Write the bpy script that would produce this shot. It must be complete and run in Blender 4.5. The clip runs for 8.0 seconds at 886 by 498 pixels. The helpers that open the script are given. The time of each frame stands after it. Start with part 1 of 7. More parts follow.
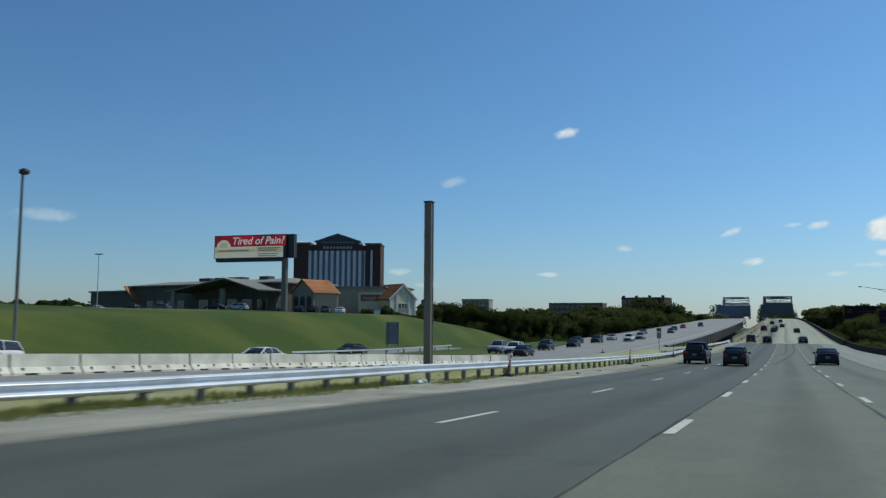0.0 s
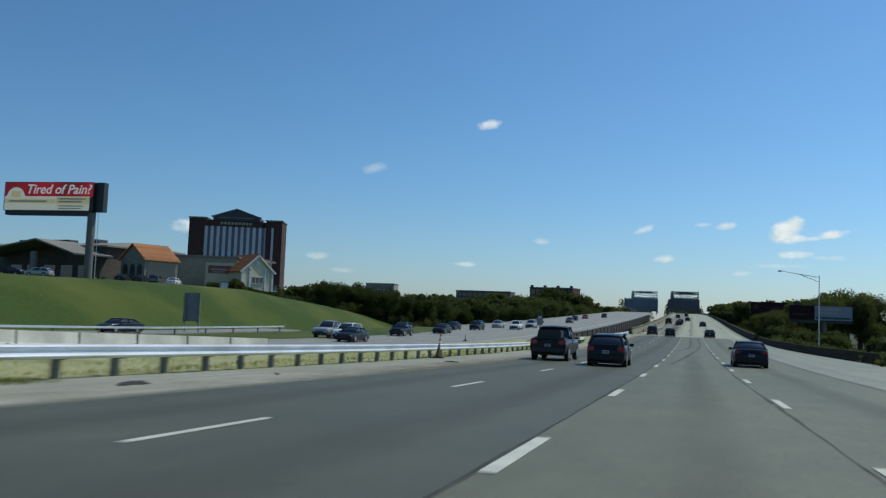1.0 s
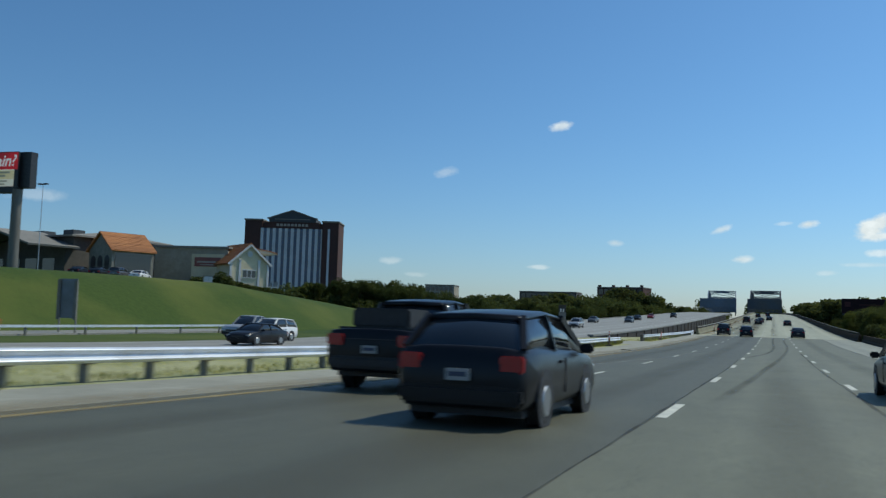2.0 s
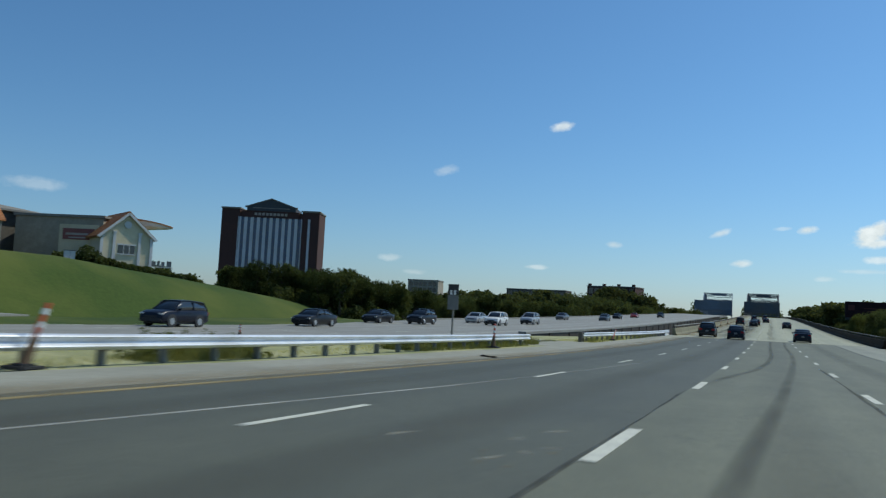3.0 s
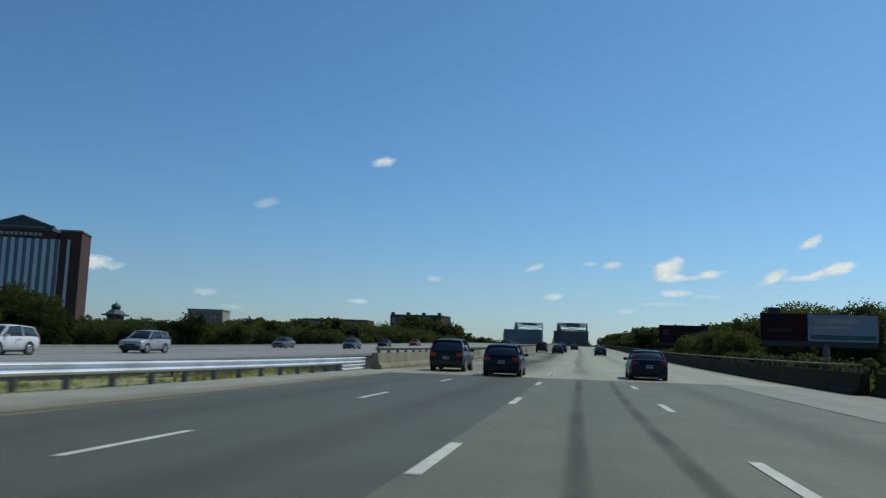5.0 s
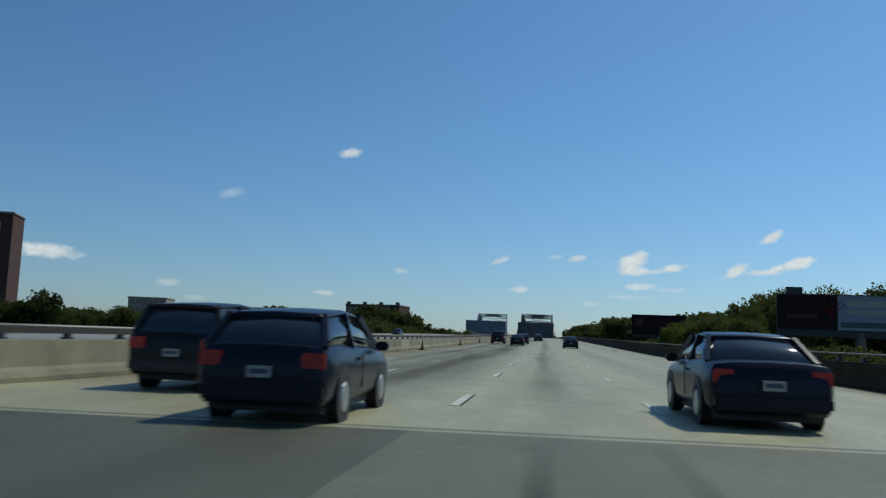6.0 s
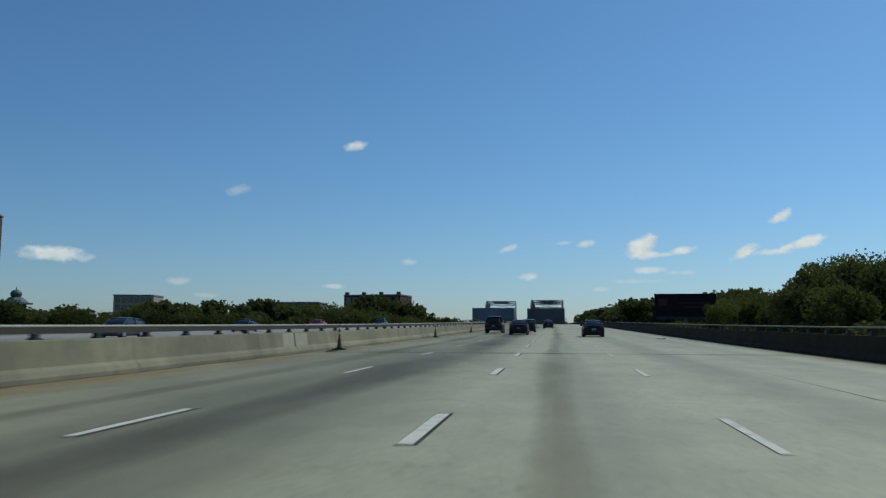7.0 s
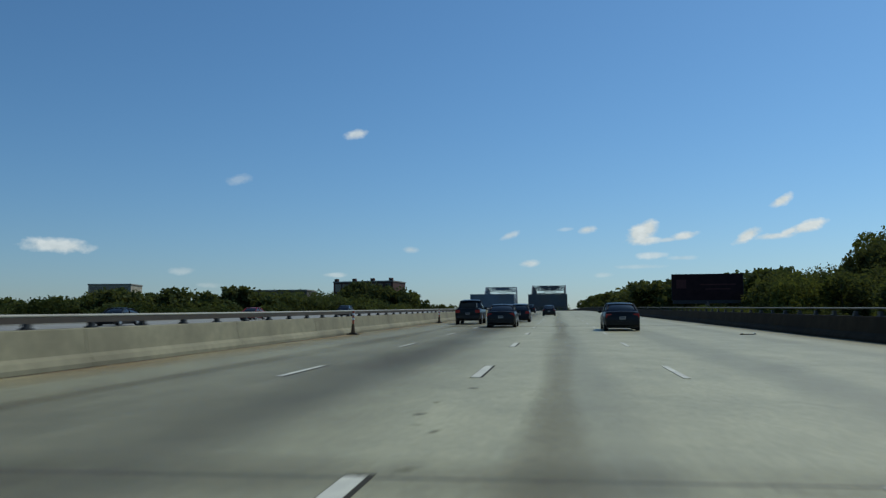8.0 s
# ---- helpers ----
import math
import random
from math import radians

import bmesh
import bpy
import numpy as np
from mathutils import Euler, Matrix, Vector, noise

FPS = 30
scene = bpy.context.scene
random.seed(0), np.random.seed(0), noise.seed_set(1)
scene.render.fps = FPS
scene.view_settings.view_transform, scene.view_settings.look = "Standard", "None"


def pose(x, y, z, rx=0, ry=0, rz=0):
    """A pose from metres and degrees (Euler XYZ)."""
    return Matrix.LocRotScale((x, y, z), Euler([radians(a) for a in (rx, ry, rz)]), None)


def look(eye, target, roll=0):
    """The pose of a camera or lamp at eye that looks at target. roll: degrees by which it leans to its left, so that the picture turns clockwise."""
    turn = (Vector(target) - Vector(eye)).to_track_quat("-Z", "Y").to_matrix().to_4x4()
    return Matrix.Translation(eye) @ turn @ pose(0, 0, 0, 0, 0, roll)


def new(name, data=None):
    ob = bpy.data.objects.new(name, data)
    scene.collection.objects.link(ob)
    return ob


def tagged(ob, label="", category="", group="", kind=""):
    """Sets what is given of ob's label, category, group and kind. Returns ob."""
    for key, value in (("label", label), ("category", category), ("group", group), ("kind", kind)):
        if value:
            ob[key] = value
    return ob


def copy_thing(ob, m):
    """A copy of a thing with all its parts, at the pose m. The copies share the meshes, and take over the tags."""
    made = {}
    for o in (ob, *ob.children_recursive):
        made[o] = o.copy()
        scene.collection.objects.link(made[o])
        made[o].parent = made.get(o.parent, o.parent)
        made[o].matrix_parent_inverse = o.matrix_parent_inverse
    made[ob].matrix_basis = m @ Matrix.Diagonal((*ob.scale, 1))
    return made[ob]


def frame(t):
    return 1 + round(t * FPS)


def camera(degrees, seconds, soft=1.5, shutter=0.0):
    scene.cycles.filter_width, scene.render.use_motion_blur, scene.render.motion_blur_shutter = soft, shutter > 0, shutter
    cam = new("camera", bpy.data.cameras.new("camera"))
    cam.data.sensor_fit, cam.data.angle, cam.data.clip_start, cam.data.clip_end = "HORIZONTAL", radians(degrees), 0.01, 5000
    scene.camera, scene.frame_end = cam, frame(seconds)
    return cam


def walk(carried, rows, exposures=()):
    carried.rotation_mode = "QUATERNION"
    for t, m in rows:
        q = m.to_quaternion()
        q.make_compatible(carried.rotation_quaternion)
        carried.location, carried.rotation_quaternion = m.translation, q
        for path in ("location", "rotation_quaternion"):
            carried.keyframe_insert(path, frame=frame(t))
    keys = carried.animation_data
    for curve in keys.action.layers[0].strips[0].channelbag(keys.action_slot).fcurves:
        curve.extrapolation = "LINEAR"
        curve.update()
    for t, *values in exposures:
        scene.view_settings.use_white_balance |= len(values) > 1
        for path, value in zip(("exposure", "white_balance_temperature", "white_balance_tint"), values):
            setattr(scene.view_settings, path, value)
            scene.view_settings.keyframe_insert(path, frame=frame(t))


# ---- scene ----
# ---------------------------------------------------------------- camera
cam = camera(54.83, 8.0, soft=1.3, shutter=0.2)
walk(cam, [
    (0.0, pose(-0.15, -0.10, 1.19, 95.11, -0.32, 21.80)),
    (0.5, pose(-0.07, 15.10, 0.72, 94.89, -2.81, 21.23)),
    (0.8, pose(-0.09, 24.18, 0.44, 94.04, -2.45, 16.43)),
    (1.0, pose(-0.11, 30.08, 0.28, 94.37, -2.16, 16.19)),
    (1.2, pose(-0.14, 36.19, 0.13, 95.05, -1.66, 18.13)),
    (2.3, pose(-0.20, 69.42, -0.66, 94.02, -1.65, 21.19)),
    (2.5, pose(-0.19, 75.45, -0.79, 93.76, -1.46, 21.02)),
    (3.0, pose(-0.28, 90.56, -0.98, 94.32, -2.94, 20.92)),
    (3.5, pose(-0.27, 105.48, -1.16, 94.62, -1.91, 19.18)),
    (4.0, pose(-0.33, 120.84, -1.23, 95.77, -1.13, 13.29)),
    (4.5, pose(-0.29, 135.89, -1.28, 96.93, -1.27, 12.02)),
    (5.0, pose(-0.25, 151.16, -1.31, 97.11, -1.99, 9.02)),
    (5.2, pose(-0.24, 157.30, -1.31, 96.82, -2.51, 8.21)),
    (6.3, pose(-0.25, 190.35, -1.04, 96.69, -1.46, 6.07)),
    (6.5, pose(-0.25, 196.97, -0.97, 96.70, 0.75, 7.78)),
    (7.0, pose(-0.31, 212.16, -0.72, 95.97, -0.32, 7.48)),
    (7.5, pose(-0.34, 227.02, -0.49, 94.99, -0.75, 7.41)),
    (8.0, pose(-0.35, 242.02, -0.23, 95.14, 0.27, 7.65)),
], exposures=[(0.0, -0.20, 6500, 3), (2.5, -0.10, 6500, 3), (4.5, -0.26, 6500, 3), (6.5, -0.41, 6500, 3), (8.0, -0.42, 6500, 3)])

# ---------------------------------------------------------------- light
SUN_AZ = 47.0   # degrees to the right of the road's direction
SUN_EL = 53.0
sun_dir = Vector((math.sin(radians(SUN_AZ)) * math.cos(radians(SUN_EL)),
                  math.cos(radians(SUN_AZ)) * math.cos(radians(SUN_EL)), math.sin(radians(SUN_EL))))
sun_data = bpy.data.lights.new("sun", "SUN")
sun_data.energy, sun_data.angle, sun_data.color = 3.2, radians(0.6), (1.0, 0.95, 0.86)
sun = new("sun", sun_data)
sun.matrix_world = look(sun_dir * 100, (0, 0, 0))

# clouds: azimuth to the left of the road and elevation in degrees, half width, half height, density
CLOUDS = [
    (-5.95, 6.25, 0.70, 0.55, 20, 1.1), (-5.45, 5.95, 0.90, 0.62, 10, 1.1), (-5.6, 5.5, 1.15, 0.30, 0, 0.9),
    (-8.2, 5.7, 0.80, 0.25, 10, 0.9), (-7.2, 5.5, 0.80, 0.15, 5, 0.6), (-12.1, 5.6, 0.85, 0.32, 30, 1.1),
    (-13.7, 5.5, 1.25, 0.19, 3, 0.8), (-15.6, 6.0, 1.05, 0.32, 14, 1.1), (-14.5, 5.7, 0.85, 0.21, 25, 0.9),
    (-14.2, 7.7, 0.70, 0.29, 25, 1.0), (13.45, 12.75, 0.72, 0.30, 14, 0.75), (21.2, 9.6, 0.85, 0.30, 12, 0.28), (32.0, 5.0, 1.90, 0.42, -2, 0.8),
]
# thin wisps, same columns
WISPS = [
    (-2.0, 6.3, 0.60, 0.24, 8, 0.8), (-0.6, 6.35, 0.5, 0.12, 5, 0.3), (1.8, 4.1, 0.65, 0.22, 0, 0.7), (-6.1, 4.5, 0.90, 0.22, 0, 0.6), (-8.1, 4.3, 0.85, 0.15, 0, 0.35),
    (-5.2, 3.8, 1.60, 0.15, 0, 0.3), (-3.0, 3.3, 0.60, 0.17, 0, 0.3), (3.1, 6.0, 0.62, 0.22, 16, 0.6),
    (24.6, 3.6, 0.80, 0.25, 0, 0.35), (22.9, 2.7, 0.70, 0.17, 0, 0.25), (9.8, 5.1, 0.55, 0.22, 0, 0.5), (14.8, 3.4, 0.80, 0.15, 0, 0.45),
    (47.0, 6.6, 1.80, 0.40, 0, 0.25), (-27.0, 7.5, 2.50, 0.90, 5, 0.8),
]


def make_sky():
    w = bpy.data.worlds.new("sky")
    scene.world = w
    w.use_nodes = True
    nt = w.node_tree
    N, L = nt.nodes, nt.links
    N.clear()
    out = N.new("ShaderNodeOutputWorld")
    bg = N.new("ShaderNodeBackground")
    sky = N.new("ShaderNodeTexSky")
    sky.sky_type = "NISHITA"
    sky.sun_disc = False
    sky.sun_elevation = radians(SUN_EL)
    sky.sun_rotation = radians(SUN_AZ)
    sky.altitude, sky.air_density, sky.dust_density, sky.ozone_density = 150, 1.0, 0.7, 3.0
    bg.inputs["Strength"].default_value = 0.10
    tc = N.new("ShaderNodeTexCoord")
    noise_n = N.new("ShaderNodeTexNoise")
    noise_n.inputs["Scale"].default_value, noise_n.inputs["Detail"].default_value = 62, 6
    noise_n.inputs["Roughness"].default_value = 0.55
    squash = N.new("ShaderNodeVectorMath")
    squash.operation = "MULTIPLY"
    squash.inputs[1].default_value = (1, 1, 1.5)
    L.new(tc.outputs["Generated"], squash.inputs[0])
    L.new(squash.outputs[0], noise_n.inputs["Vector"])

    def math_node(op, a, b=None, clamp=False):
        m = N.new("ShaderNodeMath")
        m.operation, m.use_clamp = op, clamp
        for slot, v in ((0, a), (1, b)):
            if v is None:
                continue
            if isinstance(v, (int, float)):
                m.inputs[slot].default_value = v
            else:
                L.new(v, m.inputs[slot])
        return m.outputs[0]

    split = N.new("ShaderNodeSeparateXYZ")
    L.new(tc.outputs["Generated"], split.inputs[0])
    sep_z = split.outputs["Z"]
    wob = math_node("MULTIPLY", math_node("SUBTRACT", noise_n.outputs["Fac"], 0.5), 1.6)
    total = None
    for az, el, hw, hh, tilt, dens in CLOUDS + WISPS:
        a, e = radians(az), radians(el)
        d = Vector((-math.sin(a) * math.cos(e), math.cos(a) * math.cos(e), math.sin(e)))
        right = Vector((math.cos(a), math.sin(a), 0))
        up = right.cross(d)
        c_, s_ = math.cos(radians(tilt)), math.sin(radians(tilt))
        right, up = right * c_ + up * s_, up * c_ - right * s_
        terms = []
        for axis, half in ((right, hw), (up, hh)):
            dp = N.new("ShaderNodeVectorMath")
            dp.operation = "DOT_PRODUCT"
            L.new(tc.outputs["Generated"], dp.inputs[0])
            dp.inputs[1].default_value = axis / math.sin(radians(half))
            terms.append(math_node("POWER", math_node("ABSOLUTE", dp.outputs["Value"]), 2.0))
        r = math_node("SQRT", math_node("ADD", terms[0], terms[1]))
        front = N.new("ShaderNodeVectorMath")
        front.operation = "DOT_PRODUCT"
        L.new(tc.outputs["Generated"], front.inputs[0])
        front.inputs[1].default_value = d
        side = math_node("GREATER_THAN", front.outputs["Value"], 0.5)
        m = math_node("MULTIPLY", math_node("SUBTRACT", math_node("ADD", 1.22, wob), r), 1.25, True)
        m = math_node("MULTIPLY", math_node("MULTIPLY", m, side), dens)
        total = m if total is None else math_node("MAXIMUM", total, m)
    total = math_node("MINIMUM", total, 0.95)
    mix = N.new("ShaderNodeMix")
    mix.data_type = "RGBA"
    L.new(total, mix.inputs["Factor"])
    tint = N.new("ShaderNodeMix")
    tint.data_type, tint.blend_type = "RGBA", "MULTIPLY"
    tint.inputs["Factor"].default_value = 1.0
    low = math_node("POWER", math_node("SUBTRACT", 1.0, math_node("ABSOLUTE", sep_z), True), 9.0)
    wash = N.new("ShaderNodeMix")
    wash.data_type = "RGBA"
    L.new(low, wash.inputs["Factor"])
    wash.inputs["A"].default_value, wash.inputs["B"].default_value = SKY_TINT, HORIZON_TINT
    L.new(wash.outputs["Result"], tint.inputs["B"])
    L.new(sky.outputs["Color"], tint.inputs["A"])
    # the sky pales towards the sun's side
    lean = N.new("ShaderNodeVectorMath")
    lean.operation = "DOT_PRODUCT"
    L.new(tc.outputs["Generated"], lean.inputs[0])
    lean.inputs[1].default_value = (math.sin(radians(60)), math.cos(radians(60)), 0)
    gain = N.new("ShaderNodeVectorMath")
    gain.operation = "SCALE"
    L.new(tint.outputs["Result"], gain.inputs[0])
    L.new(math_node("ADD", math_node("MULTIPLY", lean.outputs["Value"], 0.17), 1.005), gain.inputs["Scale"])
    L.new(gain.outputs[0], mix.inputs["A"])
    body = N.new("ShaderNodeMix")
    body.data_type = "RGBA"
    L.new(math_node("MULTIPLY", math_node("SUBTRACT", noise_n.outputs["Fac"], 0.3), 2.2, True), body.inputs["Factor"])
    body.inputs["A"].default_value, body.inputs["B"].default_value = (7.3, 7.8, 8.1, 1), (10.0, 10.3, 10.6, 1)
    L.new(body.outputs["Result"], mix.inputs["B"])
    L.new(mix.outputs["Result"], bg.inputs["Color"])
    L.new(bg.outputs[0], out.inputs["Surface"])


SKY_TINT = (0.64, 0.95, 1.19, 1)
HORIZON_TINT = (0.82, 0.92, 1.15, 1)
make_sky()


# ---------------------------------------------------------------- materials
def mat(name, c1, c2, scale=1.0, rough=0.7, metal=0.0, bump=0.0, bump_scale=40.0, stain=None, stain_scale=0.15,
        stain_amount=0.5, stretch=(1, 1, 1), island=0.0, obj_random=0.0, spec=0.5, world_space=True):
    """A two-scale surface: grain between c1 and c2, wide stains, relief by bump."""
    m = bpy.data.materials.new(name)
    m.use_nodes = True
    N, L = m.node_tree.nodes, m.node_tree.links
    b = N["Principled BSDF"]
    b.inputs["Roughness"].default_value, b.inputs["Metallic"].default_value = rough, metal
    b.inputs["Specular IOR Level"].default_value = spec
    if world_space:
        src = N.new("ShaderNodeNewGeometry").outputs["Position"]
    else:
        src = N.new("ShaderNodeTexCoord").outputs["Object"]
    mp = N.new("ShaderNodeVectorMath")
    mp.operation = "MULTIPLY"
    mp.inputs[1].default_value = stretch
    L.new(src, mp.inputs[0])
    n1 = N.new("ShaderNodeTexNoise")
    n1.inputs["Scale"].default_value, n1.inputs["Detail"].default_value = scale, 8
    n1.inputs["Roughness"].default_value = 0.65
    L.new(mp.outputs[0], n1.inputs["Vector"])
    ramp = N.new("ShaderNodeValToRGB")
    ramp.color_ramp.elements[0].position, ramp.color_ramp.elements[1].position = 0.3, 0.7
    ramp.color_ramp.elements[0].color, ramp.color_ramp.elements[1].color = (*c1, 1), (*c2, 1)
    L.new(n1.outputs["Fac"], ramp.inputs["Fac"])
    col = ramp.outputs["Color"]
    if stain:
        n2 = N.new("ShaderNodeTexNoise")
        n2.inputs["Scale"].default_value, n2.inputs["Detail"].default_value = stain_scale, 5
        L.new(mp.outputs[0], n2.inputs["Vector"])
        r2 = N.new("ShaderNodeMapRange")
        r2.inputs["From Min"].default_value, r2.inputs["From Max"].default_value = 0.42, 0.68
        r2.inputs["To Max"].default_value = stain_amount
        L.new(n2.outputs["Fac"], r2.inputs["Value"])
        mx = N.new("ShaderNodeMix")
        mx.data_type = "RGBA"
        L.new(r2.outputs["Result"], mx.inputs["Factor"])
        L.new(col, mx.inputs["A"])
        mx.inputs["B"].default_value = (*stain, 1)
        col = mx.outputs["Result"]
    if island or obj_random:
        hs = N.new("ShaderNodeHueSaturation")
        rnd = N.new("ShaderNodeMapRange")
        spread = island or obj_random
        rnd.inputs["To Min"].default_value, rnd.inputs["To Max"].default_value = 1 - spread, 1 + spread
        if island:
            L.new(N.new("ShaderNodeNewGeometry").outputs["Random Per Island"], rnd.inputs["Value"])
        else:
            L.new(N.new("ShaderNodeObjectInfo").outputs["Random"], rnd.inputs["Value"])
        L.new(rnd.outputs["Result"], hs.inputs["Value"])
        L.new(col, hs.inputs["Color"])
        col = hs.outputs["Color"]
    L.new(col, b.inputs["Base Color"])
    if bump:
        n3 = N.new("ShaderNodeTexNoise")
        n3.inputs["Scale"].default_value, n3.inputs["Detail"].default_value = bump_scale, 6
        L.new(mp.outputs[0], n3.inputs["Vector"])
        bp = N.new("ShaderNodeBump")
        bp.inputs["Strength"].default_value, bp.inputs["Distance"].default_value = bump, 0.02
        L.new(n3.outputs["Fac"], bp.inputs["Height"])
        L.new(bp.outputs["Normal"], b.inputs["Normal"])
    return m


def road_mat(name, base, dark, track, crack=0.28, rough=0.62, band=0.35, blotch=0.38, gloss=0.4):
    """Pavement: aggregate grain, long wheel-path streaks along y, patches and fine cracks."""
    m = mat(name, tuple(v * 0.80 for v in base), tuple(v * 1.20 for v in base), 11.0, rough, 0, 0.3, 60.0, stain=dark, stain_scale=0.12, stain_amount=0.45, spec=gloss)
    N, L = m.node_tree.nodes, m.node_tree.links
    b = N["Principled BSDF"]
    col = b.inputs["Base Color"].links[0].from_socket
    geo = N.new("ShaderNodeNewGeometry")
    st = N.new("ShaderNodeVectorMath")
    st.operation = "MULTIPLY"
    st.inputs[1].default_value = (0.55, 0.006, 0.0)
    L.new(geo.outputs["Position"], st.inputs[0])
    n = N.new("ShaderNodeTexNoise")
    n.inputs["Scale"].default_value, n.inputs["Detail"].default_value = 1.0, 4
    L.new(st.outputs[0], n.inputs["Vector"])
    r = N.new("ShaderNodeMapRange")
    r.inputs["From Min"].default_value, r.inputs["From Max"].default_value, r.inputs["To Max"].default_value = 0.45, 0.72, 0.85
    L.new(n.outputs["Fac"], r.inputs["Value"])
    mx = N.new("ShaderNodeMix")
    mx.data_type = "RGBA"
    L.new(r.outputs["Result"], mx.inputs["Factor"])
    L.new(col, mx.inputs["A"])
    mx.inputs["B"].default_value = (*track, 1)
    sep = N.new("ShaderNodeSeparateXYZ")
    L.new(geo.outputs["Position"], sep.inputs[0])

    def mth(op, a, bb):
        q = N.new("ShaderNodeMath")
        q.operation = op
        for slot, val in ((0, a), (1, bb)):
            if isinstance(val, (int, float)):
                q.inputs[slot].default_value = val
            else:
                L.new(val, q.inputs[slot])
        return q.outputs[0]

    blot = N.new("ShaderNodeTexNoise")
    blot.inputs["Scale"].default_value, blot.inputs["Detail"].default_value, blot.inputs["Roughness"].default_value = 0.9, 9, 0.72
    bs = N.new("ShaderNodeVectorMath")
    bs.operation = "MULTIPLY"
    bs.inputs[1].default_value = (1.0, 0.45, 0.0)
    L.new(geo.outputs["Position"], bs.inputs[0])
    L.new(bs.outputs[0], blot.inputs["Vector"])
    mottle = N.new("ShaderNodeHueSaturation")
    L.new(mth("ADD", mth("MULTIPLY", blot.outputs["Fac"], 2 * blotch), 1 - blotch), mottle.inputs["Value"])
    L.new(mx.outputs["Result"], mottle.inputs["Color"])
    wave = mth("COSINE", mth("MULTIPLY", sep.outputs["X"], 2 * math.pi / 3.66), 0.0)
    drip = N.new("ShaderNodeTexNoise")
    drip.inputs["Scale"].default_value, drip.inputs["Detail"].default_value = 0.45, 5
    st2 = N.new("ShaderNodeVectorMath")
    st2.operation = "MULTIPLY"
    st2.inputs[1].default_value = (1.0, 0.12, 0.0)
    L.new(geo.outputs["Position"], st2.inputs[0])
    L.new(st2.outputs[0], drip.inputs["Vector"])
    oil = mth("MULTIPLY", mth("MAXIMUM", mth("SUBTRACT", mth("ADD", wave, mth("MULTIPLY", drip.outputs["Fac"], 0.9)), 0.75), 0.0), band)
    m_oil = N.new("ShaderNodeMix")
    m_oil.data_type = "RGBA"
    L.new(oil, m_oil.inputs["Factor"])
    L.new(mottle.outputs["Color"], m_oil.inputs["A"])
    m_oil.inputs["B"].default_value = (*(c * 0.62 for c in dark), 1)
    v = N.new("ShaderNodeTexVoronoi")
    v.feature = "DISTANCE_TO_EDGE"
    v.inputs["Scale"].default_value = 0.16
    wp = N.new("ShaderNodeTexNoise")
    wp.inputs["Scale"].default_value, wp.inputs["Detail"].default_value = 0.9, 5
    L.new(geo.outputs["Position"], wp.inputs["Vector"])
    ad = N.new("ShaderNodeVectorMath")
    ad.operation = "MULTIPLY_ADD"
    ad.inputs[1].default_value = (3, 3, 0)
    L.new(wp.outputs["Color"], ad.inputs[0])
    L.new(geo.outputs["Position"], ad.inputs[2])
    L.new(ad.outputs[0], v.inputs["Vector"])
    cr = N.new("ShaderNodeMapRange")
    cr.inputs["From Max"].default_value, cr.inputs["To Min"].default_value, cr.inputs["To Max"].default_value = 0.006, crack, 0.0
    L.new(v.outputs["Distance"], cr.inputs["Value"])
    m2 = N.new("ShaderNodeMix")
    m2.data_type = "RGBA"
    L.new(cr.outputs["Result"], m2.inputs["Factor"])
    L.new(m_oil.outputs["Result"], m2.inputs["A"])
    m2.inputs["B"].default_value = (*(c * 0.35 for c in dark), 1)
    L.new(m2.outputs["Result"], b.inputs["Base Color"])
    return m


def leaf_mat(name, c1, c2, thin=0.32):
    m = mat(name, c1, c2, 0.5, 0.9, island=0.28, spec=0.04)
    N, L = m.node_tree.nodes, m.node_tree.links
    b = N["Principled BSDF"]
    tr = N.new("ShaderNodeBsdfTranslucent")
    tr.inputs["Color"].default_value = (c2[0] * 1.6, c2[1] * 1.5, c2[2] * 0.8, 1)
    mix = N.new("ShaderNodeMixShader")
    mix.inputs[0].default_value = thin
    L.new(b.outputs[0], mix.inputs[1])
    L.new(tr.outputs[0], mix.inputs[2])
    L.new(mix.outputs[0], N["Material Output"].inputs["Surface"])
    return m


M = {}
M["asphalt"] = road_mat("asphalt", (0.090, 0.092, 0.061), (0.064, 0.066, 0.044), (0.070, 0.072, 0.048), 0.34)
M["asphalt_mid"] = road_mat("asphalt_mid", (0.153, 0.155, 0.102), (0.113, 0.115, 0.077), (0.121, 0.123, 0.082), 0.3, gloss=0.3)
M["asphalt_old"] = road_mat("asphalt_old", (0.270, 0.270, 0.200), (0.20, 0.20, 0.148), (0.212, 0.212, 0.158))
# right lanes of the deck a little paler, sun glare put into the colour
M["bridge_concrete_pale"] = road_mat("bridge_concrete_pale", (0.369, 0.353, 0.214), (0.283, 0.271, 0.165), (0.252, 0.241, 0.146), 0.3, rough=0.52, band=0.38, blotch=0.5, gloss=0.42)
M["bridge_concrete"] = road_mat("bridge_concrete", (0.359, 0.345, 0.210), (0.277, 0.267, 0.164), (0.245, 0.237, 0.144), 0.3, rough=0.52, band=0.38, blotch=0.5, gloss=0.42)
M["opposite_concrete"] = road_mat("opposite_concrete", (0.27, 0.262, 0.225), (0.212, 0.205, 0.175), (0.203, 0.196, 0.168), 0.3, band=0.15)
M["shoulder"] = mat("shoulder", (0.25, 0.25, 0.20), (0.33, 0.325, 0.262), 3.0, 0.9, 0, 0.3, 50, stain=(0.19, 0.187, 0.15), stain_scale=0.4)
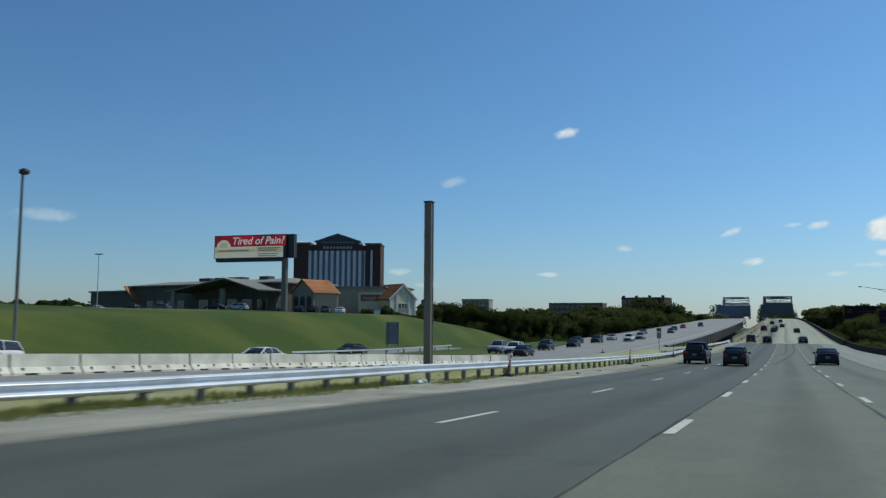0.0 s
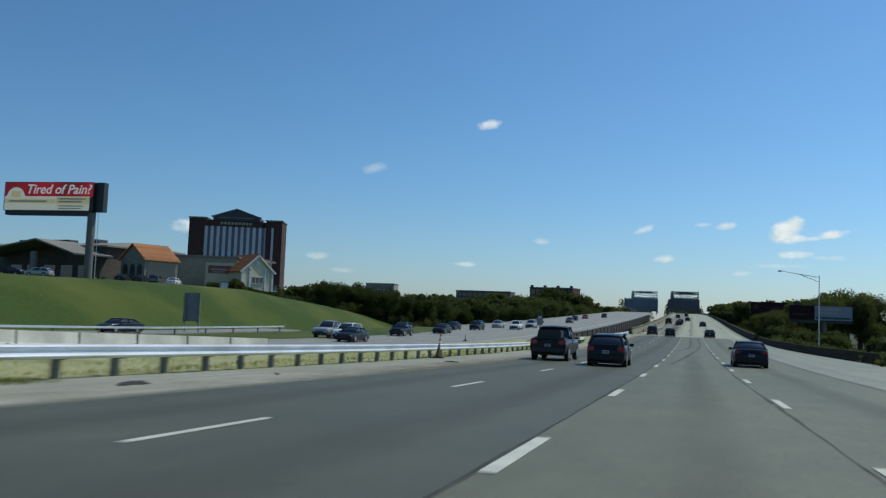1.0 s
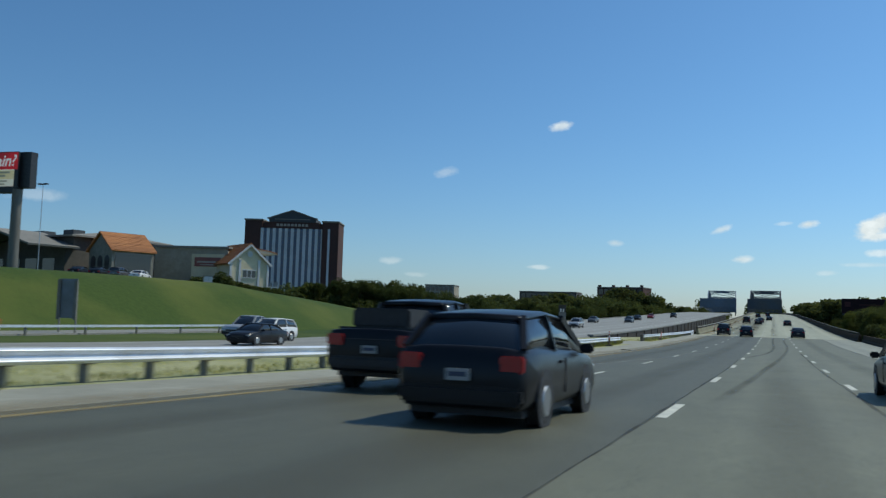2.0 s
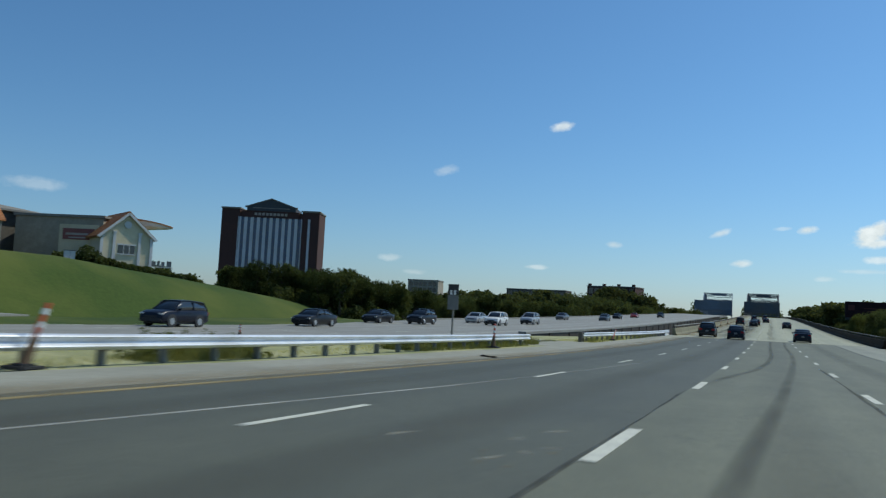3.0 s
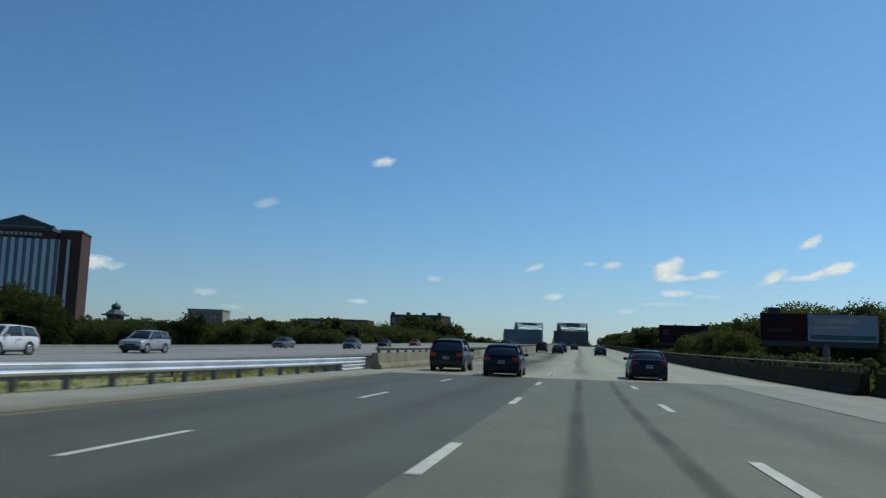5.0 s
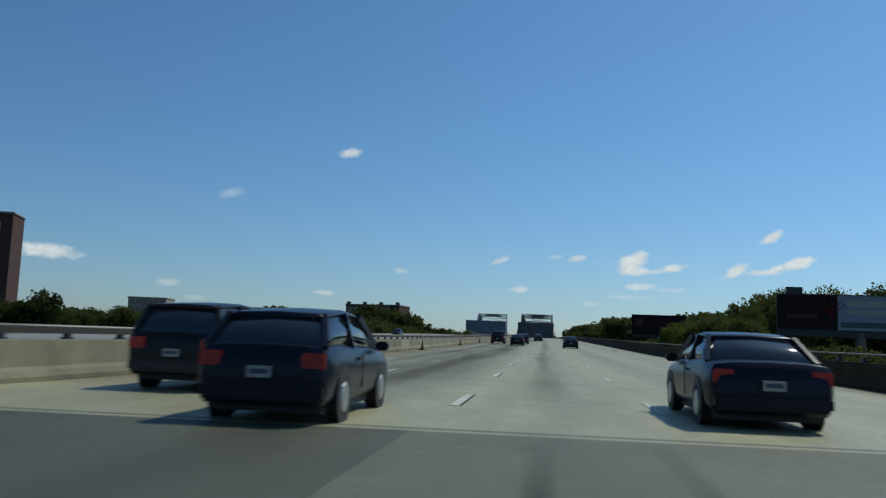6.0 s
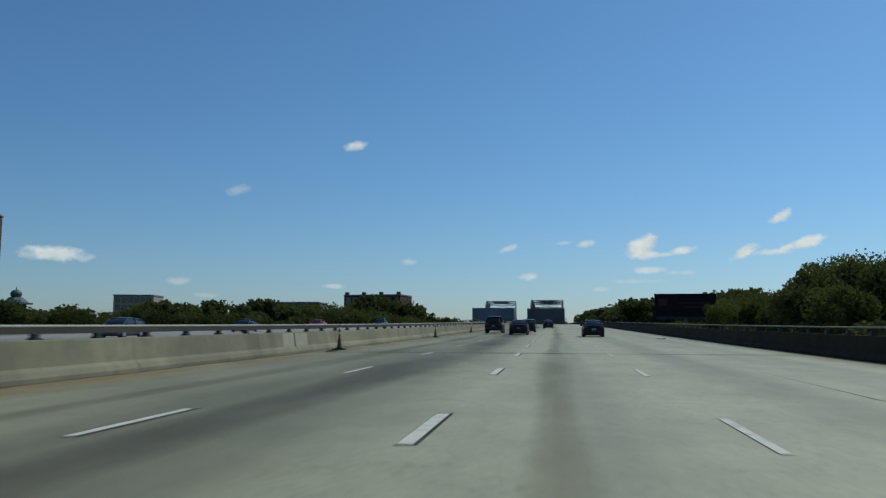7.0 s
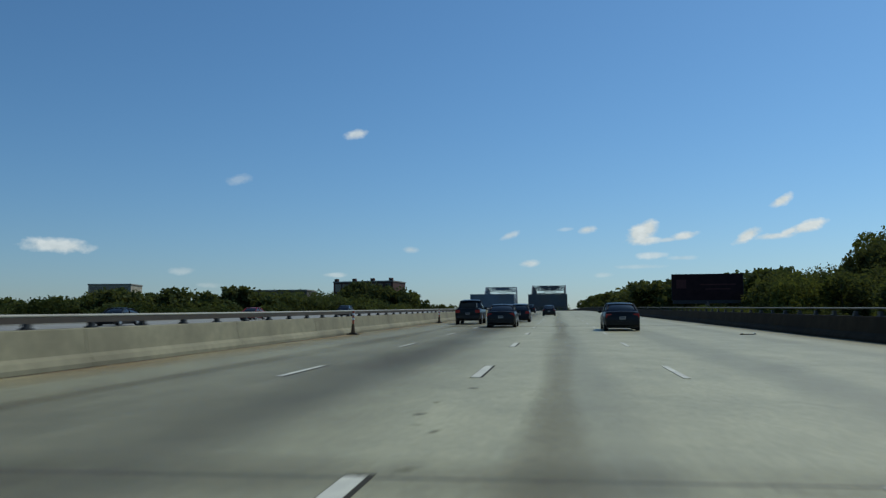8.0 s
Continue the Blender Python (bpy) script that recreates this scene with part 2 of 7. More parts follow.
M["gravel"] = mat("gravel", (0.27, 0.27, 0.13), (0.42, 0.40, 0.21), 3.0, 0.95, 0, 0.8, 30, stain=(0.17, 0.19, 0.065), stain_scale=0.35, stain_amount=0.7)
M["grass_ground"] = mat("grass_ground", (0.032, 0.056, 0.009), (0.053, 0.086, 0.014), 2.2, 0.9, 0, 0.7, 9, stain=(0.112, 0.126, 0.026), stain_scale=0.055, stain_amount=0.8, spec=0.2)
M["scrub"] = mat("scrub", (0.035, 0.045, 0.018), (0.07, 0.075, 0.035), 0.9, 0.95, 0, 0.6, 12, stain=(0.10, 0.095, 0.05), stain_scale=0.08, spec=0.2)
M["white_paint"] = mat("white_paint", (0.48, 0.48, 0.40), (0.66, 0.66, 0.55), 14.0, 0.75, stain=(0.36, 0.36, 0.33), stain_scale=2.2, stain_amount=0.6)
M["tar"] = mat("tar", (0.030, 0.029, 0.024), (0.06, 0.058, 0.048), 5.0, 0.95, spec=0.1, stain=(0.10, 0.10, 0.095), stain_scale=0.6, stain_amount=0.6)
M["rubber_mark"] = mat("rubber_mark", (0.058, 0.060, 0.052), (0.105, 0.107, 0.092), 7.0, 0.7, stain=(0.125, 0.127, 0.108), stain_scale=0.5, stain_amount=0.9)
M["galvanised"] = mat("galvanised", (0.62, 0.65, 0.69), (0.78, 0.81, 0.85), 8.0, 0.42, 0.45, 0.05, 20, stain=(0.42, 0.42, 0.42), stain_scale=0.7)
M["rail_paint"] = mat("rail_paint", (0.27, 0.27, 0.215), (0.37, 0.365, 0.30), 4.0, 0.55, 0.1, 0.05, 20, stain=(0.22, 0.20, 0.16), stain_scale=0.6)
M["post_steel"] = mat("post_steel", (0.17, 0.17, 0.15), (0.26, 0.255, 0.22), 6.0, 0.65, 0.35, 0.1, 30, stain=(0.12, 0.10, 0.07), stain_scale=1.5)
M["weathered_wood"] = mat("weathered_wood", (0.10, 0.09, 0.07), (0.19, 0.17, 0.13), 9.0, 0.9, 0, 0.4, 20, stretch=(1, 1, 0.15))
M["barrier_concrete"] = mat("barrier_concrete", (0.175, 0.165, 0.105), (0.255, 0.24, 0.155), 2.5, 0.9, 0, 0.25, 35, stain=(0.115, 0.105, 0.068), stain_scale=0.45, stain_amount=0.7, obj_random=0.10)
M["jersey_concrete"] = mat("jersey_concrete", (0.60, 0.57, 0.47), (0.72, 0.69, 0.58), 2.0, 0.9, 0, 0.25, 35, stain=(0.33, 0.31, 0.26), stain_scale=0.6, stain_amount=0.6)
# Concrete darkened in colour to hold the shade of walls turned from the sun
M["shaded_concrete"] = mat("shaded_concrete", (0.034, 0.024, 0.014), (0.058, 0.042, 0.025), 2.5, 0.9, 0, 0.25, 35, stain=(0.026, 0.020, 0.013), stain_scale=0.45, stain_amount=0.6, spec=0.1)
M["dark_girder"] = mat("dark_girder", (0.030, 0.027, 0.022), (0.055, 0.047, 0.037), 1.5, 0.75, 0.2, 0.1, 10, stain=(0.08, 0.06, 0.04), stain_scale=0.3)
# left truss made pale and blue, with the distance haze in its steel colour
M["truss_haze"] = mat("truss_haze", (0.095, 0.140, 0.185), (0.135, 0.185, 0.235), 0.8, 0.7, 0.0, 0.0, stain=(0.10, 0.11, 0.11), stain_scale=0.1)
M["truss_steel"] = mat("truss_steel", (0.050, 0.068, 0.088), (0.075, 0.096, 0.118), 0.8, 0.7, 0.0, 0.0, stain=(0.10, 0.09, 0.07), stain_scale=0.1)
M["pole_metal"] = mat("pole_metal", (0.13, 0.125, 0.11), (0.19, 0.18, 0.155), 3.0, 0.6, 0.3, 0.1, 20, stain=(0.13, 0.10, 0.065), stain_scale=0.7, stretch=(1, 1, 0.2))
M["dark_metal"] = mat("dark_metal", (0.035, 0.037, 0.04), (0.06, 0.062, 0.065), 4.0, 0.5, 0.5)
M["alu"] = mat("alu", (0.45, 0.46, 0.47), (0.58, 0.59, 0.60), 4.0, 0.4, 0.8)
M["brick_red"] = mat("brick_red", (0.060, 0.028, 0.022), (0.098, 0.044, 0.033), 1.2, 0.9, 0, 0.1, 8, stain=(0.05, 0.03, 0.026), stain_scale=0.06)
M["stucco_white"] = mat("stucco_white", (0.55, 0.56, 0.56), (0.68, 0.68, 0.67), 0.8, 0.85, stain=(0.45, 0.45, 0.44), stain_scale=0.1)
M["stucco_beige"] = mat("stucco_beige", (0.60, 0.52, 0.34), (0.72, 0.63, 0.44), 1.0, 0.9, 0, 0.1, 12, stain=(0.5, 0.43, 0.28), stain_scale=0.3)
M["stone_grey"] = mat("stone_grey", (0.20, 0.188, 0.155), (0.31, 0.29, 0.24), 1.5, 0.9, 0, 0.3, 6, stain=(0.11, 0.105, 0.095), stain_scale=0.2)
M["stone_warm"] = mat("stone_warm", (0.29, 0.26, 0.20), (0.40, 0.36, 0.28), 1.5, 0.9, 0, 0.3, 6, stain=(0.22, 0.195, 0.15), stain_scale=0.25)
M["sign_dullred"] = mat("sign_dullred", (0.22, 0.07, 0.06), (0.29, 0.10, 0.085), 1.0, 0.6)
M["wall_patch"] = mat("wall_patch", (0.30, 0.285, 0.205), (0.36, 0.342, 0.255), 2.0, 0.9, 0, 0.25, 35, stain=(0.28, 0.265, 0.2), stain_scale=1.2)
M["stone_dark"] = mat("stone_dark", (0.085, 0.078, 0.066), (0.13, 0.12, 0.10), 1.5, 0.9, 0, 0.3, 6, stain=(0.05, 0.047, 0.042), stain_scale=0.2)
M["roof_tile"] = mat("roof_tile", (0.30, 0.115, 0.035), (0.42, 0.17, 0.055), 3.0, 0.8, 0, 0.5, 12, stain=(0.22, 0.09, 0.035), stain_scale=0.3, obj_random=0.18)
M["roof_membrane"] = mat("roof_membrane", (0.19, 0.18, 0.155), (0.27, 0.255, 0.22), 1.0, 0.9, stain=(0.14, 0.135, 0.12), stain_scale=0.15)
M["slate_dark"] = mat("slate_dark", (0.04, 0.045, 0.05), (0.075, 0.08, 0.085), 1.5, 0.7, 0, 0.2, 10)
M["copper_green"] = mat("copper_green", (0.04, 0.08, 0.07), (0.07, 0.12, 0.105), 1.5, 0.6)
M["awning"] = mat("awning", (0.64, 0.59, 0.47), (0.76, 0.70, 0.57), 2.0, 0.8, stain=(0.4, 0.36, 0.27), stain_scale=0.5)
M["sign_back"] = mat("sign_back", (0.16, 0.18, 0.20), (0.22, 0.245, 0.27), 1.2, 0.5, 0.4, stain=(0.13, 0.14, 0.15), stain_scale=0.8)
M["sign_grey"] = mat("sign_grey", (0.13, 0.135, 0.135), (0.19, 0.195, 0.195), 2.0, 0.5, 0.2)
M["sign_white"] = mat("sign_white", (0.62, 0.63, 0.62), (0.72, 0.73, 0.72), 2.0, 0.5)
M["sign_black"] = mat("sign_black", (0.02, 0.02, 0.022), (0.035, 0.035, 0.037), 2.0, 0.5)
M["poster_red"] = mat("poster_red", (0.60, 0.010, 0.016), (0.72, 0.018, 0.024), 0.8, 0.5, stain=(0.16, 0.008, 0.014), stain_scale=0.25, stain_amount=0.7)
M["poster_cream"] = mat("poster_cream", (0.82, 0.74, 0.58), (0.88, 0.81, 0.66), 1.0, 0.5)
M["poster_yellow"] = mat("poster_yellow", (0.68, 0.56, 0.28), (0.76, 0.66, 0.38), 1.0, 0.5)
M["poster_grey"] = mat("poster_grey", (0.36, 0.31, 0.26), (0.44, 0.38, 0.32), 1.0, 0.5)
M["poster_tan"] = mat("poster_tan", (0.52, 0.42, 0.27), (0.60, 0.50, 0.34), 1.0, 0.5)
M["poster_white"] = mat("poster_white", (0.82, 0.81, 0.78), (0.88, 0.87, 0.84), 1.0, 0.5)
# maroon and dull red deepened: the backlit boards' shade lies in the colour
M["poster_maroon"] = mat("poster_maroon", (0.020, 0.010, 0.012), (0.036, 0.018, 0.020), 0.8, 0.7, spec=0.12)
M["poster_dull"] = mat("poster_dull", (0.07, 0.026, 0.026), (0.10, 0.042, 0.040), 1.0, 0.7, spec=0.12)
M["poster_fan"] = mat("poster_fan", (0.42, 0.04, 0.05), (0.5, 0.08, 0.07), 1.0, 0.5)
M["poster_blue"] = mat("poster_blue", (0.22, 0.24, 0.30), (0.28, 0.30, 0.36), 1.0, 0.5)
M["orange_plastic"] = mat("orange_plastic", (0.46, 0.060, 0.025), (0.58, 0.085, 0.035), 4.0, 0.6, stain=(0.14, 0.05, 0.03), stain_scale=2.6, stain_amount=0.85)
M["grimy_sleeve"] = mat("grimy_sleeve", (0.085, 0.055, 0.030), (0.15, 0.095, 0.05), 5.0, 0.9, stain=(0.05, 0.04, 0.03), stain_scale=3.0)
M["rubber"] = mat("rubber", (0.018, 0.018, 0.018), (0.032, 0.032, 0.032), 8.0, 0.85)
M["rim"] = mat("rim", (0.35, 0.36, 0.37), (0.45, 0.46, 0.47), 6.0, 0.35, 0.85)
M["tail_red"] = mat("tail_red", (0.30, 0.012, 0.012), (0.38, 0.02, 0.02), 6.0, 0.25)
M["lamp_clear"] = mat("lamp_clear", (0.62, 0.64, 0.66), (0.75, 0.77, 0.78), 6.0, 0.12, 0.3)
M["trim_black"] = mat("trim_black", (0.015, 0.015, 0.016), (0.028, 0.028, 0.03), 8.0, 0.6)
M["plate"] = mat("plate", (0.28, 0.28, 0.27), (0.36, 0.36, 0.35), 8.0, 0.5)
M["plate_bar"] = mat("plate_bar", (0.04, 0.05, 0.09), (0.06, 0.07, 0.11), 8.0, 0.5)
M["bark"] = mat("bark", (0.06, 0.05, 0.038), (0.11, 0.09, 0.065), 3.0, 0.95, 0, 0.6, 12, stretch=(1, 1, 0.3))
# leaf_dark and leaf_mid are lifted: distance haze put into their base colour
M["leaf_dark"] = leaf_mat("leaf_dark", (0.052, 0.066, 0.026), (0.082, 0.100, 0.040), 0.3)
M["leaf_mid"] = leaf_mat("leaf_mid", (0.057, 0.070, 0.029), (0.090, 0.104, 0.043), 0.3)
M["leaf_light"] = leaf_mat("leaf_light", (0.072, 0.088, 0.026), (0.112, 0.130, 0.042))
M["leaf_grove"] = leaf_mat("leaf_grove", (0.030, 0.042, 0.015), (0.050, 0.065, 0.023), 0.24)
M["dry_blade"] = leaf_mat("dry_blade", (0.36, 0.35, 0.17), (0.50, 0.48, 0.27), 0.4)
M["green_blade"] = leaf_mat("green_blade", (0.11, 0.13, 0.05), (0.19, 0.20, 0.085), 0.4)
M["weed"] = leaf_mat("weed", (0.06, 0.08, 0.022), (0.13, 0.145, 0.05))


def glass_mat(name, tint, rough=0.06):
    m = mat(name, tuple(v * 0.8 for v in tint), tint, 0.6, rough, 0.0, spec=0.9)
    return m


# blue tint of the hotel panes carries the sky they would reflect
M["hotel_glass"] = glass_mat("hotel_glass", (0.035, 0.065, 0.15), 0.2)
M["car_glass"] = glass_mat("car_glass", (0.018, 0.022, 0.026), 0.05)
# glow added to the poster colours, the billboard's face taken for a lit display
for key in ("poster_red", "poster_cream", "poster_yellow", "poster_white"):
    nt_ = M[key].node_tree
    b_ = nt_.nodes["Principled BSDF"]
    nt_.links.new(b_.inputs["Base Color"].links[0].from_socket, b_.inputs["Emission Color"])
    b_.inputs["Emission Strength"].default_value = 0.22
M["dark_glass"] = glass_mat("dark_glass", (0.02, 0.022, 0.025), 0.15)

PAINTS = {"black": (0.010, 0.011, 0.014), "navy": (0.008, 0.011, 0.022), "charcoal": (0.014, 0.015, 0.018), "silver": (0.42, 0.43, 0.44),
          "white": (0.70, 0.70, 0.69), "grey": (0.13, 0.135, 0.14), "bluegrey": (0.05, 0.065, 0.085), "tan": (0.33, 0.30, 0.22), "red": (0.25, 0.015, 0.015)}
for key, c in PAINTS.items():
    M["paint_" + key] = mat("paint_" + key, tuple(v * 0.92 for v in c), c, 3.0, 0.28, 0.35 if key in ("silver", "grey") else 0.0,
                            stain=tuple(v * 0.8 + 0.012 for v in c), stain_scale=0.8, stain_amount=0.5, world_space=False)
    M["paint_" + key].node_tree.nodes["Principled BSDF"].inputs["Coat Weight"].default_value = 0.0 if key in ("black", "navy", "charcoal") else 0.1
    if key in ("black", "navy", "charcoal"):
        M["paint_" + key].node_tree.nodes["Principled BSDF"].inputs["Specular IOR Level"].default_value = 0.22


# ---------------------------------------------------------------- building helpers
def thing(name, m, label, category, group="", kind=""):
    """An Empty at the base of a thing."""
    ob = new(name)
    ob.matrix_world = m
    return tagged(ob, label, category, group, kind)


def finish(bm, name, material, smooth=False):
    me = bpy.data.meshes.new(name)
    bmesh.ops.recalc_face_normals(bm, faces=bm.faces)
    bm.to_mesh(me)
    bm.free()
    for mt in (material if isinstance(material, (list, tuple)) else [material]):
        me.materials.append(mt)
    if smooth:
        for p in me.polygons:
            p.use_smooth = True
    return me


def part(name, bm, material, parent=None, label="", smooth=False, m=None):
    """One bmesh as one mesh object under a thing or a part."""
    ob = new(name, finish(bm, name, material, smooth))
    ob.parent = parent
    if m is not None:
        ob.matrix_basis = m
    return tagged(ob, label)


def mesh_part(name, verts, faces, material, parent=None, label="", smooth=False, m=None):
    me = bpy.data.meshes.new(name)
    me.from_pydata(verts, [], faces)
    me.materials.append(material)
    if smooth:
        for p in me.polygons:
            p.use_smooth = True
    ob = new(name, me)
    ob.parent = parent
    if m is not None:
        ob.matrix_basis = m
    return tagged(ob, label)


def box(bm, x0, x1, y0, y1, z0, z1, bevel=0.0, m=None):
    r = bmesh.ops.create_cube(bm, size=1.0)
    vs = r["verts"]
    bmesh.ops.transform(bm, matrix=Matrix.LocRotScale(((x0 + x1) / 2, (y0 + y1) / 2, (z0 + z1) / 2), None, (abs(x1 - x0), abs(y1 - y0), abs(z1 - z0))), verts=vs)
    if bevel:
        es = list({e for v in vs for e in v.link_edges})
        g = bmesh.ops.bevel(bm, geom=es, offset=bevel, segments=2, affect="EDGES")
        vs = list({v for f in g["faces"] for v in f.verts} | {v for v in vs if v.is_valid})
    if m is not None:
        bmesh.ops.transform(bm, matrix=m, verts=vs)
    return bm


def box_bm(*a, **k):
    return box(bmesh.new(), *a, **k)


def rod(bm, a, b, r0, r1=None, seg=10):
    a, b = Vector(a), Vector(b)
    d = b - a
    q = d.to_track_quat("Z", "Y").to_matrix().to_4x4()
    m = Matrix.Translation((a + b) / 2) @ q
    bmesh.ops.create_cone(bm, cap_ends=True, segments=seg, radius1=r0, radius2=r0 if r1 is None else r1, depth=d.length, matrix=m)
    return bm


def beam(bm, a, b, w, h=None):
    a, b = Vector(a), Vector(b)
    d = b - a
    q = d.to_track_quat("Z", "Y").to_matrix().to_4x4()
    m = Matrix.Translation((a + b) / 2) @ q @ Matrix.Diagonal((w, h or w, d.length, 1))
    bmesh.ops.create_cube(bm, size=1.0, matrix=m)
    return bm


def sweep(profile, stations, close=True):
    """Verts and faces of a closed (x, z) profile swept through stations (matrix per station)."""
    n = len(profile)
    verts, faces = [], []
    for m in stations:
        for x, z in profile:
            verts.append(tuple(m @ Vector((x, 0, z))))
    for i in range(len(stations) - 1):
        for j in range(n if close else n - 1):
            k = (j + 1) % n
            faces.append((i * n + j, i * n + k, (i + 1) * n + k, (i + 1) * n + j))
    if close:
        faces.append(tuple(range(n - 1, -1, -1)))
        faces.append(tuple((len(stations) - 1) * n + j for j in range(n)))
    return verts, faces


def stain_mat(name, color, strength, scale, stretch=(1, 0.25, 1)):
    """A thin worn film: its cover fades to the strip's edges and breaks up with noise."""
    m = mat(name, tuple(c * 0.85 for c in color), color, 6.0, 0.85)
    N, L = m.node_tree.nodes, m.node_tree.links
    at = N.new("ShaderNodeAttribute")
    at.attribute_name = "cover"
    geo = N.new("ShaderNodeNewGeometry")
    sc = N.new("ShaderNodeVectorMath")
    sc.operation = "MULTIPLY"
    sc.inputs[1].default_value = stretch
    L.new(geo.outputs["Position"], sc.inputs[0])
    n = N.new("ShaderNodeTexNoise")
    n.inputs["Scale"].default_value, n.inputs["Detail"].default_value = scale, 6
    L.new(sc.outputs[0], n.inputs["Vector"])
    r = N.new("ShaderNodeMapRange")
    r.inputs["From Min"].default_value, r.inputs["From Max"].default_value = 0.25, 0.65
    r.inputs["To Min"].default_value, r.inputs["To Max"].default_value = 0.25 * strength, strength
    L.new(n.outputs["Fac"], r.inputs["Value"])
    mul = N.new("ShaderNodeMath")
    mul.operation = "MULTIPLY"
    L.new(at.outputs["Fac"], mul.inputs[0])
    L.new(r.outputs["Result"], mul.inputs[1])
    tr = N.new("ShaderNodeBsdfTransparent")
    mx = N.new("ShaderNodeMixShader")
    L.new(mul.outputs[0], mx.inputs[0])
    L.new(tr.outputs[0], mx.inputs[1])
    L.new(N["Principled BSDF"].outputs[0], mx.inputs[2])
    L.new(mx.outputs[0], N["Material Output"].inputs["Surface"])
    return m


M["rubber_film"] = stain_mat("rubber_film", (0.045, 0.046, 0.040), 0.42, 1.2)
M["dust_film"] = stain_mat("dust_film", (0.30, 0.25, 0.15), 0.65, 0.9, (1, 0.4, 1))
M["oil_film"] = stain_mat("oil_film", (0.115, 0.108, 0.075), 0.34, 0.5)
M["pale_dust"] = stain_mat("pale_dust", (0.44, 0.42, 0.33), 0.95, 0.7, (1, 0.4, 1))
M["ochre_film"] = stain_mat("ochre_film", (0.27, 0.20, 0.10), 0.80, 0.6, (1, 0.3, 1))
M["seam_film"] = stain_mat("seam_film", (0.040, 0.040, 0.034), 0.58, 2.2, (1, 0.6, 1))
M["lane_film"] = stain_mat("lane_film", (0.115, 0.112, 0.082), 0.42, 0.25)
M["dirt_film"] = stain_mat("dirt_film", (0.070, 0.068, 0.034), 0.95, 1.6, (1, 1, 1))
M["deck_oil"] = stain_mat("deck_oil", (0.085, 0.082, 0.060), 0.58, 0.5)
M["grime_film"] = stain_mat("grime_film", (0.030, 0.026, 0.018), 0.85, 1.4, (1, 0.5, 1))
M["yellow_film"] = stain_mat("yellow_film", (0.36, 0.285, 0.13), 0.85, 0.8, (1, 0.5, 1))
M["tan_film"] = stain_mat("tan_film", (0.165, 0.140, 0.075), 0.30, 0.6)
M["ghost_film"] = stain_mat("ghost_film", (0.48, 0.48, 0.43), 0.8, 2.0)


def film(name, material, mid, half, y0, y1, label, parent, dz=0.004, step=1.5, profile=(0.0, 0.75, 1.0, 0.75, 0.0)):
    """A soft stain on the pavement along y; mid and half width are functions of y."""
    n = max(2, int((y1 - y0) / step))
    k = len(profile)
    verts, faces, cover = [], [], []
    for i in range(n + 1):
        y = y0 + (y1 - y0) * i / n
        end = min(1.0, i / 3, (n - i) / 3)
        for j, c in enumerate(profile):
            verts.append((mid(y) + half(y) * (2 * j / (k - 1) - 1) + shift(y), y, zr(y) + dz))
            cover.append(c * end)
    for i in range(n):
        for j in range(k - 1):
            a = i * k + j
            faces.append((a, a + 1, a + k + 1, a + k))
    ob = mesh_part(name, verts, faces, material, parent, label)
    at = ob.data.attributes.new("cover", "FLOAT", "POINT")
    at.data.foreach_set("value", cover)
    return ob


# ---------------------------------------------------------------- the lie of the land
GRADE = [(-400, -0.0323), (0, -0.0323), (50, -0.0247), (100, -0.0099), (150, 0.0018), (200, 0.0139), (280, 0.0212), (450, 0.0212), (1000, 0.006), (1500, 0.0)]
_gy = np.arange(-400.0, 5200.0, 1.0)
_gg = np.interp(_gy, [g[0] for g in GRADE], [g[1] for g in GRADE])
_gz = np.concatenate([[0.0], np.cumsum((_gg[1:] + _gg[:-1]) / 2)])
_gz -= np.interp(0.0, _gy, _gz)


def zr(y):
    """Height of the pavement at y."""
    return float(np.interp(y, _gy, _gz))


def zo(y):
    """Height of the oncoming carriageway, which lies a little lower until the bridge."""
    return zr(y) - 0.45 * (1 - float(np.clip((y - 105) / 65, 0, 1)))


def grade_deg(y):
    return math.degrees(math.atan((zr(y + 1) - zr(y - 1)) / 2))


def shift(y):
    return -8.0 * max(0.0, (y - 350) / 650) ** 2


def shift_opp(y):
    return -16.0 * max(0.0, (y - 300) / 600) ** 2


def on_road(x, y, turn=0.0, dz=0.0, opp=False):
    """A pose on the pavement, tilted with the grade."""
    s = shift_opp(y) if opp else shift(y)
    return pose(x + s, y, (zo(y) if opp else zr(y)) + dz, 0, 0, turn) @ pose(0, 0, 0, grade_deg(y) * math.cos(radians(turn)), 0, 0)


PLAIN = -5.0
ROAD_END = 1900.0


def smooth01(v):
    v = np.clip(v, 0, 1)
    return v * v * (3 - 2 * v)


def opp_edge(y):
    """Left edge of the oncoming carriageway."""
    return np.interp(y, [-400, 20, 60, 110, 150, 168, 186, 206, 2000], [-47, -47, -43.0, -39.2, -38.6, -40.6, -44.8, -47, -47])


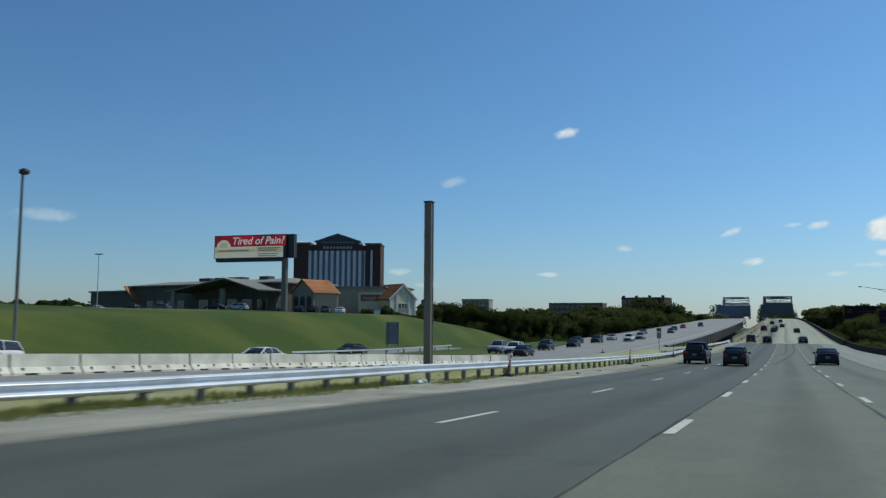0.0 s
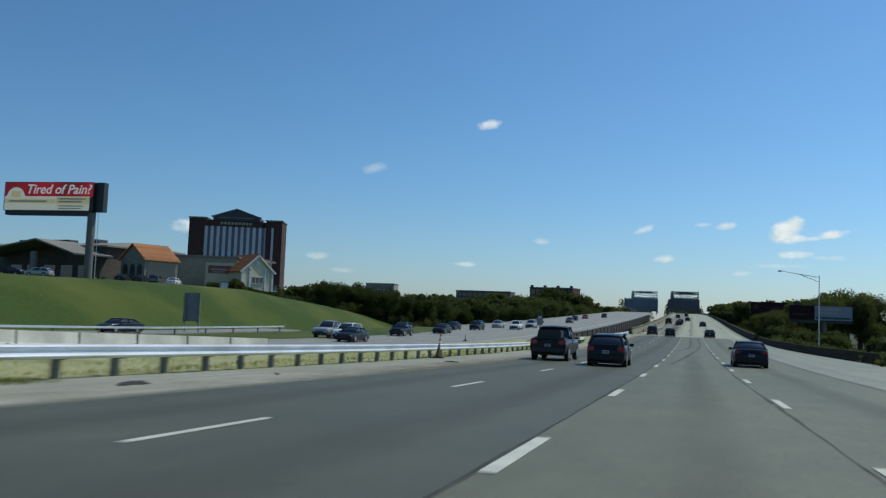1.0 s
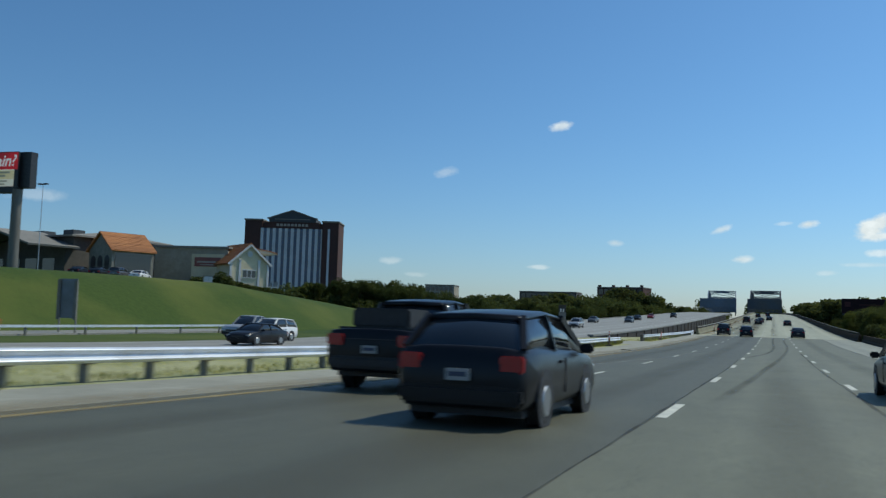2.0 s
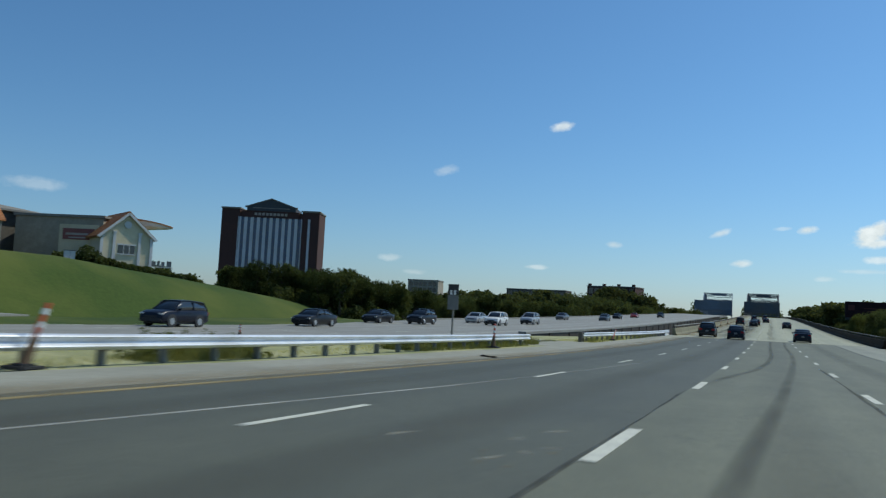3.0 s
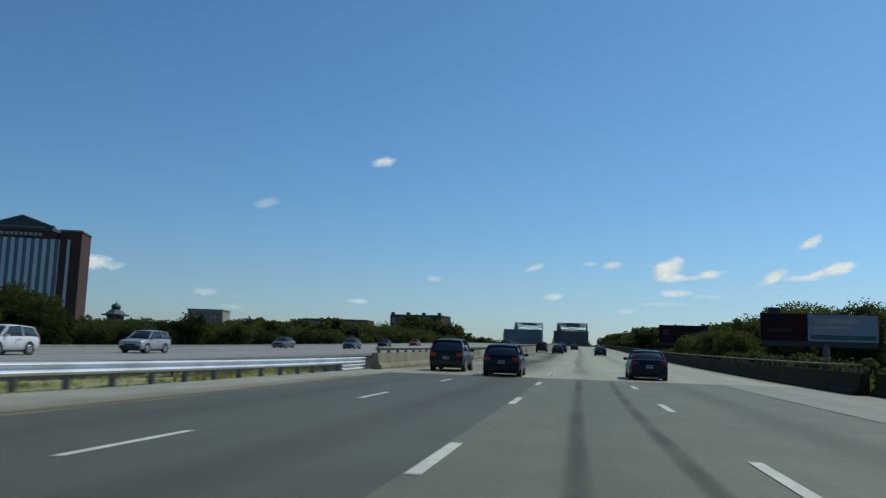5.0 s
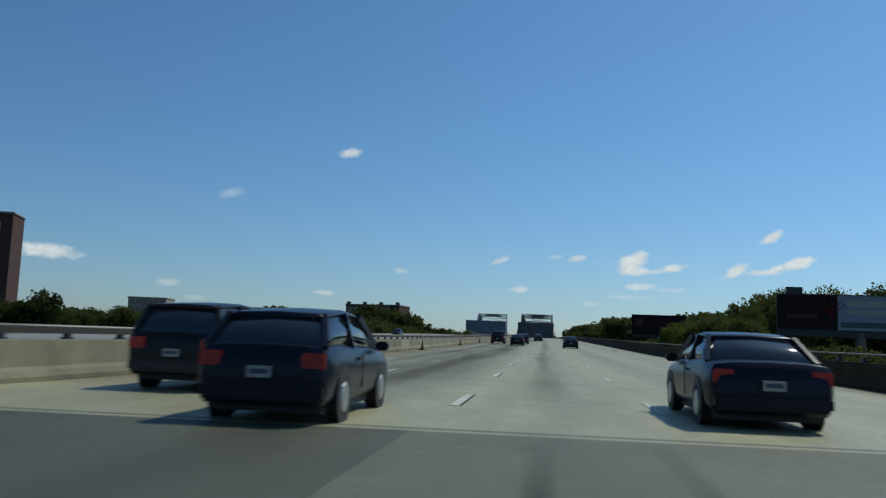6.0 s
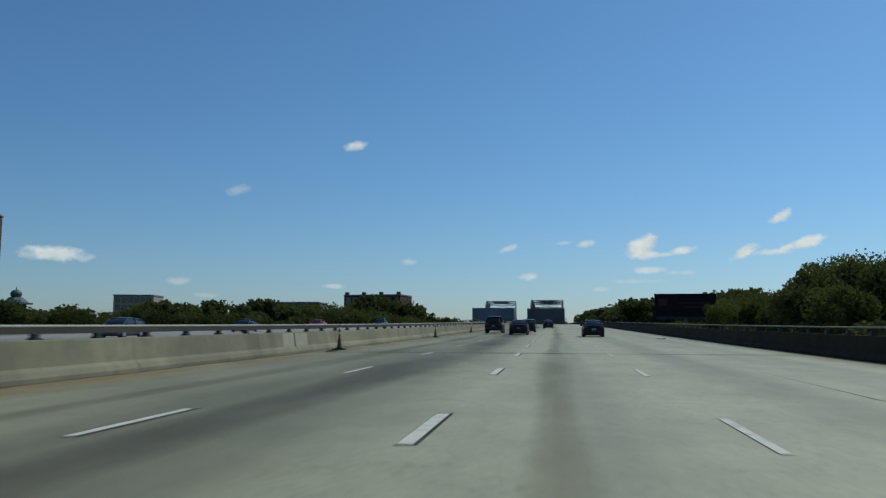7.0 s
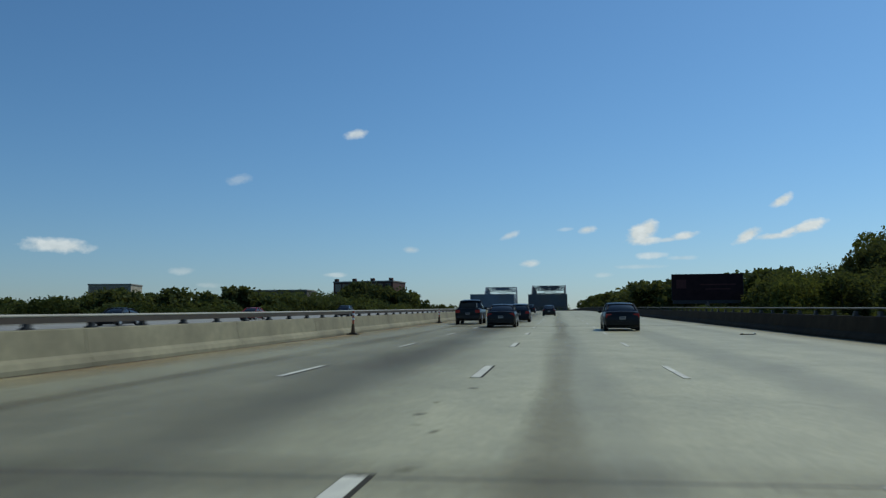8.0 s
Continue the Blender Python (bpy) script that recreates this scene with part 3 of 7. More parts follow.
def ground_height(x, y):
    """One sheet: the road's embankment, the levee with its flat top, the flood plain beyond."""
    x, y = np.asarray(x, float), np.asarray(y, float)
    road = np.interp(y, _gy, _gz) - 0.75
    verge = np.interp(y, _gy, _gz) - 0.45 * (1 - np.clip((y - 105) / 65, 0, 1)) - 0.07
    road = np.where(x < opp_edge(y) - 0.2, verge, road)               # grass beside the oncoming lanes
    corr = smooth01((62 + x) / 10) * smooth01((24 - x) / 8)           # the corridor of both carriageways
    start = np.where(x < -38.0, 190.0, np.where(x < -13.0, 158.0, 196.0))
    corr = corr * (1 - smooth01((y - start) / 14))                    # bridges from here on
    plain = PLAIN + 0.5 * np.sin(x * 0.013 + 1) * np.cos(y * 0.011)
    near = smooth01((150 - y) / 60)
    plain = plain * (1 - near) + np.maximum(plain, road - 1.0) * near
    h = plain * (1 - corr) + road * corr
    lev = smooth01((-57.0 - x) / 19.5)
    back = np.clip(-76.0 - x, 0, 40)
    crest = np.interp(y - 1.1 * back, [-400, 0, 73, 104, 150, 165, 182, 195, 212, 235, 258], [1.0, 1.5, 2.45, 2.9, 3.4, 3.45, 2.2, 1.3, 0.05, -1.75, PLAIN])
    crest = crest + (np.maximum(crest, 3.95) - crest) * smooth01(back / 30) * (y - 1.1 * back < 175)
    h = h * (1 - lev) + np.maximum(h, crest + 0.12 * np.sin(y * 0.09 + x * 0.05)) * lev
    return h


def make_ground():
    def axis(stops):
        out = []
        for a, b, st in stops:
            out.extend(np.arange(a, b, st).tolist())
        out.append(stops[-1][1])
        return np.array(out)
    xs = axis([(-4200, -600, 200), (-600, -200, 25), (-200, -130, 7), (-130, -18, 2), (-18, 30, 2), (30, 120, 10), (120, 600, 40), (600, 4200, 200)])
    ys = axis([(-500, -60, 40), (-60, 260, 2.5), (260, 800, 20), (800, 4600, 190)])
    X, Y = np.meshgrid(xs, ys)
    Z = ground_height(X, Y)
    rng = np.random.RandomState(4)
    Z = Z + (rng.rand(*Z.shape) - 0.5) * 0.08 * ((np.abs(X) < 200) & (X < -42))
    verts = np.stack([X.ravel(), Y.ravel(), Z.ravel()], 1)
    nx = len(xs)
    idx = np.arange(len(ys) * nx).reshape(len(ys), nx)
    f = np.stack([idx[:-1, :-1], idx[:-1, 1:], idx[1:, 1:], idx[1:, :-1]], -1).reshape(-1, 4)
    ob = mesh_part("ground", verts.tolist(), f.tolist(), M["grass_ground"], smooth=True)
    ob.data.materials.append(M["scrub"])
    cx, cy = verts[f].mean(1)[:, 0], verts[f].mean(1)[:, 1]
    levee = (cx < -39) & (cy < 250)
    ob.data.polygons.foreach_set("material_index", np.where(levee, 0, 1).astype(np.int32))
    tagged(ob, "mown grass levee and scrubby flood plain beside the highway", "ground", kind="structure")
    return ob


make_ground()


def slab(name, material, x0, x1, y0, y1, step, dz, thick, label, category, sh=shift, parent=None, kind="structure"):
    """A strip of pavement with thickness that follows the grade; x0 and x1 may be functions of y."""
    n = max(1, int(math.ceil((y1 - y0) / step)))
    verts, faces = [], []
    for i in range(n + 1):
        y = y0 + (y1 - y0) * i / n
        a = (x0(y) if callable(x0) else x0) + sh(y)
        b = (x1(y) if callable(x1) else x1) + sh(y)
        z = (zo(y) if sh is shift_opp else zr(y)) + dz
        verts += [(a, y, z), (b, y, z), (b, y, z - thick), (a, y, z - thick)]
    for i in range(n):
        k = i * 4
        for j in range(4):
            faces.append((k + j, k + 4 + j, k + 4 + (j + 1) % 4, k + (j + 1) % 4))
    faces += [(0, 1, 2, 3), (n * 4 + 3, n * 4 + 2, n * 4 + 1, n * 4)]
    me = bpy.data.meshes.new(name)
    me.from_pydata(verts, [], faces)
    me.materials.append(material)
    bm = bmesh.new()
    bm.from_mesh(me)
    bmesh.ops.recalc_face_normals(bm, faces=bm.faces)
    bm.to_mesh(me)
    bm.free()
    ob = new(name, me)
    ob.parent = parent
    return tagged(ob, label, category, kind=kind) if parent is None else tagged(ob, label)


DECK_Y = 192.0
road = slab("road", M["asphalt"], -9.35, -1.95, -120, DECK_Y, 5, 0.0, 0.3, "grey asphalt highway carriageway with worn lane lines", "road")
slab("road_right_lanes", M["asphalt_mid"], -1.95, 6.2, -120, DECK_Y, 5, 0.0, 0.3, "paler grey asphalt of the slower lanes", "road")
slab("road_verge_lane", M["asphalt_old"], 6.2, lambda y: 13.5 - 2.6 * float(smooth01((y - 90) / 80)), -120, DECK_Y, 5, 0.0, 0.3, "paler worn pavement of the wide shoulder", "road")
slab("shoulder", M["shoulder"], -12.0, -9.35, -120, DECK_Y, 5, -0.004, 0.3, "pale dusty paved shoulder beside the guardrail", "shoulder")
slab("median", M["gravel"], lambda y: -22.0 + 8.2 * float(smooth01((y - 150) / 34)), -12.0, -120, DECK_Y - 1, 3, -0.05, 0.25, "gravel and dry grass strip between the carriageways", "median")
slab("crossover", M["shoulder"], -22.0, -12.0, 139.5, 152.6, 3, -0.044, 0.05, "dusty paved gap in the median between the guardrails", "pavement")
slab("bridge_deck_right", M["bridge_concrete_pale"], -1.95, 10.9, DECK_Y, ROAD_END, 6, 0.0, 1.1, "concrete of the deck's slower lanes, coloured paler for sun glare", "road")
deck = slab("bridge_deck", M["bridge_concrete"], -11.6, -1.95, DECK_Y, ROAD_END, 6, 0.0, 1.1, "stained pale concrete bridge approach deck", "road")
opp = slab("road_opposite", M["opposite_concrete"], lambda y: float(opp_edge(y)), -21.4, -120, ROAD_END, 6, 0.0, 0.9, "pale concrete carriageway of the oncoming traffic", "road", sh=shift_opp)
ramp = slab("ramp", M["opposite_concrete"], -58.5, -52.7, -120, 140, 6, 0.04, 0.3, "pale concrete slip road at the foot of the levee", "road", sh=shift_opp)

# ---------------------------------------------------------------- markings
def lane_dashes():
    bm = box_bm(-0.06, 0.06, -1.52, 1.52, 0.0, 0.006)
    me = finish(bm, "lane_dash", M["white_paint"])
    bmw = box_bm(-0.085, 0.085, -1.52, 1.52, 0.0, 0.006)
    mew = finish(bmw, "lane_dash", M["white_paint"])
    for x, phase, phase2 in ((-5.49, 2.38, 2.96), (-1.83, 2.53, 2.88), (1.83, 2.05, 2.79)):
        for k in range(-2, 60):
            y = (phase if k < 16 else phase2) + 12.19 * k
            ob = new("lane_dash", me if x < -5 or (x > 0 and y > DECK_Y) else mew)
            ob.parent = road if y < DECK_Y else deck
            ob.matrix_basis = on_road(x, y, 0, 0.005)
    bmc = box_bm(-0.10, 0.13, -1.55, 1.65, 0.0, 0.003)
    contrast = finish(bmc, "contrast_mark", M["tar"])
    for x, phase2 in ((-5.49, 2.96), (-1.83, 2.88)):
        for k in range(16, 40):
            y = phase2 + 12.19 * k
            ob = new("contrast_mark", contrast)
            ob.parent = deck
            ob.matrix_basis = on_road(x, y, 0, 0.002)
    for lane in (-39.0, -35.3, -31.6, -27.9):
        for k in range(0, 34):
            y = 20 + 12.19 * k
            ob = new("lane_dash", me)
            ob.parent = opp
            ob.matrix_basis = on_road(lane, y, 0, 0.004, opp=True)


lane_dashes()
slab("edge_line", M["white_paint"], -24.2, -24.05, -100, 700, 6, 0.004, 0.02, "white edge line", "", sh=shift_opp, parent=opp)


def through_points(pts):
    ys, xs = [q[0] for q in pts], [q[1] for q in pts]
    return lambda y: float(np.interp(y, ys, xs))


film("sealed_seam", M["seam_film"], lambda y: -1.97 + 0.02 * math.sin(y * 0.21) + 0.008 * math.sin(y * 1.9), lambda y: 0.028 + 0.012 * math.sin(y * 0.53), -20, 110, "dark broken seam along the lane line", road, 0.004, 0.6, profile=(0.7, 1.0, 1.0, 0.7))
film("sealed_seam", M["seam_film"], lambda y: 1.64 + 0.025 * math.sin(y * 0.17) + 0.01 * math.sin(y * 1.8), lambda y: 0.040 + 0.018 * math.sin(y * 0.41), -20, 130, "dark broken seam along the lane line", road, 0.004, 0.6, profile=(0.7, 1.0, 1.0, 0.7))
film("sealed_seam", M["seam_film"], lambda y: 6.0 + 0.06 * math.sin(y * 0.15), lambda y: 0.05 + 0.02 * math.sin(y * 0.33), -20, 190, "dark broken seam along the shoulder", road, 0.004, 0.8, profile=(0.6, 1.0, 0.6))
for k, (gx, gy, gl) in enumerate(((-2.7, 97.9, 0.5), (-2.45, 98.5, 0.35), (-2.25, 99.0, 0.3), (-3.9, 98.8, 0.6), (-2.9, 99.4, 0.4), (-2.6, 100.3, 0.5))):
    film("scuff", M["pale_dust"], lambda y, c=gx: c + 0.1 * math.sin(y * 5), lambda y, h=0.06 + 0.03 * (k % 3): h, gy, gy + gl, "pale scuff on the asphalt", road, 0.005, 0.07, profile=(0.2, 0.6, 0.2))
for gx, gy in ((-2.35, 97.65), (-2.25, 98.7), (-2.64, 97.7), (-2.78, 98.4)):
    film("scuff", M["yellow_film"], lambda y, c=gx: c + 0.05 * math.sin(y * 7), lambda y: 0.05, gy, gy + 0.22, "yellow paint spot on the asphalt", road, 0.0052, 0.05, profile=(0.1, 0.8, 0.2))
film("rubber_streak", M["rubber_film"], through_points([(78, -1.3), (90, -0.8), (98, -0.55), (110, -0.02), (124, 0.46), (138, 0.85), (151, 1.03), (172, 0.95), (200, 1.2)]),
     lambda y: 0.17, 78, DECK_Y, "dark curved rubber streak on the asphalt", road)
film("rubber_streak", M["rubber_film"], through_points([(110, -2.0), (117, -1.45), (124, -0.75), (133, -0.35), (145, -0.18), (170, -0.3), (200, -0.25)]),
     lambda y: 0.17, 112, DECK_Y, "dark curved rubber streak on the asphalt", road)
ghost = through_points([(70, -9.0), (84, -8.3), (97, -6.85), (106, -5.95), (119, -5.1), (129, -4.55), (150, -4.0)])
film("faded_line", M["ghost_film"], ghost, lambda y: 0.07, 74, 110, "faded diagonal ghost of an old lane line", road, 0.0045, profile=(0.0, 1.0, 1.0, 0.0))
film("faded_line", M["ghost_film"], ghost, lambda y: 0.065, 107, 126, "nearly worn-off end of the old lane line", road, 0.0045, profile=(0.0, 0.6, 0.6, 0.0))
film("dust_strip", M["ochre_film"], lambda y: -9.9, lambda y: 1.0 + 0.2 * math.sin(y * 0.17), 197, 470, "rust-brown dust along the parapet foot", deck, profile=(0.9, 1.0, 0.7, 0.4, 0.0))
film("dust_strip", M["dust_film"], lambda y: 9.4, lambda y: 0.8 + 0.15 * math.sin(y * 0.21), 192, 470, "brown dust along the dark parapet", deck, profile=(0.0, 0.3, 0.6, 0.9))
film("dust_strip", M["dust_film"], lambda y: -9.6, lambda y: 0.9 + 0.2 * math.sin(y * 0.13), -30, 190, "tan dust beside the yellow edge line", road, profile=(0.0, 0.5, 0.8, 0.5, 0.0))
for cx, y0, y1, hw in ((-4.35, 196, 244, 1.0),):
    film("oil_stain", M["deck_oil"] if cx < -4 and cx > -5 else M["oil_film"], lambda y, c=cx: c + 0.15 * math.sin(y * 0.05), lambda y, h=hw: h * (0.85 + 0.25 * math.sin(y * 0.11)), y0, y1, "dark oily wheel path on the deck", deck, 0.0035, 3.0)
for cx, y0, y1, hw in ((-3.7, -10, 190, 0.7), (0.0, -10, 110, 0.6), (3.7, -10, 190, 0.6), (-7.2, 0, 190, 0.6)):
    film("oil_stain", M["oil_film"], lambda y, c=cx: c + 0.12 * math.sin(y * 0.04), lambda y, h=hw: h, y0, y1, "darker worn wheel path", road, 0.0035, 4.0, profile=(0.0, 0.35, 0.5, 0.35, 0.0))
film("grime_line", M["grime_film"], lambda y: -10.58 + 0.03 * math.sin(y * 0.9), lambda y: 0.13 + 0.05 * math.sin(y * 0.37), 197, 400, "dark grime in the joint at the parapet foot", deck, 0.006, 0.8, profile=(0.6, 1.0, 1.0, 0.5, 0.0))
film("dust_strip", M["pale_dust"], lambda y: -9.8, lambda y: 1.25, -30, 56, "beige dust spread over the shoulder", road, 0.006, profile=(0.5, 0.9, 1.0, 1.0, 0.0))
# broad film darkens the left lanes, so the deck's glare gradient is painted in
film("worn_lanes", M["lane_film"], lambda y: -6.0, lambda y: 4.2, 192.5, 900, "left lanes of the deck toned darker, away from the glare", deck, 0.0025, 6.0, profile=(0.0, 0.6, 0.9, 1.0, 1.0, 0.9, 0.5, 0.0))
film("dirt_edge", M["dirt_film"], lambda y: -14.7 - 0.09 * (y - 143) + 0.25 * math.sin(y * 1.3), lambda y: 0.45 + 0.22 * math.sin(y * 2.1) + 0.12 * math.sin(y * 5.0), 140.5, 153, "ragged strip of soil and weeds across the paved gap", road, -0.038, 0.25, profile=(0.0, 0.8, 1.0, 0.6, 0.0))
film("edge_line", M["yellow_film"], lambda y: -8.88, lambda y: 0.15, 52, 140, "worn yellow edge line", road, 0.0055, 2.0, profile=(0.0, 1.0, 1.0, 0.0))
film("edge_line", M["yellow_film"], lambda y: -8.88, lambda y: 0.14, 136, DECK_Y, "nearly worn-off yellow edge line", road, 0.0055, 2.0, profile=(0.0, 0.6, 0.6, 0.0))
film("oil_stain", M["deck_oil"], lambda y: -4.35 + 0.15 * math.sin(y * 0.05), lambda y: 1.1, 236, 420, "fading oily wheel path on the deck", deck, 0.0033, 3.0, profile=(0.0, 0.35, 0.5, 0.35, 0.0))
film("seam", M["seam_film"], lambda y: 4.95 + 0.02 * math.sin(y * 0.3), lambda y: 0.045, 197, 236, "dark lengthwise seam in the deck", deck, 0.0045, 2.0, profile=(0.0, 1.0, 1.0, 0.0))
# brown drip stains along the lane centres of the deck
for cx, y0, y1, hw in ((-0.3, 196, 480, 0.55), (-7.4, 215, 420, 0.5)):
    film("drip_stain", M["tan_film"], lambda y, c=cx: c + 0.12 * math.sin(y * 0.07), lambda y, h=hw: h * (0.9 + 0.3 * math.sin(y * 0.19)), y0, y1, "brown drip stain along the lane", deck, 0.003, 3.0)
# gouges and patches along the lane line near the clip's end of the deck
for k, (gx, gy) in enumerate(((-1.91, 253.1), (-1.94, 251.8), (-1.84, 250.9), (-1.57, 250.4), (-1.50, 248.4), (-1.64, 255.1))):
    film("gouge", M["grime_film"], lambda y, c=gx: c + 0.04 * math.sin(y * 9), lambda y, h=0.05 + 0.02 * (k % 3): h, gy, gy + 0.22 + 0.08 * (k % 2), "small dark gouge in the deck", deck, 0.0045, 0.05, profile=(0.2, 1.0, 0.3))
# transverse joints of the deck
slab("deck_joint", M["rubber_mark"], -10.4, 9.9, 192.24, 192.36, 1, 0.003, 0.01, "dark expansion joint across the deck", "", parent=deck)
for y in (248.2, 299.2, 350.2):
    slab("deck_joint", M["rubber_mark"], -10.4, 9.9, y - 0.025, y + 0.025, 1, 0.0022, 0.01, "narrow expansion joint across the deck", "", parent=deck)
    film("joint_stain", M["deck_oil"], lambda y: -0.3, lambda y: 9.9, y - 1.1, y + 1.0, "soft dark stain along the expansion joint", deck, 0.0040, 0.25, profile=(0.3, 0.5, 0.4, 0.5, 0.35, 0.45, 0.3))


# ---------------------------------------------------------------- guardrails and barriers
W_BEAM = [(0.0, 0.156), (0.022, 0.150), (0.070, 0.122), (0.083, 0.104), (0.078, 0.088), (0.014, 0.024), (0.006, 0.0), (0.014, -0.024), (0.070, -0.064), (0.083, -0.084), (0.078, -0.102), (0.022, -0.148), (0.0, -0.156),
          (-0.004, -0.153), (0.018, -0.146), (0.073, -0.102), (0.078, -0.084), (0.066, -0.068), (0.010, -0.026), (0.002, 0.0), (0.010, 0.026), (0.073, 0.088), (0.078, 0.104), (0.066, 0.118), (0.018, 0.146), (-0.004, 0.153)]


def guardrail(x_of, y0, y1, ground_dz, top, label, face=1, spacing=1.905, first=0.3, sh=shift, post_w=0.15, transition=False):
    """A W-beam on blocked-out posts; the beam's face looks to +x where face is 1."""
    root = thing("guardrail", pose(0, 0, 0), label, "guardrail", "highway guardrails")
    st = []
    n = int((y1 - y0) / 1.0)
    for i in range(n + 1):
        y = y0 + (y1 - y0) * i / n
        st.append(Matrix.Translation((x_of(y) + sh(y), y, zr(y) + top(y) - 0.155)) @ Matrix.Diagonal((face, 1, 1, 1)))
    v, f = sweep(W_BEAM, st)
    mesh_part("rail", v, f, M["galvanised"], root, "bright galvanised W-beam rail")
    if transition:
        st2 = [Matrix.Translation((x_of(y) + sh(y), y, zr(y) + top(y) - 0.50)) @ Matrix.Diagonal((face, 1, 1, 1)) for y in np.linspace(y1 - 4.5, y1, 6)]
        v, f = sweep(W_BEAM, st2)
        mesh_part("lower_rail", v, f, M["galvanised"], root, "second galvanised rail at the wall")
    bm = box_bm(-post_w / 2, post_w / 2, -0.075, 0.075, -0.3, 0.67, bevel=0.01)
    post_me = finish(bm, "post", M["post_steel"])
    bm = box_bm(-0.10, 0.06, -0.06, 0.06, 0.37, 0.68, bevel=0.008)
    block_me = finish(bm, "spacer_block", M["weathered_wood"])
    y = y0 + first
    while y < y1:
        po = new("post", post_me)
        po.parent = root
        po.matrix_basis = pose(x_of(y) + sh(y) - face * 0.24, y, zr(y) + top(y) - 0.70 + ground_dz, 0, 0, 0)
        bo = new("spacer_block", block_me)
        bo.parent = root
        bo.matrix_basis = pose(x_of(y) + sh(y) - face * 0.07, y, zr(y) + top(y) - 0.70, 0, 0, 0)
        y += spacing
    return root


guardrail(lambda y: -12.35 - 0.25 * float(smooth01((y - 20) / 60)) - 0.45 * float(smooth01((y - 100) / 35)), -40, 137.9, -0.06, lambda y: float(np.interp(y, [13, 18, 28, 45, 70, 95, 140], [0.53, 0.57, 0.65, 0.68, 0.66, 0.60, 0.60])), "galvanised steel guardrail along the gravel median", spacing=1.9165, first=0.57)
guardrail(lambda y: -13.1 + 1.5 * float(smooth01((y - 153) / 38)), 153.2, 196.0, -0.06, lambda y: 0.63, "galvanised guardrail leading to the bridge parapet", transition=True)


def end_piece(y, x, label, tall=0.96):
    root = thing("guardrail_end", pose(x, y, zr(y) - 0.06), label, "guardrail end")
    part("post", box_bm(-0.14, 0.12, -0.14, 0.14, 0, tall, bevel=0.03), M["weathered_wood"], root)
    bm = box_bm(0.12, 0.22, -0.30, 0.02, 0.30, 0.64, bevel=0.03)
    part("end_plate", bm, M["post_steel"], root, "curved steel end plate")
    part("anchor_post", box_bm(-0.1, 0.1, 0.8, 1.0, 0, 0.62, bevel=0.02), M["weathered_wood"], root)


end_piece(152.9, -13.25, "weathered timber end post of the guardrail", tall=0.72)

# parapet on the left of the deck: sloped concrete with a steel tube rail on posts
PARAPET = [(0.0, -0.2), (0.0, 0.10), (-0.06, 0.22), (-0.16, 0.30), (-0.22, 0.72), (-0.24, 0.84), (-0.26, 0.86), (-0.54, 0.86), (-0.56, 0.84), (-0.56, -0.9), (-0.3, -0.9), (-0.3, -0.2)]


def parapet(name, x_in, y0, y1, face, label, sh, material, rail_mat, seg=9.15, rail_h=1.20, spacing=2.45, y_fine=480, tall=True, tube=0.06):
    """Wall segments with joints, posts and a continuous tube rail."""
    root = thing(name, pose(0, 0, 0), label, "bridge parapet")
    y = y0
    while y < y1:
        ye = min(y + seg * (1 if y < y_fine else 6), y1)
        n = 4 if y < y_fine else 6
        st = [Matrix.Translation(((x_in(q) if callable(x_in) else x_in) + sh(q), q, zr(q))) @ Matrix.Diagonal((face, 1, 1, 1)) for q in np.linspace(y + 0.012, ye - 0.012, n)]
        v, f = sweep(PARAPET, st)
        mesh_part("wall_segment", v, f, material, root)
        y = ye
    if tall:
        rr = [(-0.40 + 0.075 * math.cos(a), rail_h - 0.06 + tube * math.sin(a)) for a in np.linspace(0, 2 * math.pi, 10, endpoint=False)]
        st = [Matrix.Translation((x_in + sh(q), q, zr(q))) @ Matrix.Diagonal((face, 1, 1, 1)) for q in np.arange(y0 + 0.5, y1, 6.0)]
        v, f = sweep(rr, st)
        mesh_part("rail", v, f, rail_mat, root, "weathered tubular steel rail", smooth=True)
        # dark strip added below the tube, standing in for the rail's own shade
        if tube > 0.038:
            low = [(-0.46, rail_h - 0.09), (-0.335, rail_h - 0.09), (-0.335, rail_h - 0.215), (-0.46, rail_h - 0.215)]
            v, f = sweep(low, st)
            mesh_part("lower_rail", v, f, M["dark_girder"], root, "dark channel added for the shade under the rail")
        bm = bmesh.new()
        box(bm, -0.09, 0.09, -0.14, 0.14, 0.84, 0.90)
        box(bm, -0.06, 0.06, -0.10, 0.10, 0.88, rail_h - 0.16, bevel=0.01)
        me = finish(bm, "rail_post", M["dark_metal"])
        y = y0 + 0.9
        while y < min(y1, 700):
            po = new("rail_post", me)
            po.parent = root
            po.matrix_basis = pose(x_in - face * 0.40 + sh(y), y, zr(y))
            y += spacing if y < y_fine else spacing * 2
    return root


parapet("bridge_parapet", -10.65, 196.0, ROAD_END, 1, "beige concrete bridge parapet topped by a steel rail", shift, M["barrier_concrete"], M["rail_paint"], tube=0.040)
parapet("bridge_parapet", 10.05, 186.0, ROAD_END, -1, "concrete bridge parapet coloured for shade, with steel rail beside the woods", shift, M["shaded_concrete"], M["post_steel"], tube=0.036)
parapet("low_barrier", lambda y: 10.6 + 3.2 * float(smooth01((165 - y) / 80)), 62.0, 186.0, -1, "low concrete barrier coloured for shade before the bridge", shift, M["shaded_concrete"], M["galvanised"], tall=False)
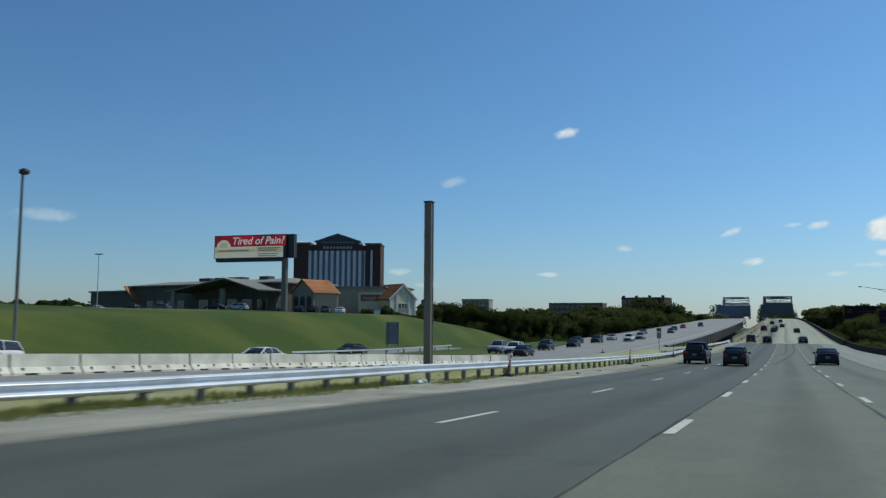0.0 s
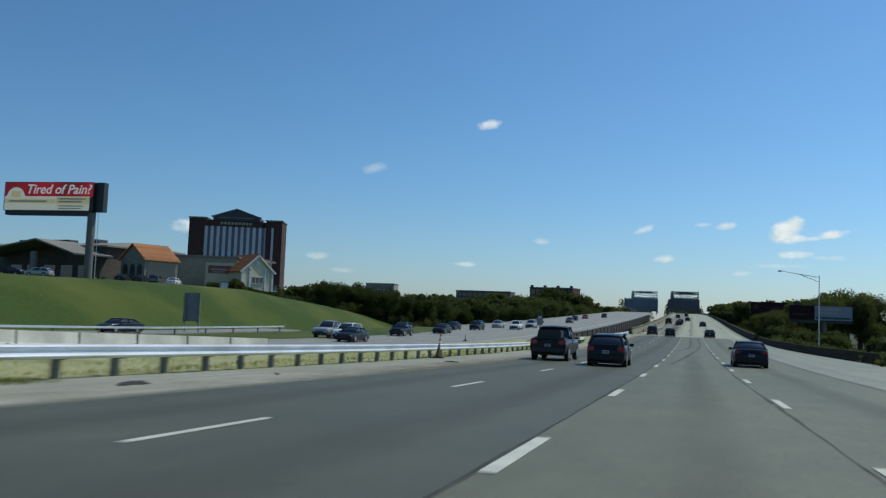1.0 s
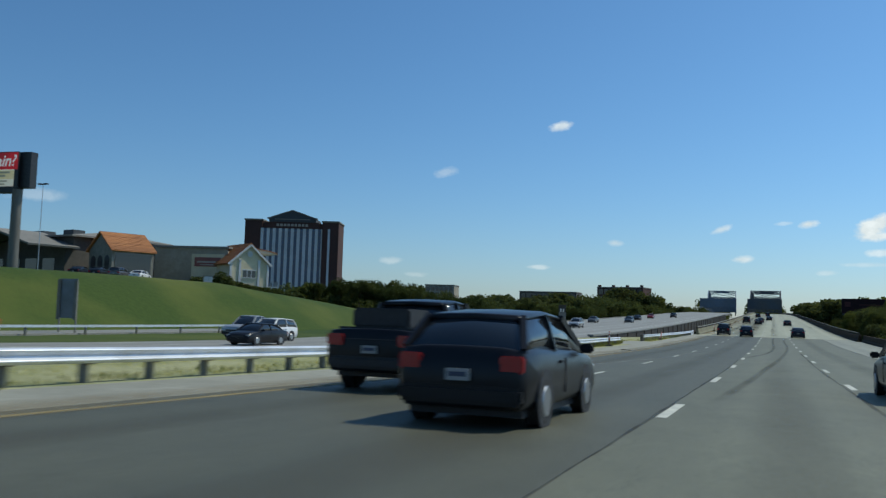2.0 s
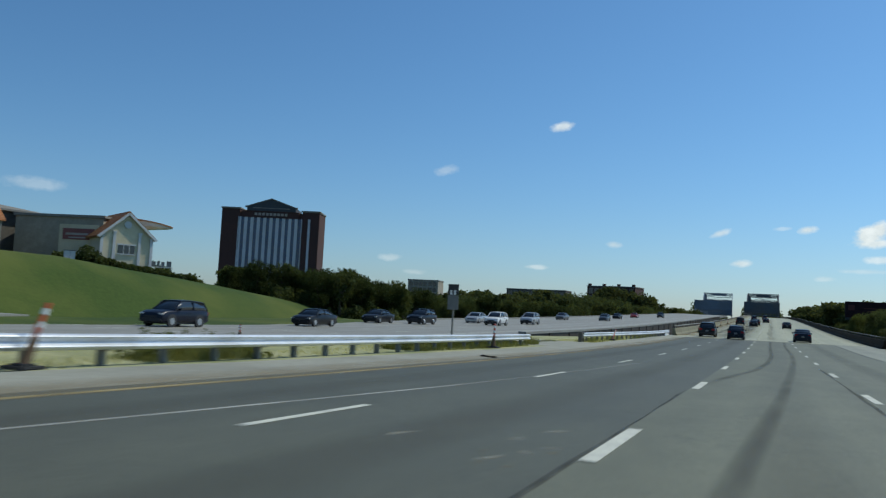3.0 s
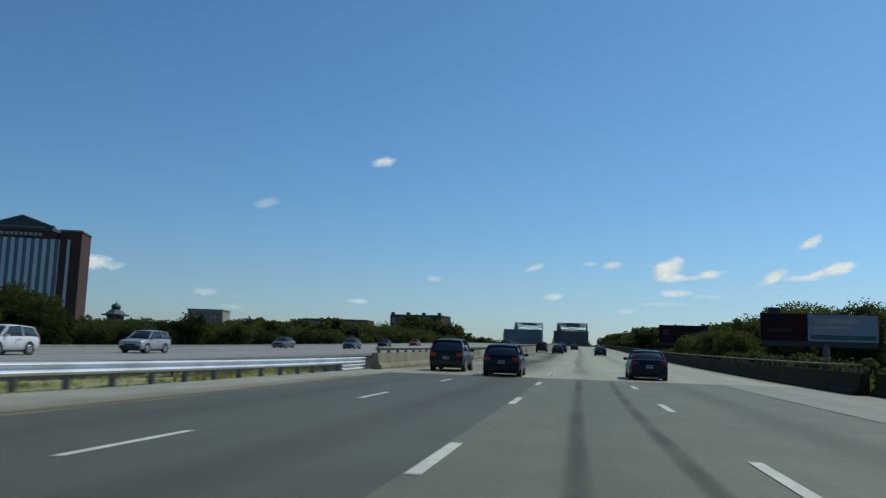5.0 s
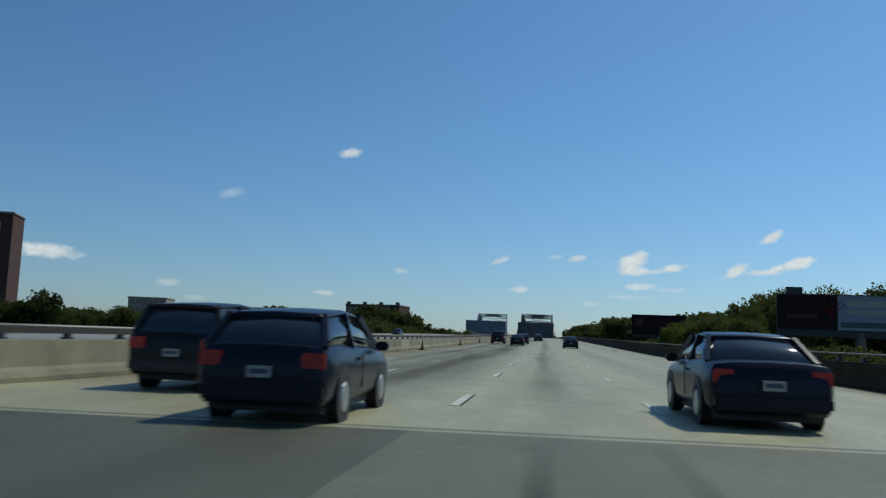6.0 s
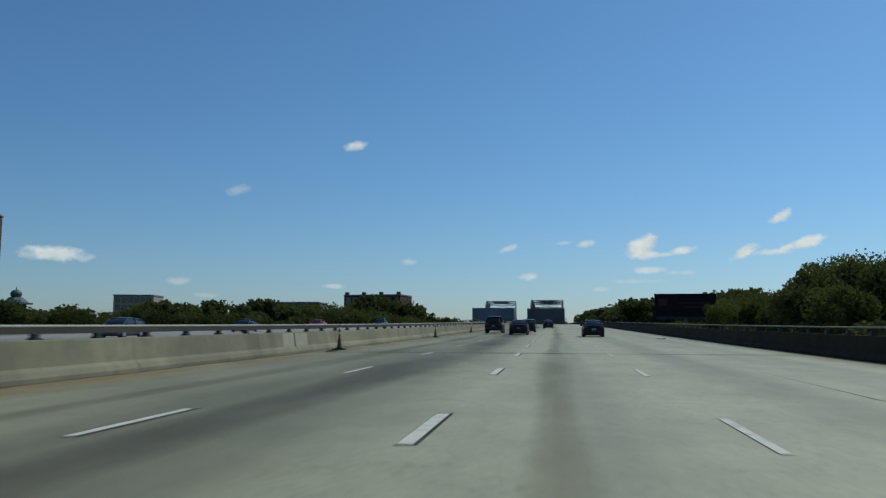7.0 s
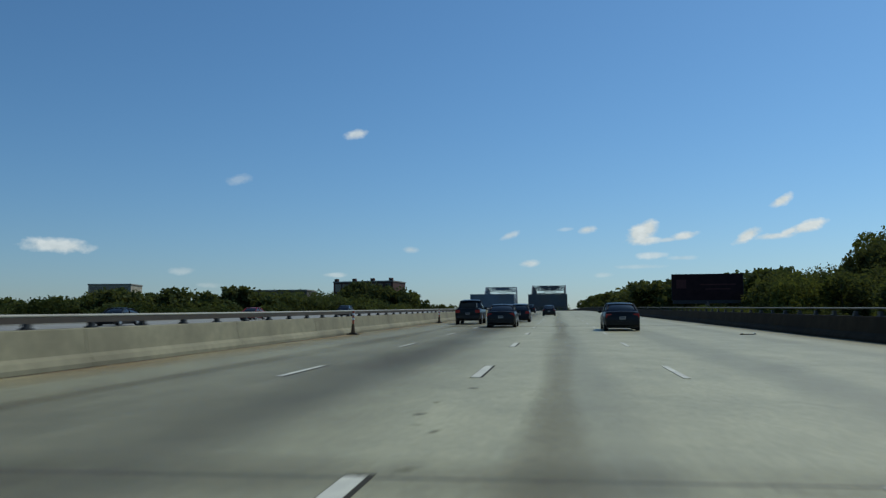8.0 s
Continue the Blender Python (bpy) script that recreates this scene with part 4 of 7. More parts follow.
slab("kerb", M["opposite_concrete"], -46.95, -46.5, 201, 900, 9, 0.22, 0.24, "low pale concrete kerb on the far edge of the oncoming lanes", "", sh=shift_opp, parent=opp)

# a patched stretch of the parapet with a dark drain crack
patch = thing("wall_patch", pose(0, 0, 0), "pale repaired patch on the parapet with a dark vertical crack", "patch")
v_, f_ = sweep([(-0.155, 0.30), (-0.215, 0.72), (-0.232, 0.82), (-0.25, 0.82), (-0.25, 0.30)], [Matrix.Translation((-10.65 + shift(q), q, zr(q))) for q in np.linspace(244.5, 247.8, 4)])
mesh_part("face", v_, f_, M["wall_patch"], patch)
v_, f_ = sweep([(0.006, 0.02), (-0.052, 0.22), (-0.148, 0.30), (-0.21, 0.72), (-0.228, 0.84), (-0.26, 0.84), (-0.26, 0.02)], [Matrix.Translation((-10.65 + shift(q), q, zr(q))) for q in (245.95, 246.1)])
mesh_part("crack", v_, f_, M["sign_black"], patch, "dark open crack")

# dark steel fascia of the oncoming carriageway's span
fas = thing("bridge_girder", pose(0, 0, 0), "dark brown steel girder along the oncoming bridge span", "bridge girder")
for k in range(0, 40):
    ya, yb = 166 + k * 9.0, 166 + k * 9.0 + 8.96
    slab("girder_panel", M["dark_girder"], -21.36, -21.05, ya, yb, 4.5, -0.02, 2.9, "", "", sh=shift_opp, parent=fas)
    slab("stiffener", M["dark_girder"], -21.05, -20.93, ya, ya + 0.25, 1, -0.02, 2.9, "", "", sh=shift_opp, parent=fas)
slab("kerb", M["opposite_concrete"], -21.7, -20.95, 166, 526, 9, 0.22, 0.24, "low concrete kerb along the deck edge", "", sh=shift_opp, parent=fas)


JERSEY = [(-0.30, 0.0), (-0.30, 0.08), (-0.12, 0.31), (-0.08, 0.81), (0.08, 0.81), (0.12, 0.31), (0.30, 0.08), (0.30, 0.0)]


def barrier_x(y):
    return float(np.interp(y, [-60, 40, 52, 62, 76.5], [-27.9, -27.3, -26.9, -26.3, -24.2]))


def apron_dz(y):
    """The apron sinks to the oncoming lanes where the barriers end."""
    return float(np.interp(y, [-60, 38, 50, 55, 62, 70, 77, 86], [-0.03, -0.05, -0.13, -0.13, -0.24, -0.31, -0.40, -0.46]))


def apron():
    st = [Matrix.Translation((0, y, zr(y) + apron_dz(y))) for y in np.arange(-60, 86, 3.0)]
    verts, faces = [], []
    for m in st:
        y = m.translation.y
        for x, z in ((barrier_x(y) - 0.8, 0.0), (-22.0, 0.0), (-22.0, -0.4), (barrier_x(y) - 0.8, -0.4)):
            verts.append(m @ Vector((x, 0, z)))
    n = len(st)
    for i in range(n - 1):
        for j in range(4):
            faces.append((i * 4 + j, i * 4 + 4 + j, i * 4 + 4 + (j + 1) % 4, i * 4 + (j + 1) % 4))
    faces += [(0, 1, 2, 3), (n * 4 - 1, n * 4 - 2, n * 4 - 3, n * 4 - 4)]
    ob = mesh_part("median_apron", [tuple(v) for v in verts], faces, M["opposite_concrete"])
    tagged(ob, "pale paved apron under the concrete barriers", "pavement", kind="structure")


apron()


def jersey_run():
    y = -30.06
    L_ = 3.48
    first = None
    while y < 76:
        x = barrier_x(y)
        turn = math.degrees(math.atan2(-(barrier_x(y + 1.8) - barrier_x(y - 1.8)), 3.6))
        slope = math.degrees(math.atan2(zr(y + 1.8) + apron_dz(y + 1.8) - zr(y - 1.8) - apron_dz(y - 1.8), 3.6))
        at = pose(x, y, zr(y) + apron_dz(y), slope, 0, turn)
        if first is None:
            root = thing("concrete_barrier", pose(0, 0, 0), "pale precast concrete barrier block with drain notches", "barrier", "row of concrete barriers")
            v, f = sweep(JERSEY, [Matrix.Translation((0, q, 0)) for q in (-L_ / 2 + 0.05, -L_ / 2 + 0.07, L_ / 2 - 0.07, L_ / 2 - 0.05)])
            mesh_part("block", v, f, M["jersey_concrete"], root)
            for q in (-0.85, 0.9):
                part("drain_slot", box_bm(0.285, 0.303, q - 0.34, q + 0.34, 0.0, 0.075), M["sign_black"], root)
            for q in (-1.2, 0.05, 1.25):
                part("lifting_notch", box_bm(0.13, 0.24, q - 0.035, q + 0.035, 0.16, 0.28), M["stone_dark"], root)
            part("joint", box_bm(-0.06, 0.06, L_ / 2 - 0.05, L_ / 2 + 0.05, 0.02, 0.77), M["trim_black"], root, "dark open joint")
            first = root
            first.matrix_world = at
        else:
            copy_thing(first, at)
        y += L_


jersey_run()


def thin_rail():
    root = thing("cable_rail", pose(0, 0, 0), "thin pale rail on posts at the levee foot", "guardrail", "highway guardrails")
    pts = [(-52.2, y, zo(y) + 0.62) for y in np.linspace(84, 134, 12)]
    bm = bmesh.new()
    for a, b in zip(pts[:-1], pts[1:]):
        beam(bm, a, b, 0.06, 0.20)
    part("rail", bm, M["galvanised"], root, "pale steel rail")
    me = finish(box_bm(-0.07, 0.07, -0.07, 0.07, -0.4, 0.62), "post", M["post_steel"])
    for y in np.arange(85, 134, 6.0):
        po = new("post", me)
        po.parent = root
        po.matrix_basis = pose(-52.35, float(y), zo(float(y)))


thin_rail()


# ---------------------------------------------------------------- poles, markers and signs
def median_column():
    root = thing("steel_column", pose(-19.3, 45.5, zr(45.5) - 0.45), "tall bare rust-brown steel column standing in the median", "column")
    part("plinth", box_bm(-0.5, 0.5, -0.5, 0.5, -0.3, 0.25, bevel=0.03), M["barrier_concrete"], root, "concrete plinth")
    bm = bmesh.new()
    box(bm, -0.21, 0.21, -0.21, -0.17, 0.25, 10.1)
    box(bm, -0.21, 0.21, 0.17, 0.21, 0.25, 10.1)
    box(bm, -0.17, 0.17, -0.17, 0.17, 0.25, 10.08)
    part("shaft", bm, M["pole_metal"], root, "riveted steel shaft")
    part("cap", box_bm(-0.26, 0.26, -0.26, 0.26, 10.1, 10.16), M["dark_metal"], root)
    part("base_plate", box_bm(-0.34, 0.34, -0.34, 0.34, 0.25, 0.30), M["dark_metal"], root)


median_column()


def marker(x, y, lean_x, lean_y, label, height=1.15, z=None):
    """A tube marker on a rubber foot, bent where cars have struck it."""
    root = thing("tube_marker", pose(x, y, (zr(y) if z is None else z), 0, 0, 0), label, "road marker", "orange tube markers")
    bm = bmesh.new()
    box(bm, -0.28, 0.28, -0.28, 0.28, 0, 0.06, bevel=0.02)
    box(bm, -0.17, 0.17, -0.17, 0.17, 0.05, 0.10, bevel=0.02)
    part("foot", bm, M["rubber"], root, "black rubber foot")
    tip = Vector((lean_x, lean_y, height))
    bm = bmesh.new()
    rod(bm, (0, 0, 0.08), tip, 0.055, 0.045, 12)
    part("tube", bm, M["orange_plastic"], root, "orange plastic tube")
    bm = bmesh.new()
    rod(bm, tip * 0.07, tip * 0.46, 0.115, 0.064, 12)
    part("sleeve", bm, M["grimy_sleeve"], root, "grimy brown lower sleeve")
    for f in (0.62, 0.82):
        bm = bmesh.new()
        rod(bm, tip * f, tip * (f + 0.09), 0.058, 0.056, 12)
        part("reflective_band", bm, M["sign_white"], root, "white reflective band")


marker(-12.0, 37.5, 0.10, 0.35, "leaning orange tube marker beside the guardrail")
marker(-12.05, 70.5, 0.05, 0.30, "leaning orange tube marker beside the guardrail")
marker(-12.3, 101.85, 0.0, 0.46, "bent orange tube marker beside the guardrail")
marker(-12.5, 129.4, 0.0, 0.12, "upright dirty orange tube marker by the guardrail end")
marker(-12.4, 161.6, 0.10, 0.95, "grimy tube marker bent far over at the second guardrail", height=0.85)
marker(-10.2, 222.4, 0.0, 0.0, "upright orange tube marker at the parapet foot")
marker(-10.2, 250.8, 0.0, 0.02, "upright orange tube marker at the parapet foot")
marker(-10.2, 282.6, 0.02, 0.0, "upright orange tube marker at the parapet foot")
marker(-10.2, 313.0, 0.0, 0.0, "upright orange tube marker at the parapet foot")


def panel_sign(x, y, z_bot, z_top, width, label, turn=0.0, posts=2, split=None, mats=("sign_back",), ground=None):
    g = (zr(y) - 0.1) if ground is None else ground
    root = thing("road_sign", pose(x, y, g, 0, 0, turn), label, "road sign")
    bounds = [z_bot, z_top] if split is None else [z_bot, split, z_top]
    for i in range(len(bounds) - 1):
        part("panel", box_bm(-width / 2, width / 2, -0.02, 0.02, bounds[i] - g + 0.02, bounds[i + 1] - g - 0.02, bevel=0.008), M[mats[i % len(mats)]], root)
    xs = [0.0] if posts == 1 else [-width * 0.44, width * 0.44]
    for px in xs:
        bm = bmesh.new()
        hw, y_ = (0.05, 0.03) if posts == 1 else (0.16, -0.13)
        box(bm, px - hw, px + hw, y_, y_ + 0.10, -0.3 if posts == 1 else z_bot - g - 0.1, z_top - g - 0.1)
        if posts == 2:
            box(bm, px - 0.06, px + 0.06, 0.03, 0.13, -0.4, z_top - g - 0.3)
        part("post", bm, M["post_steel"], root)
    return root


panel_sign(-54.0, 114.6, -1.6, 1.65, 2.0, "grey back of a tall road sign on two posts")
sg2 = panel_sign(-19.3, 142.0, -0.72, 0.95, 0.72, "small two-panel road sign seen from behind on one post", posts=1, split=0.25, mats=("sign_grey", "sign_black"))
for dx in (-0.14, 0.12):
    part("numeral_bar", box_bm(dx - 0.07, dx + 0.07, -0.03, -0.021, 2.85, 3.15), M["sign_white"], sg2)


def street_lamp(x, y, ground, height, arm, label, head="cobra", r=0.10):
    root = thing("street_lamp", pose(x, y, ground), label, "street lamp", "tall street lamps")
    bm = bmesh.new()
    rod(bm, (0, 0, -0.3), (0, 0, height), r, r * 0.6, 12)
    part("pole", bm, M["pole_metal"] if head == "ball" else M["alu"], root)
    part("base", box_bm(-0.25, 0.25, -0.25, 0.25, -0.3, 0.12, bevel=0.03), M["barrier_concrete"], root, "concrete foot")
    if head == "cobra":
        bm = bmesh.new()
        rod(bm, (0, 0, height - 0.9), (arm * 0.55, 0, height + 0.1), 0.05, 0.045, 8)
        rod(bm, (0, 0, height - 0.3), (arm * 0.55, 0, height + 0.1), 0.045, 0.04, 8)
        rod(bm, (arm * 0.55, 0, height + 0.1), (arm, 0, height + 0.45), 0.045, 0.035, 8)
        part("arm", bm, M["alu"], root, "braced bracket arm")
        bm = box_bm(min(arm, arm * 1.12), max(arm, arm * 1.12), -0.16, 0.16, height + 0.36, height + 0.54, bevel=0.05)
        part("lamp_head", bm, M["alu"], root, "flat lamp head")
    elif head == "twin":
        for s in (-1, 1):
            bm = bmesh.new()
            rod(bm, (0, 0, height - 0.05), (s * 0.7, 0, height), 0.04, 0.04, 8)
            box(bm, s * 0.5 - 0.35, s * 0.5 + 0.35, -0.25, 0.25, height - 0.02, height + 0.14, bevel=0.04)
            part("lamp_head", bm, M["dark_metal"], root, "flat box lamp head")
    else:
        bm = bmesh.new()
        bmesh.ops.create_uvsphere(bm, u_segments=12, v_segments=8, radius=0.32, matrix=pose(0.12, 0, height + 0.05) @ Matrix.Diagonal((1.2, 1, 0.7, 1)))
        part("lamp_head", bm, M["dark_metal"], root, "dark rounded lamp head")
    return root


street_lamp(-45.85, 40.6, zr(40.6) - 0.7, 12.8, 0, "tall dark lamp post beside the oncoming carriageway", "ball", 0.14)
street_lamp(-126, 131, 4.2, 10.6, 0, "tall twin-head lamp post on the levee car park", "twin")
street_lamp(-97, 152, 4.2, 12.2, 0, "slim lamp post in front of the low building", "twin", 0.07)
street_lamp(16.0, 152.5, zr(152) - 0.8, 10.6, -4.6, "aluminium highway lamp post with long bracket arm", "cobra", 0.085)


# ---------------------------------------------------------------- billboards
def text_mesh(txt, size, material, parent, m, shear=0.0, bold=0.0, name="lettering"):
    cu = bpy.data.curves.new(name, "FONT")
    cu.body, cu.size, cu.shear, cu.offset, cu.extrude = txt, size, shear, bold, 0.012
    cu.align_x = "LEFT"
    tmp = bpy.data.objects.new(name, cu)
    scene.collection.objects.link(tmp)
    bpy.context.view_layer.update()
    me = bpy.data.meshes.new_from_object(tmp.evaluated_get(bpy.context.evaluated_depsgraph_get()))
    bpy.data.objects.remove(tmp)
    me.materials.clear()
    me.materials.append(material)
    ob = new(name, me)
    ob.parent = parent
    ob.matrix_basis = m
    return tagged(ob, "")


def billboard_frame(name, x, y, ground, turn, w, h, z_bot, pole_x, label, depth=1.0, pole_r=0.5):
    """A panel on a single column; local x runs along the face, which looks to -y."""
    root = thing(name, pose(x, y, ground, 0, 0, turn), label, "billboard", "highway billboards")
    part("panel", box_bm(-w / 2, w / 2, 0.0, 0.25, z_bot, z_bot + h, bevel=0.02), M["dark_metal"], root, "dark panel backing")
    bm = bmesh.new()
    rod(bm, (pole_x, depth * 0.5, -0.5), (pole_x, depth * 0.5, z_bot - 0.3), pole_r, pole_r, 20)
    part("column", bm, M["pole_metal"], root, "thick steel column")
    bm = bmesh.new()
    box(bm, -w / 2 + 0.2, w / 2 - 0.1, 0.05, depth, z_bot - 0.75, z_bot - 0.02)
    part("walkway", bm, M["dark_metal"], root, "dark maintenance walkway under the panel")
    bm = bmesh.new()
    for k in range(6):
        q = -w / 2 + 0.8 + k * (w - 1.6) / 5
        beam(bm, (q, 0.3, z_bot - 0.4), (q, 0.3, z_bot + h), 0.12)
    part("rear_strut", bm, M["dark_metal"], root)
    bm = bmesh.new()
    box(bm, -w / 2 - 0.08, w / 2 + 0.08, -0.06, 0.05, z_bot - 0.08, z_bot)
    box(bm, -w / 2 - 0.08, w / 2 + 0.08, -0.06, 0.05, z_bot + h, z_bot + h + 0.08)
    box(bm, -w / 2 - 0.08, -w / 2, -0.06, 0.05, z_bot, z_bot + h)
    box(bm, w / 2, w / 2 + 0.08, -0.06, 0.05, z_bot, z_bot + h)
    part("edge_trim", bm, M["dark_metal"], root)
    return root


def pain_billboard():
    w, h, zb = 15.6, 4.35, 9.9
    root = billboard_frame("billboard", -96.6, 139.6, 4.2, 4.0, w, h, zb, w / 2 - 0.4, "red and cream advertising billboard on a single steel column", depth=1.2, pole_r=0.62)
    f = -0.012
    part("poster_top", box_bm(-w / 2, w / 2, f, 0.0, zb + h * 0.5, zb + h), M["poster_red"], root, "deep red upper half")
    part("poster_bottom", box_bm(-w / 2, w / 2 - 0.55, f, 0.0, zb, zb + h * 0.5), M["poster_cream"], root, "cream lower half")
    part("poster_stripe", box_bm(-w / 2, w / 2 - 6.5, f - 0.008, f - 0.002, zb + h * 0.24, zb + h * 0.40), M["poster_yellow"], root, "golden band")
    part("poster_block", box_bm(w / 2 - 6.4, w / 2 - 0.55, f - 0.008, f - 0.002, zb + h * 0.22, zb + h * 0.47), M["poster_yellow"], root)
    for k, (a, b) in enumerate(((0.40, 0.44), (0.30, 0.345))):
        part("writing_bar", box_bm(w / 2 - 6.0, w / 2 - 1.2 - k * 0.7, f - 0.014, f - 0.009, zb + h * a - 0.06, zb + h * b), M["poster_tan"], root)
    for k in range(2):
        part("writing_bar", box_bm(w / 2 - 6.0, w / 2 - 2.0 + k * 0.4, f - 0.008, f - 0.002, zb + h * (0.05 + k * 0.09), zb + h * (0.09 + k * 0.09)), M["poster_tan"], root)
    part("writing_bar", box_bm(-w / 2 + 0.8, -0.2, f - 0.014, f - 0.009, zb + h * 0.29, zb + h * 0.35), M["poster_tan"], root)
    bm = bmesh.new()
    pts = [bm.verts.new((-w / 2 + 2.0 + 1.65 * math.cos(a), f - 0.02, zb + h * 0.42 + 1.75 * math.sin(a))) for a in np.linspace(0, math.pi, 20)]
    bm.faces.new(pts)
    g = bmesh.ops.extrude_face_region(bm, geom=bm.faces[:])
    bmesh.ops.translate(bm, vec=(0, 0.012, 0), verts=[v for v in g["geom"] if isinstance(v, bmesh.types.BMVert)])
    part("emblem", bm, M["poster_cream"], root, "cream dome emblem")
    part("emblem_core", box_bm(-w / 2 + 1.2, -w / 2 + 2.8, f - 0.03, f - 0.022, zb + h * 0.45, zb + h * 0.68), M["poster_yellow"], root)
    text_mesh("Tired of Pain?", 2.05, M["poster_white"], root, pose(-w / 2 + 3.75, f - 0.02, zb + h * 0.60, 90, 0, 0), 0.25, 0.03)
    part("rear_panel", box_bm(w / 2 - 0.3, w / 2 + 1.5, 0.5, 1.6, zb - 0.1, zb + h + 0.1), M["dark_metal"], root, "dark edge of the second face")


pain_billboard()


def fan_billboard():
    w, h = 15.5, 3.8
    g = -2.5
    root = billboard_frame("billboard", 33.0, 279.0, g, -4.0, w, h, 5.0, 1.0, "shaded billboard with dark and pale halves among the trees", depth=1.0, pole_r=0.5)
    zb, f = 5.0, -0.012
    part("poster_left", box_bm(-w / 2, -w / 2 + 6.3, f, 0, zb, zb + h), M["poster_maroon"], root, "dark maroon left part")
    part("poster_right", box_bm(-w / 2 + 6.3, w / 2, f, 0, zb, zb + h), M["poster_blue"], root, "pale blue-white right part")
    bm = bmesh.new()
    for k in range(7):
        a = radians(40 + k * 17)
        beam(bm, (-w / 2 + 5.6, f - 0.015, zb + 1.6), (-w / 2 + 5.6 + 1.9 * math.cos(a), f - 0.015, zb + 1.6 + 1.9 * math.sin(a)), 0.32, 0.012)
    part("emblem", bm, M["poster_fan"], root, "red fan-shaped emblem")
    for k, (a, b, z0, z1, mm) in enumerate(((7.2, 13.0, 2.6, 3.2, "poster_grey"), (7.2, 11.8, 1.8, 2.2, "poster_grey"), (6.6, 15.2, 0.3, 0.9, "copper_green"), (1.0, 4.2, 1.2, 1.7, "poster_dull"))):
        part("writing_bar", box_bm(-w / 2 + a, -w / 2 + b, f - 0.012, f - 0.004, zb + z0, zb + z1), M[mm], root)
    part("top_box", box_bm(-w / 2 + 1.0, -w / 2 + 2.7, 0.0, 0.3, zb + h + 0.08, zb + h + 0.85, bevel=0.03), M["dark_metal"], root, "dark equipment box on the top edge")


def dark_billboard():
    w, h = 15.6, 5.9
    root = billboard_frame("billboard", 33.4, 442.5, -2.0, -2.0, w, h, 7.3, 0.0, "near-black shaded billboard above the trees", depth=1.0, pole_r=0.5)
    part("poster", box_bm(-w / 2, w / 2, -0.012, 0, 7.3, 7.3 + h), M["poster_maroon"], root, "poster coloured near-black for its shaded face")
    part("writing_bar", box_bm(-1.5, 6.2, -0.02, -0.013, 10.7, 11.0), M["poster_dull"], root)
    part("writing_bar", box_bm(-0.5, 5.2, -0.02, -0.013, 9.7, 9.95), M["poster_dull"], root)
    part("emblem", box_bm(-6.8, -4.6, -0.02, -0.013, 10.0, 12.0), M["poster_dull"], root, "dull red emblem")


fan_billboard()
dark_billboard()


# ---------------------------------------------------------------- truss bridges
def truss_bridge(x_c, y0, n, panel, half, h_end, h_mid, label, steel, dz=0.0, rise=72.0, skew=0.0):
    root = thing("truss_bridge", pose(0, 0, 0), label, "bridge", "twin river bridges")

    def top(i):
        t = i / n
        return h_end + (h_mid - h_end) * float(smooth01((min(t, 1 - t) * n * panel - rise) / 40.0))

    def p(side, i, up):
        y = y0 + i * panel
        return Vector((x_c + skew * i * panel + side * half, y, zr(y) + dz + (top(i) if up else 0.6)))
    for side in (-1, 1):
        for i in range(n):
            bm = bmesh.new()
            beam(bm, p(side, i, True), p(side, i + 1, True), 0.8, 1.0)
            part("top_chord", bm, steel, root)
            bm = bmesh.new()
            beam(bm, p(side, i, False), p(side, i + 1, False), 1.0, 1.2)
            part("bottom_chord", bm, steel, root)
            bm = bmesh.new()
            if i % 2:
                beam(bm, p(side, i, True), p(side, i + 1, False), 0.7, 0.8)
            else:
                beam(bm, p(side, i, False), p(side, i + 1, True), 0.7, 0.8)
            part("diagonal", bm, steel, root)
        for i in range(n + 1):
            bm = bmesh.new()
            beam(bm, p(side, i, False), p(side, i, True), 0.7, 0.8)
            part("vertical", bm, steel, root)
    for i in range(n + 1):
        a, b = p(-1, i, True), p(1, i, True)
        clear = 5.2
        low_a, low_b = a.copy(), b.copy()
        low_a.z = low_b.z = zr(y0 + i * panel) + dz + max(clear, top(i) - (12.0 if top(i) < h_end + 2 else 7.0))
        bm = bmesh.new()
        dense = top(i) < h_end + 2
        beam(bm, a, b, 0.7 if dense else 0.4)
        beam(bm, low_a, low_b, 0.6 if dense else 0.4)
        cells = 6 if dense else 0
        for k in range(cells):
            t0, t1 = k / cells, (k + 1) / cells
            beam(bm, a.lerp(b, t0), low_a.lerp(low_b, t1), 0.6 if dense else 0.3)
            beam(bm, low_a.lerp(low_b, t0), a.lerp(b, t1), 0.6 if dense else 0.3)
            beam(bm, low_a.lerp(low_b, t0), a.lerp(b, t0), 0.5 if dense else 0.3)
        part("sway_frame", bm, steel, root)
        if i == 0:
            for k in range(9):
                t = (k + 0.5) / 9
                part("portal_plate", beam(bmesh.new(), a.lerp(low_a, t), b.lerp(low_b, t), 0.68, (a.z - low_a.z) / 9 + 0.02), steel, root)
        if i < n:
            bm = bmesh.new()
            beam(bm, p(-1, i, True), p(1, i + 1, True), 0.25)
            beam(bm, p(1, i, True), p(-1, i + 1, True), 0.25)
            part("top_bracing", bm, steel, root)


truss_bridge(-8.0, 905, 18, 20.0, 14.6, 13.5, 25.0, "dark steel through-truss bridge over the river", M["truss_steel"])
truss_bridge(-43.6, 810, 28, 20.0, 14.2, 11.5, 25.0, "steel through-truss bridge of the oncoming carriageway, haze in its blue-grey", M["truss_haze"], rise=196.0, skew=-0.040)


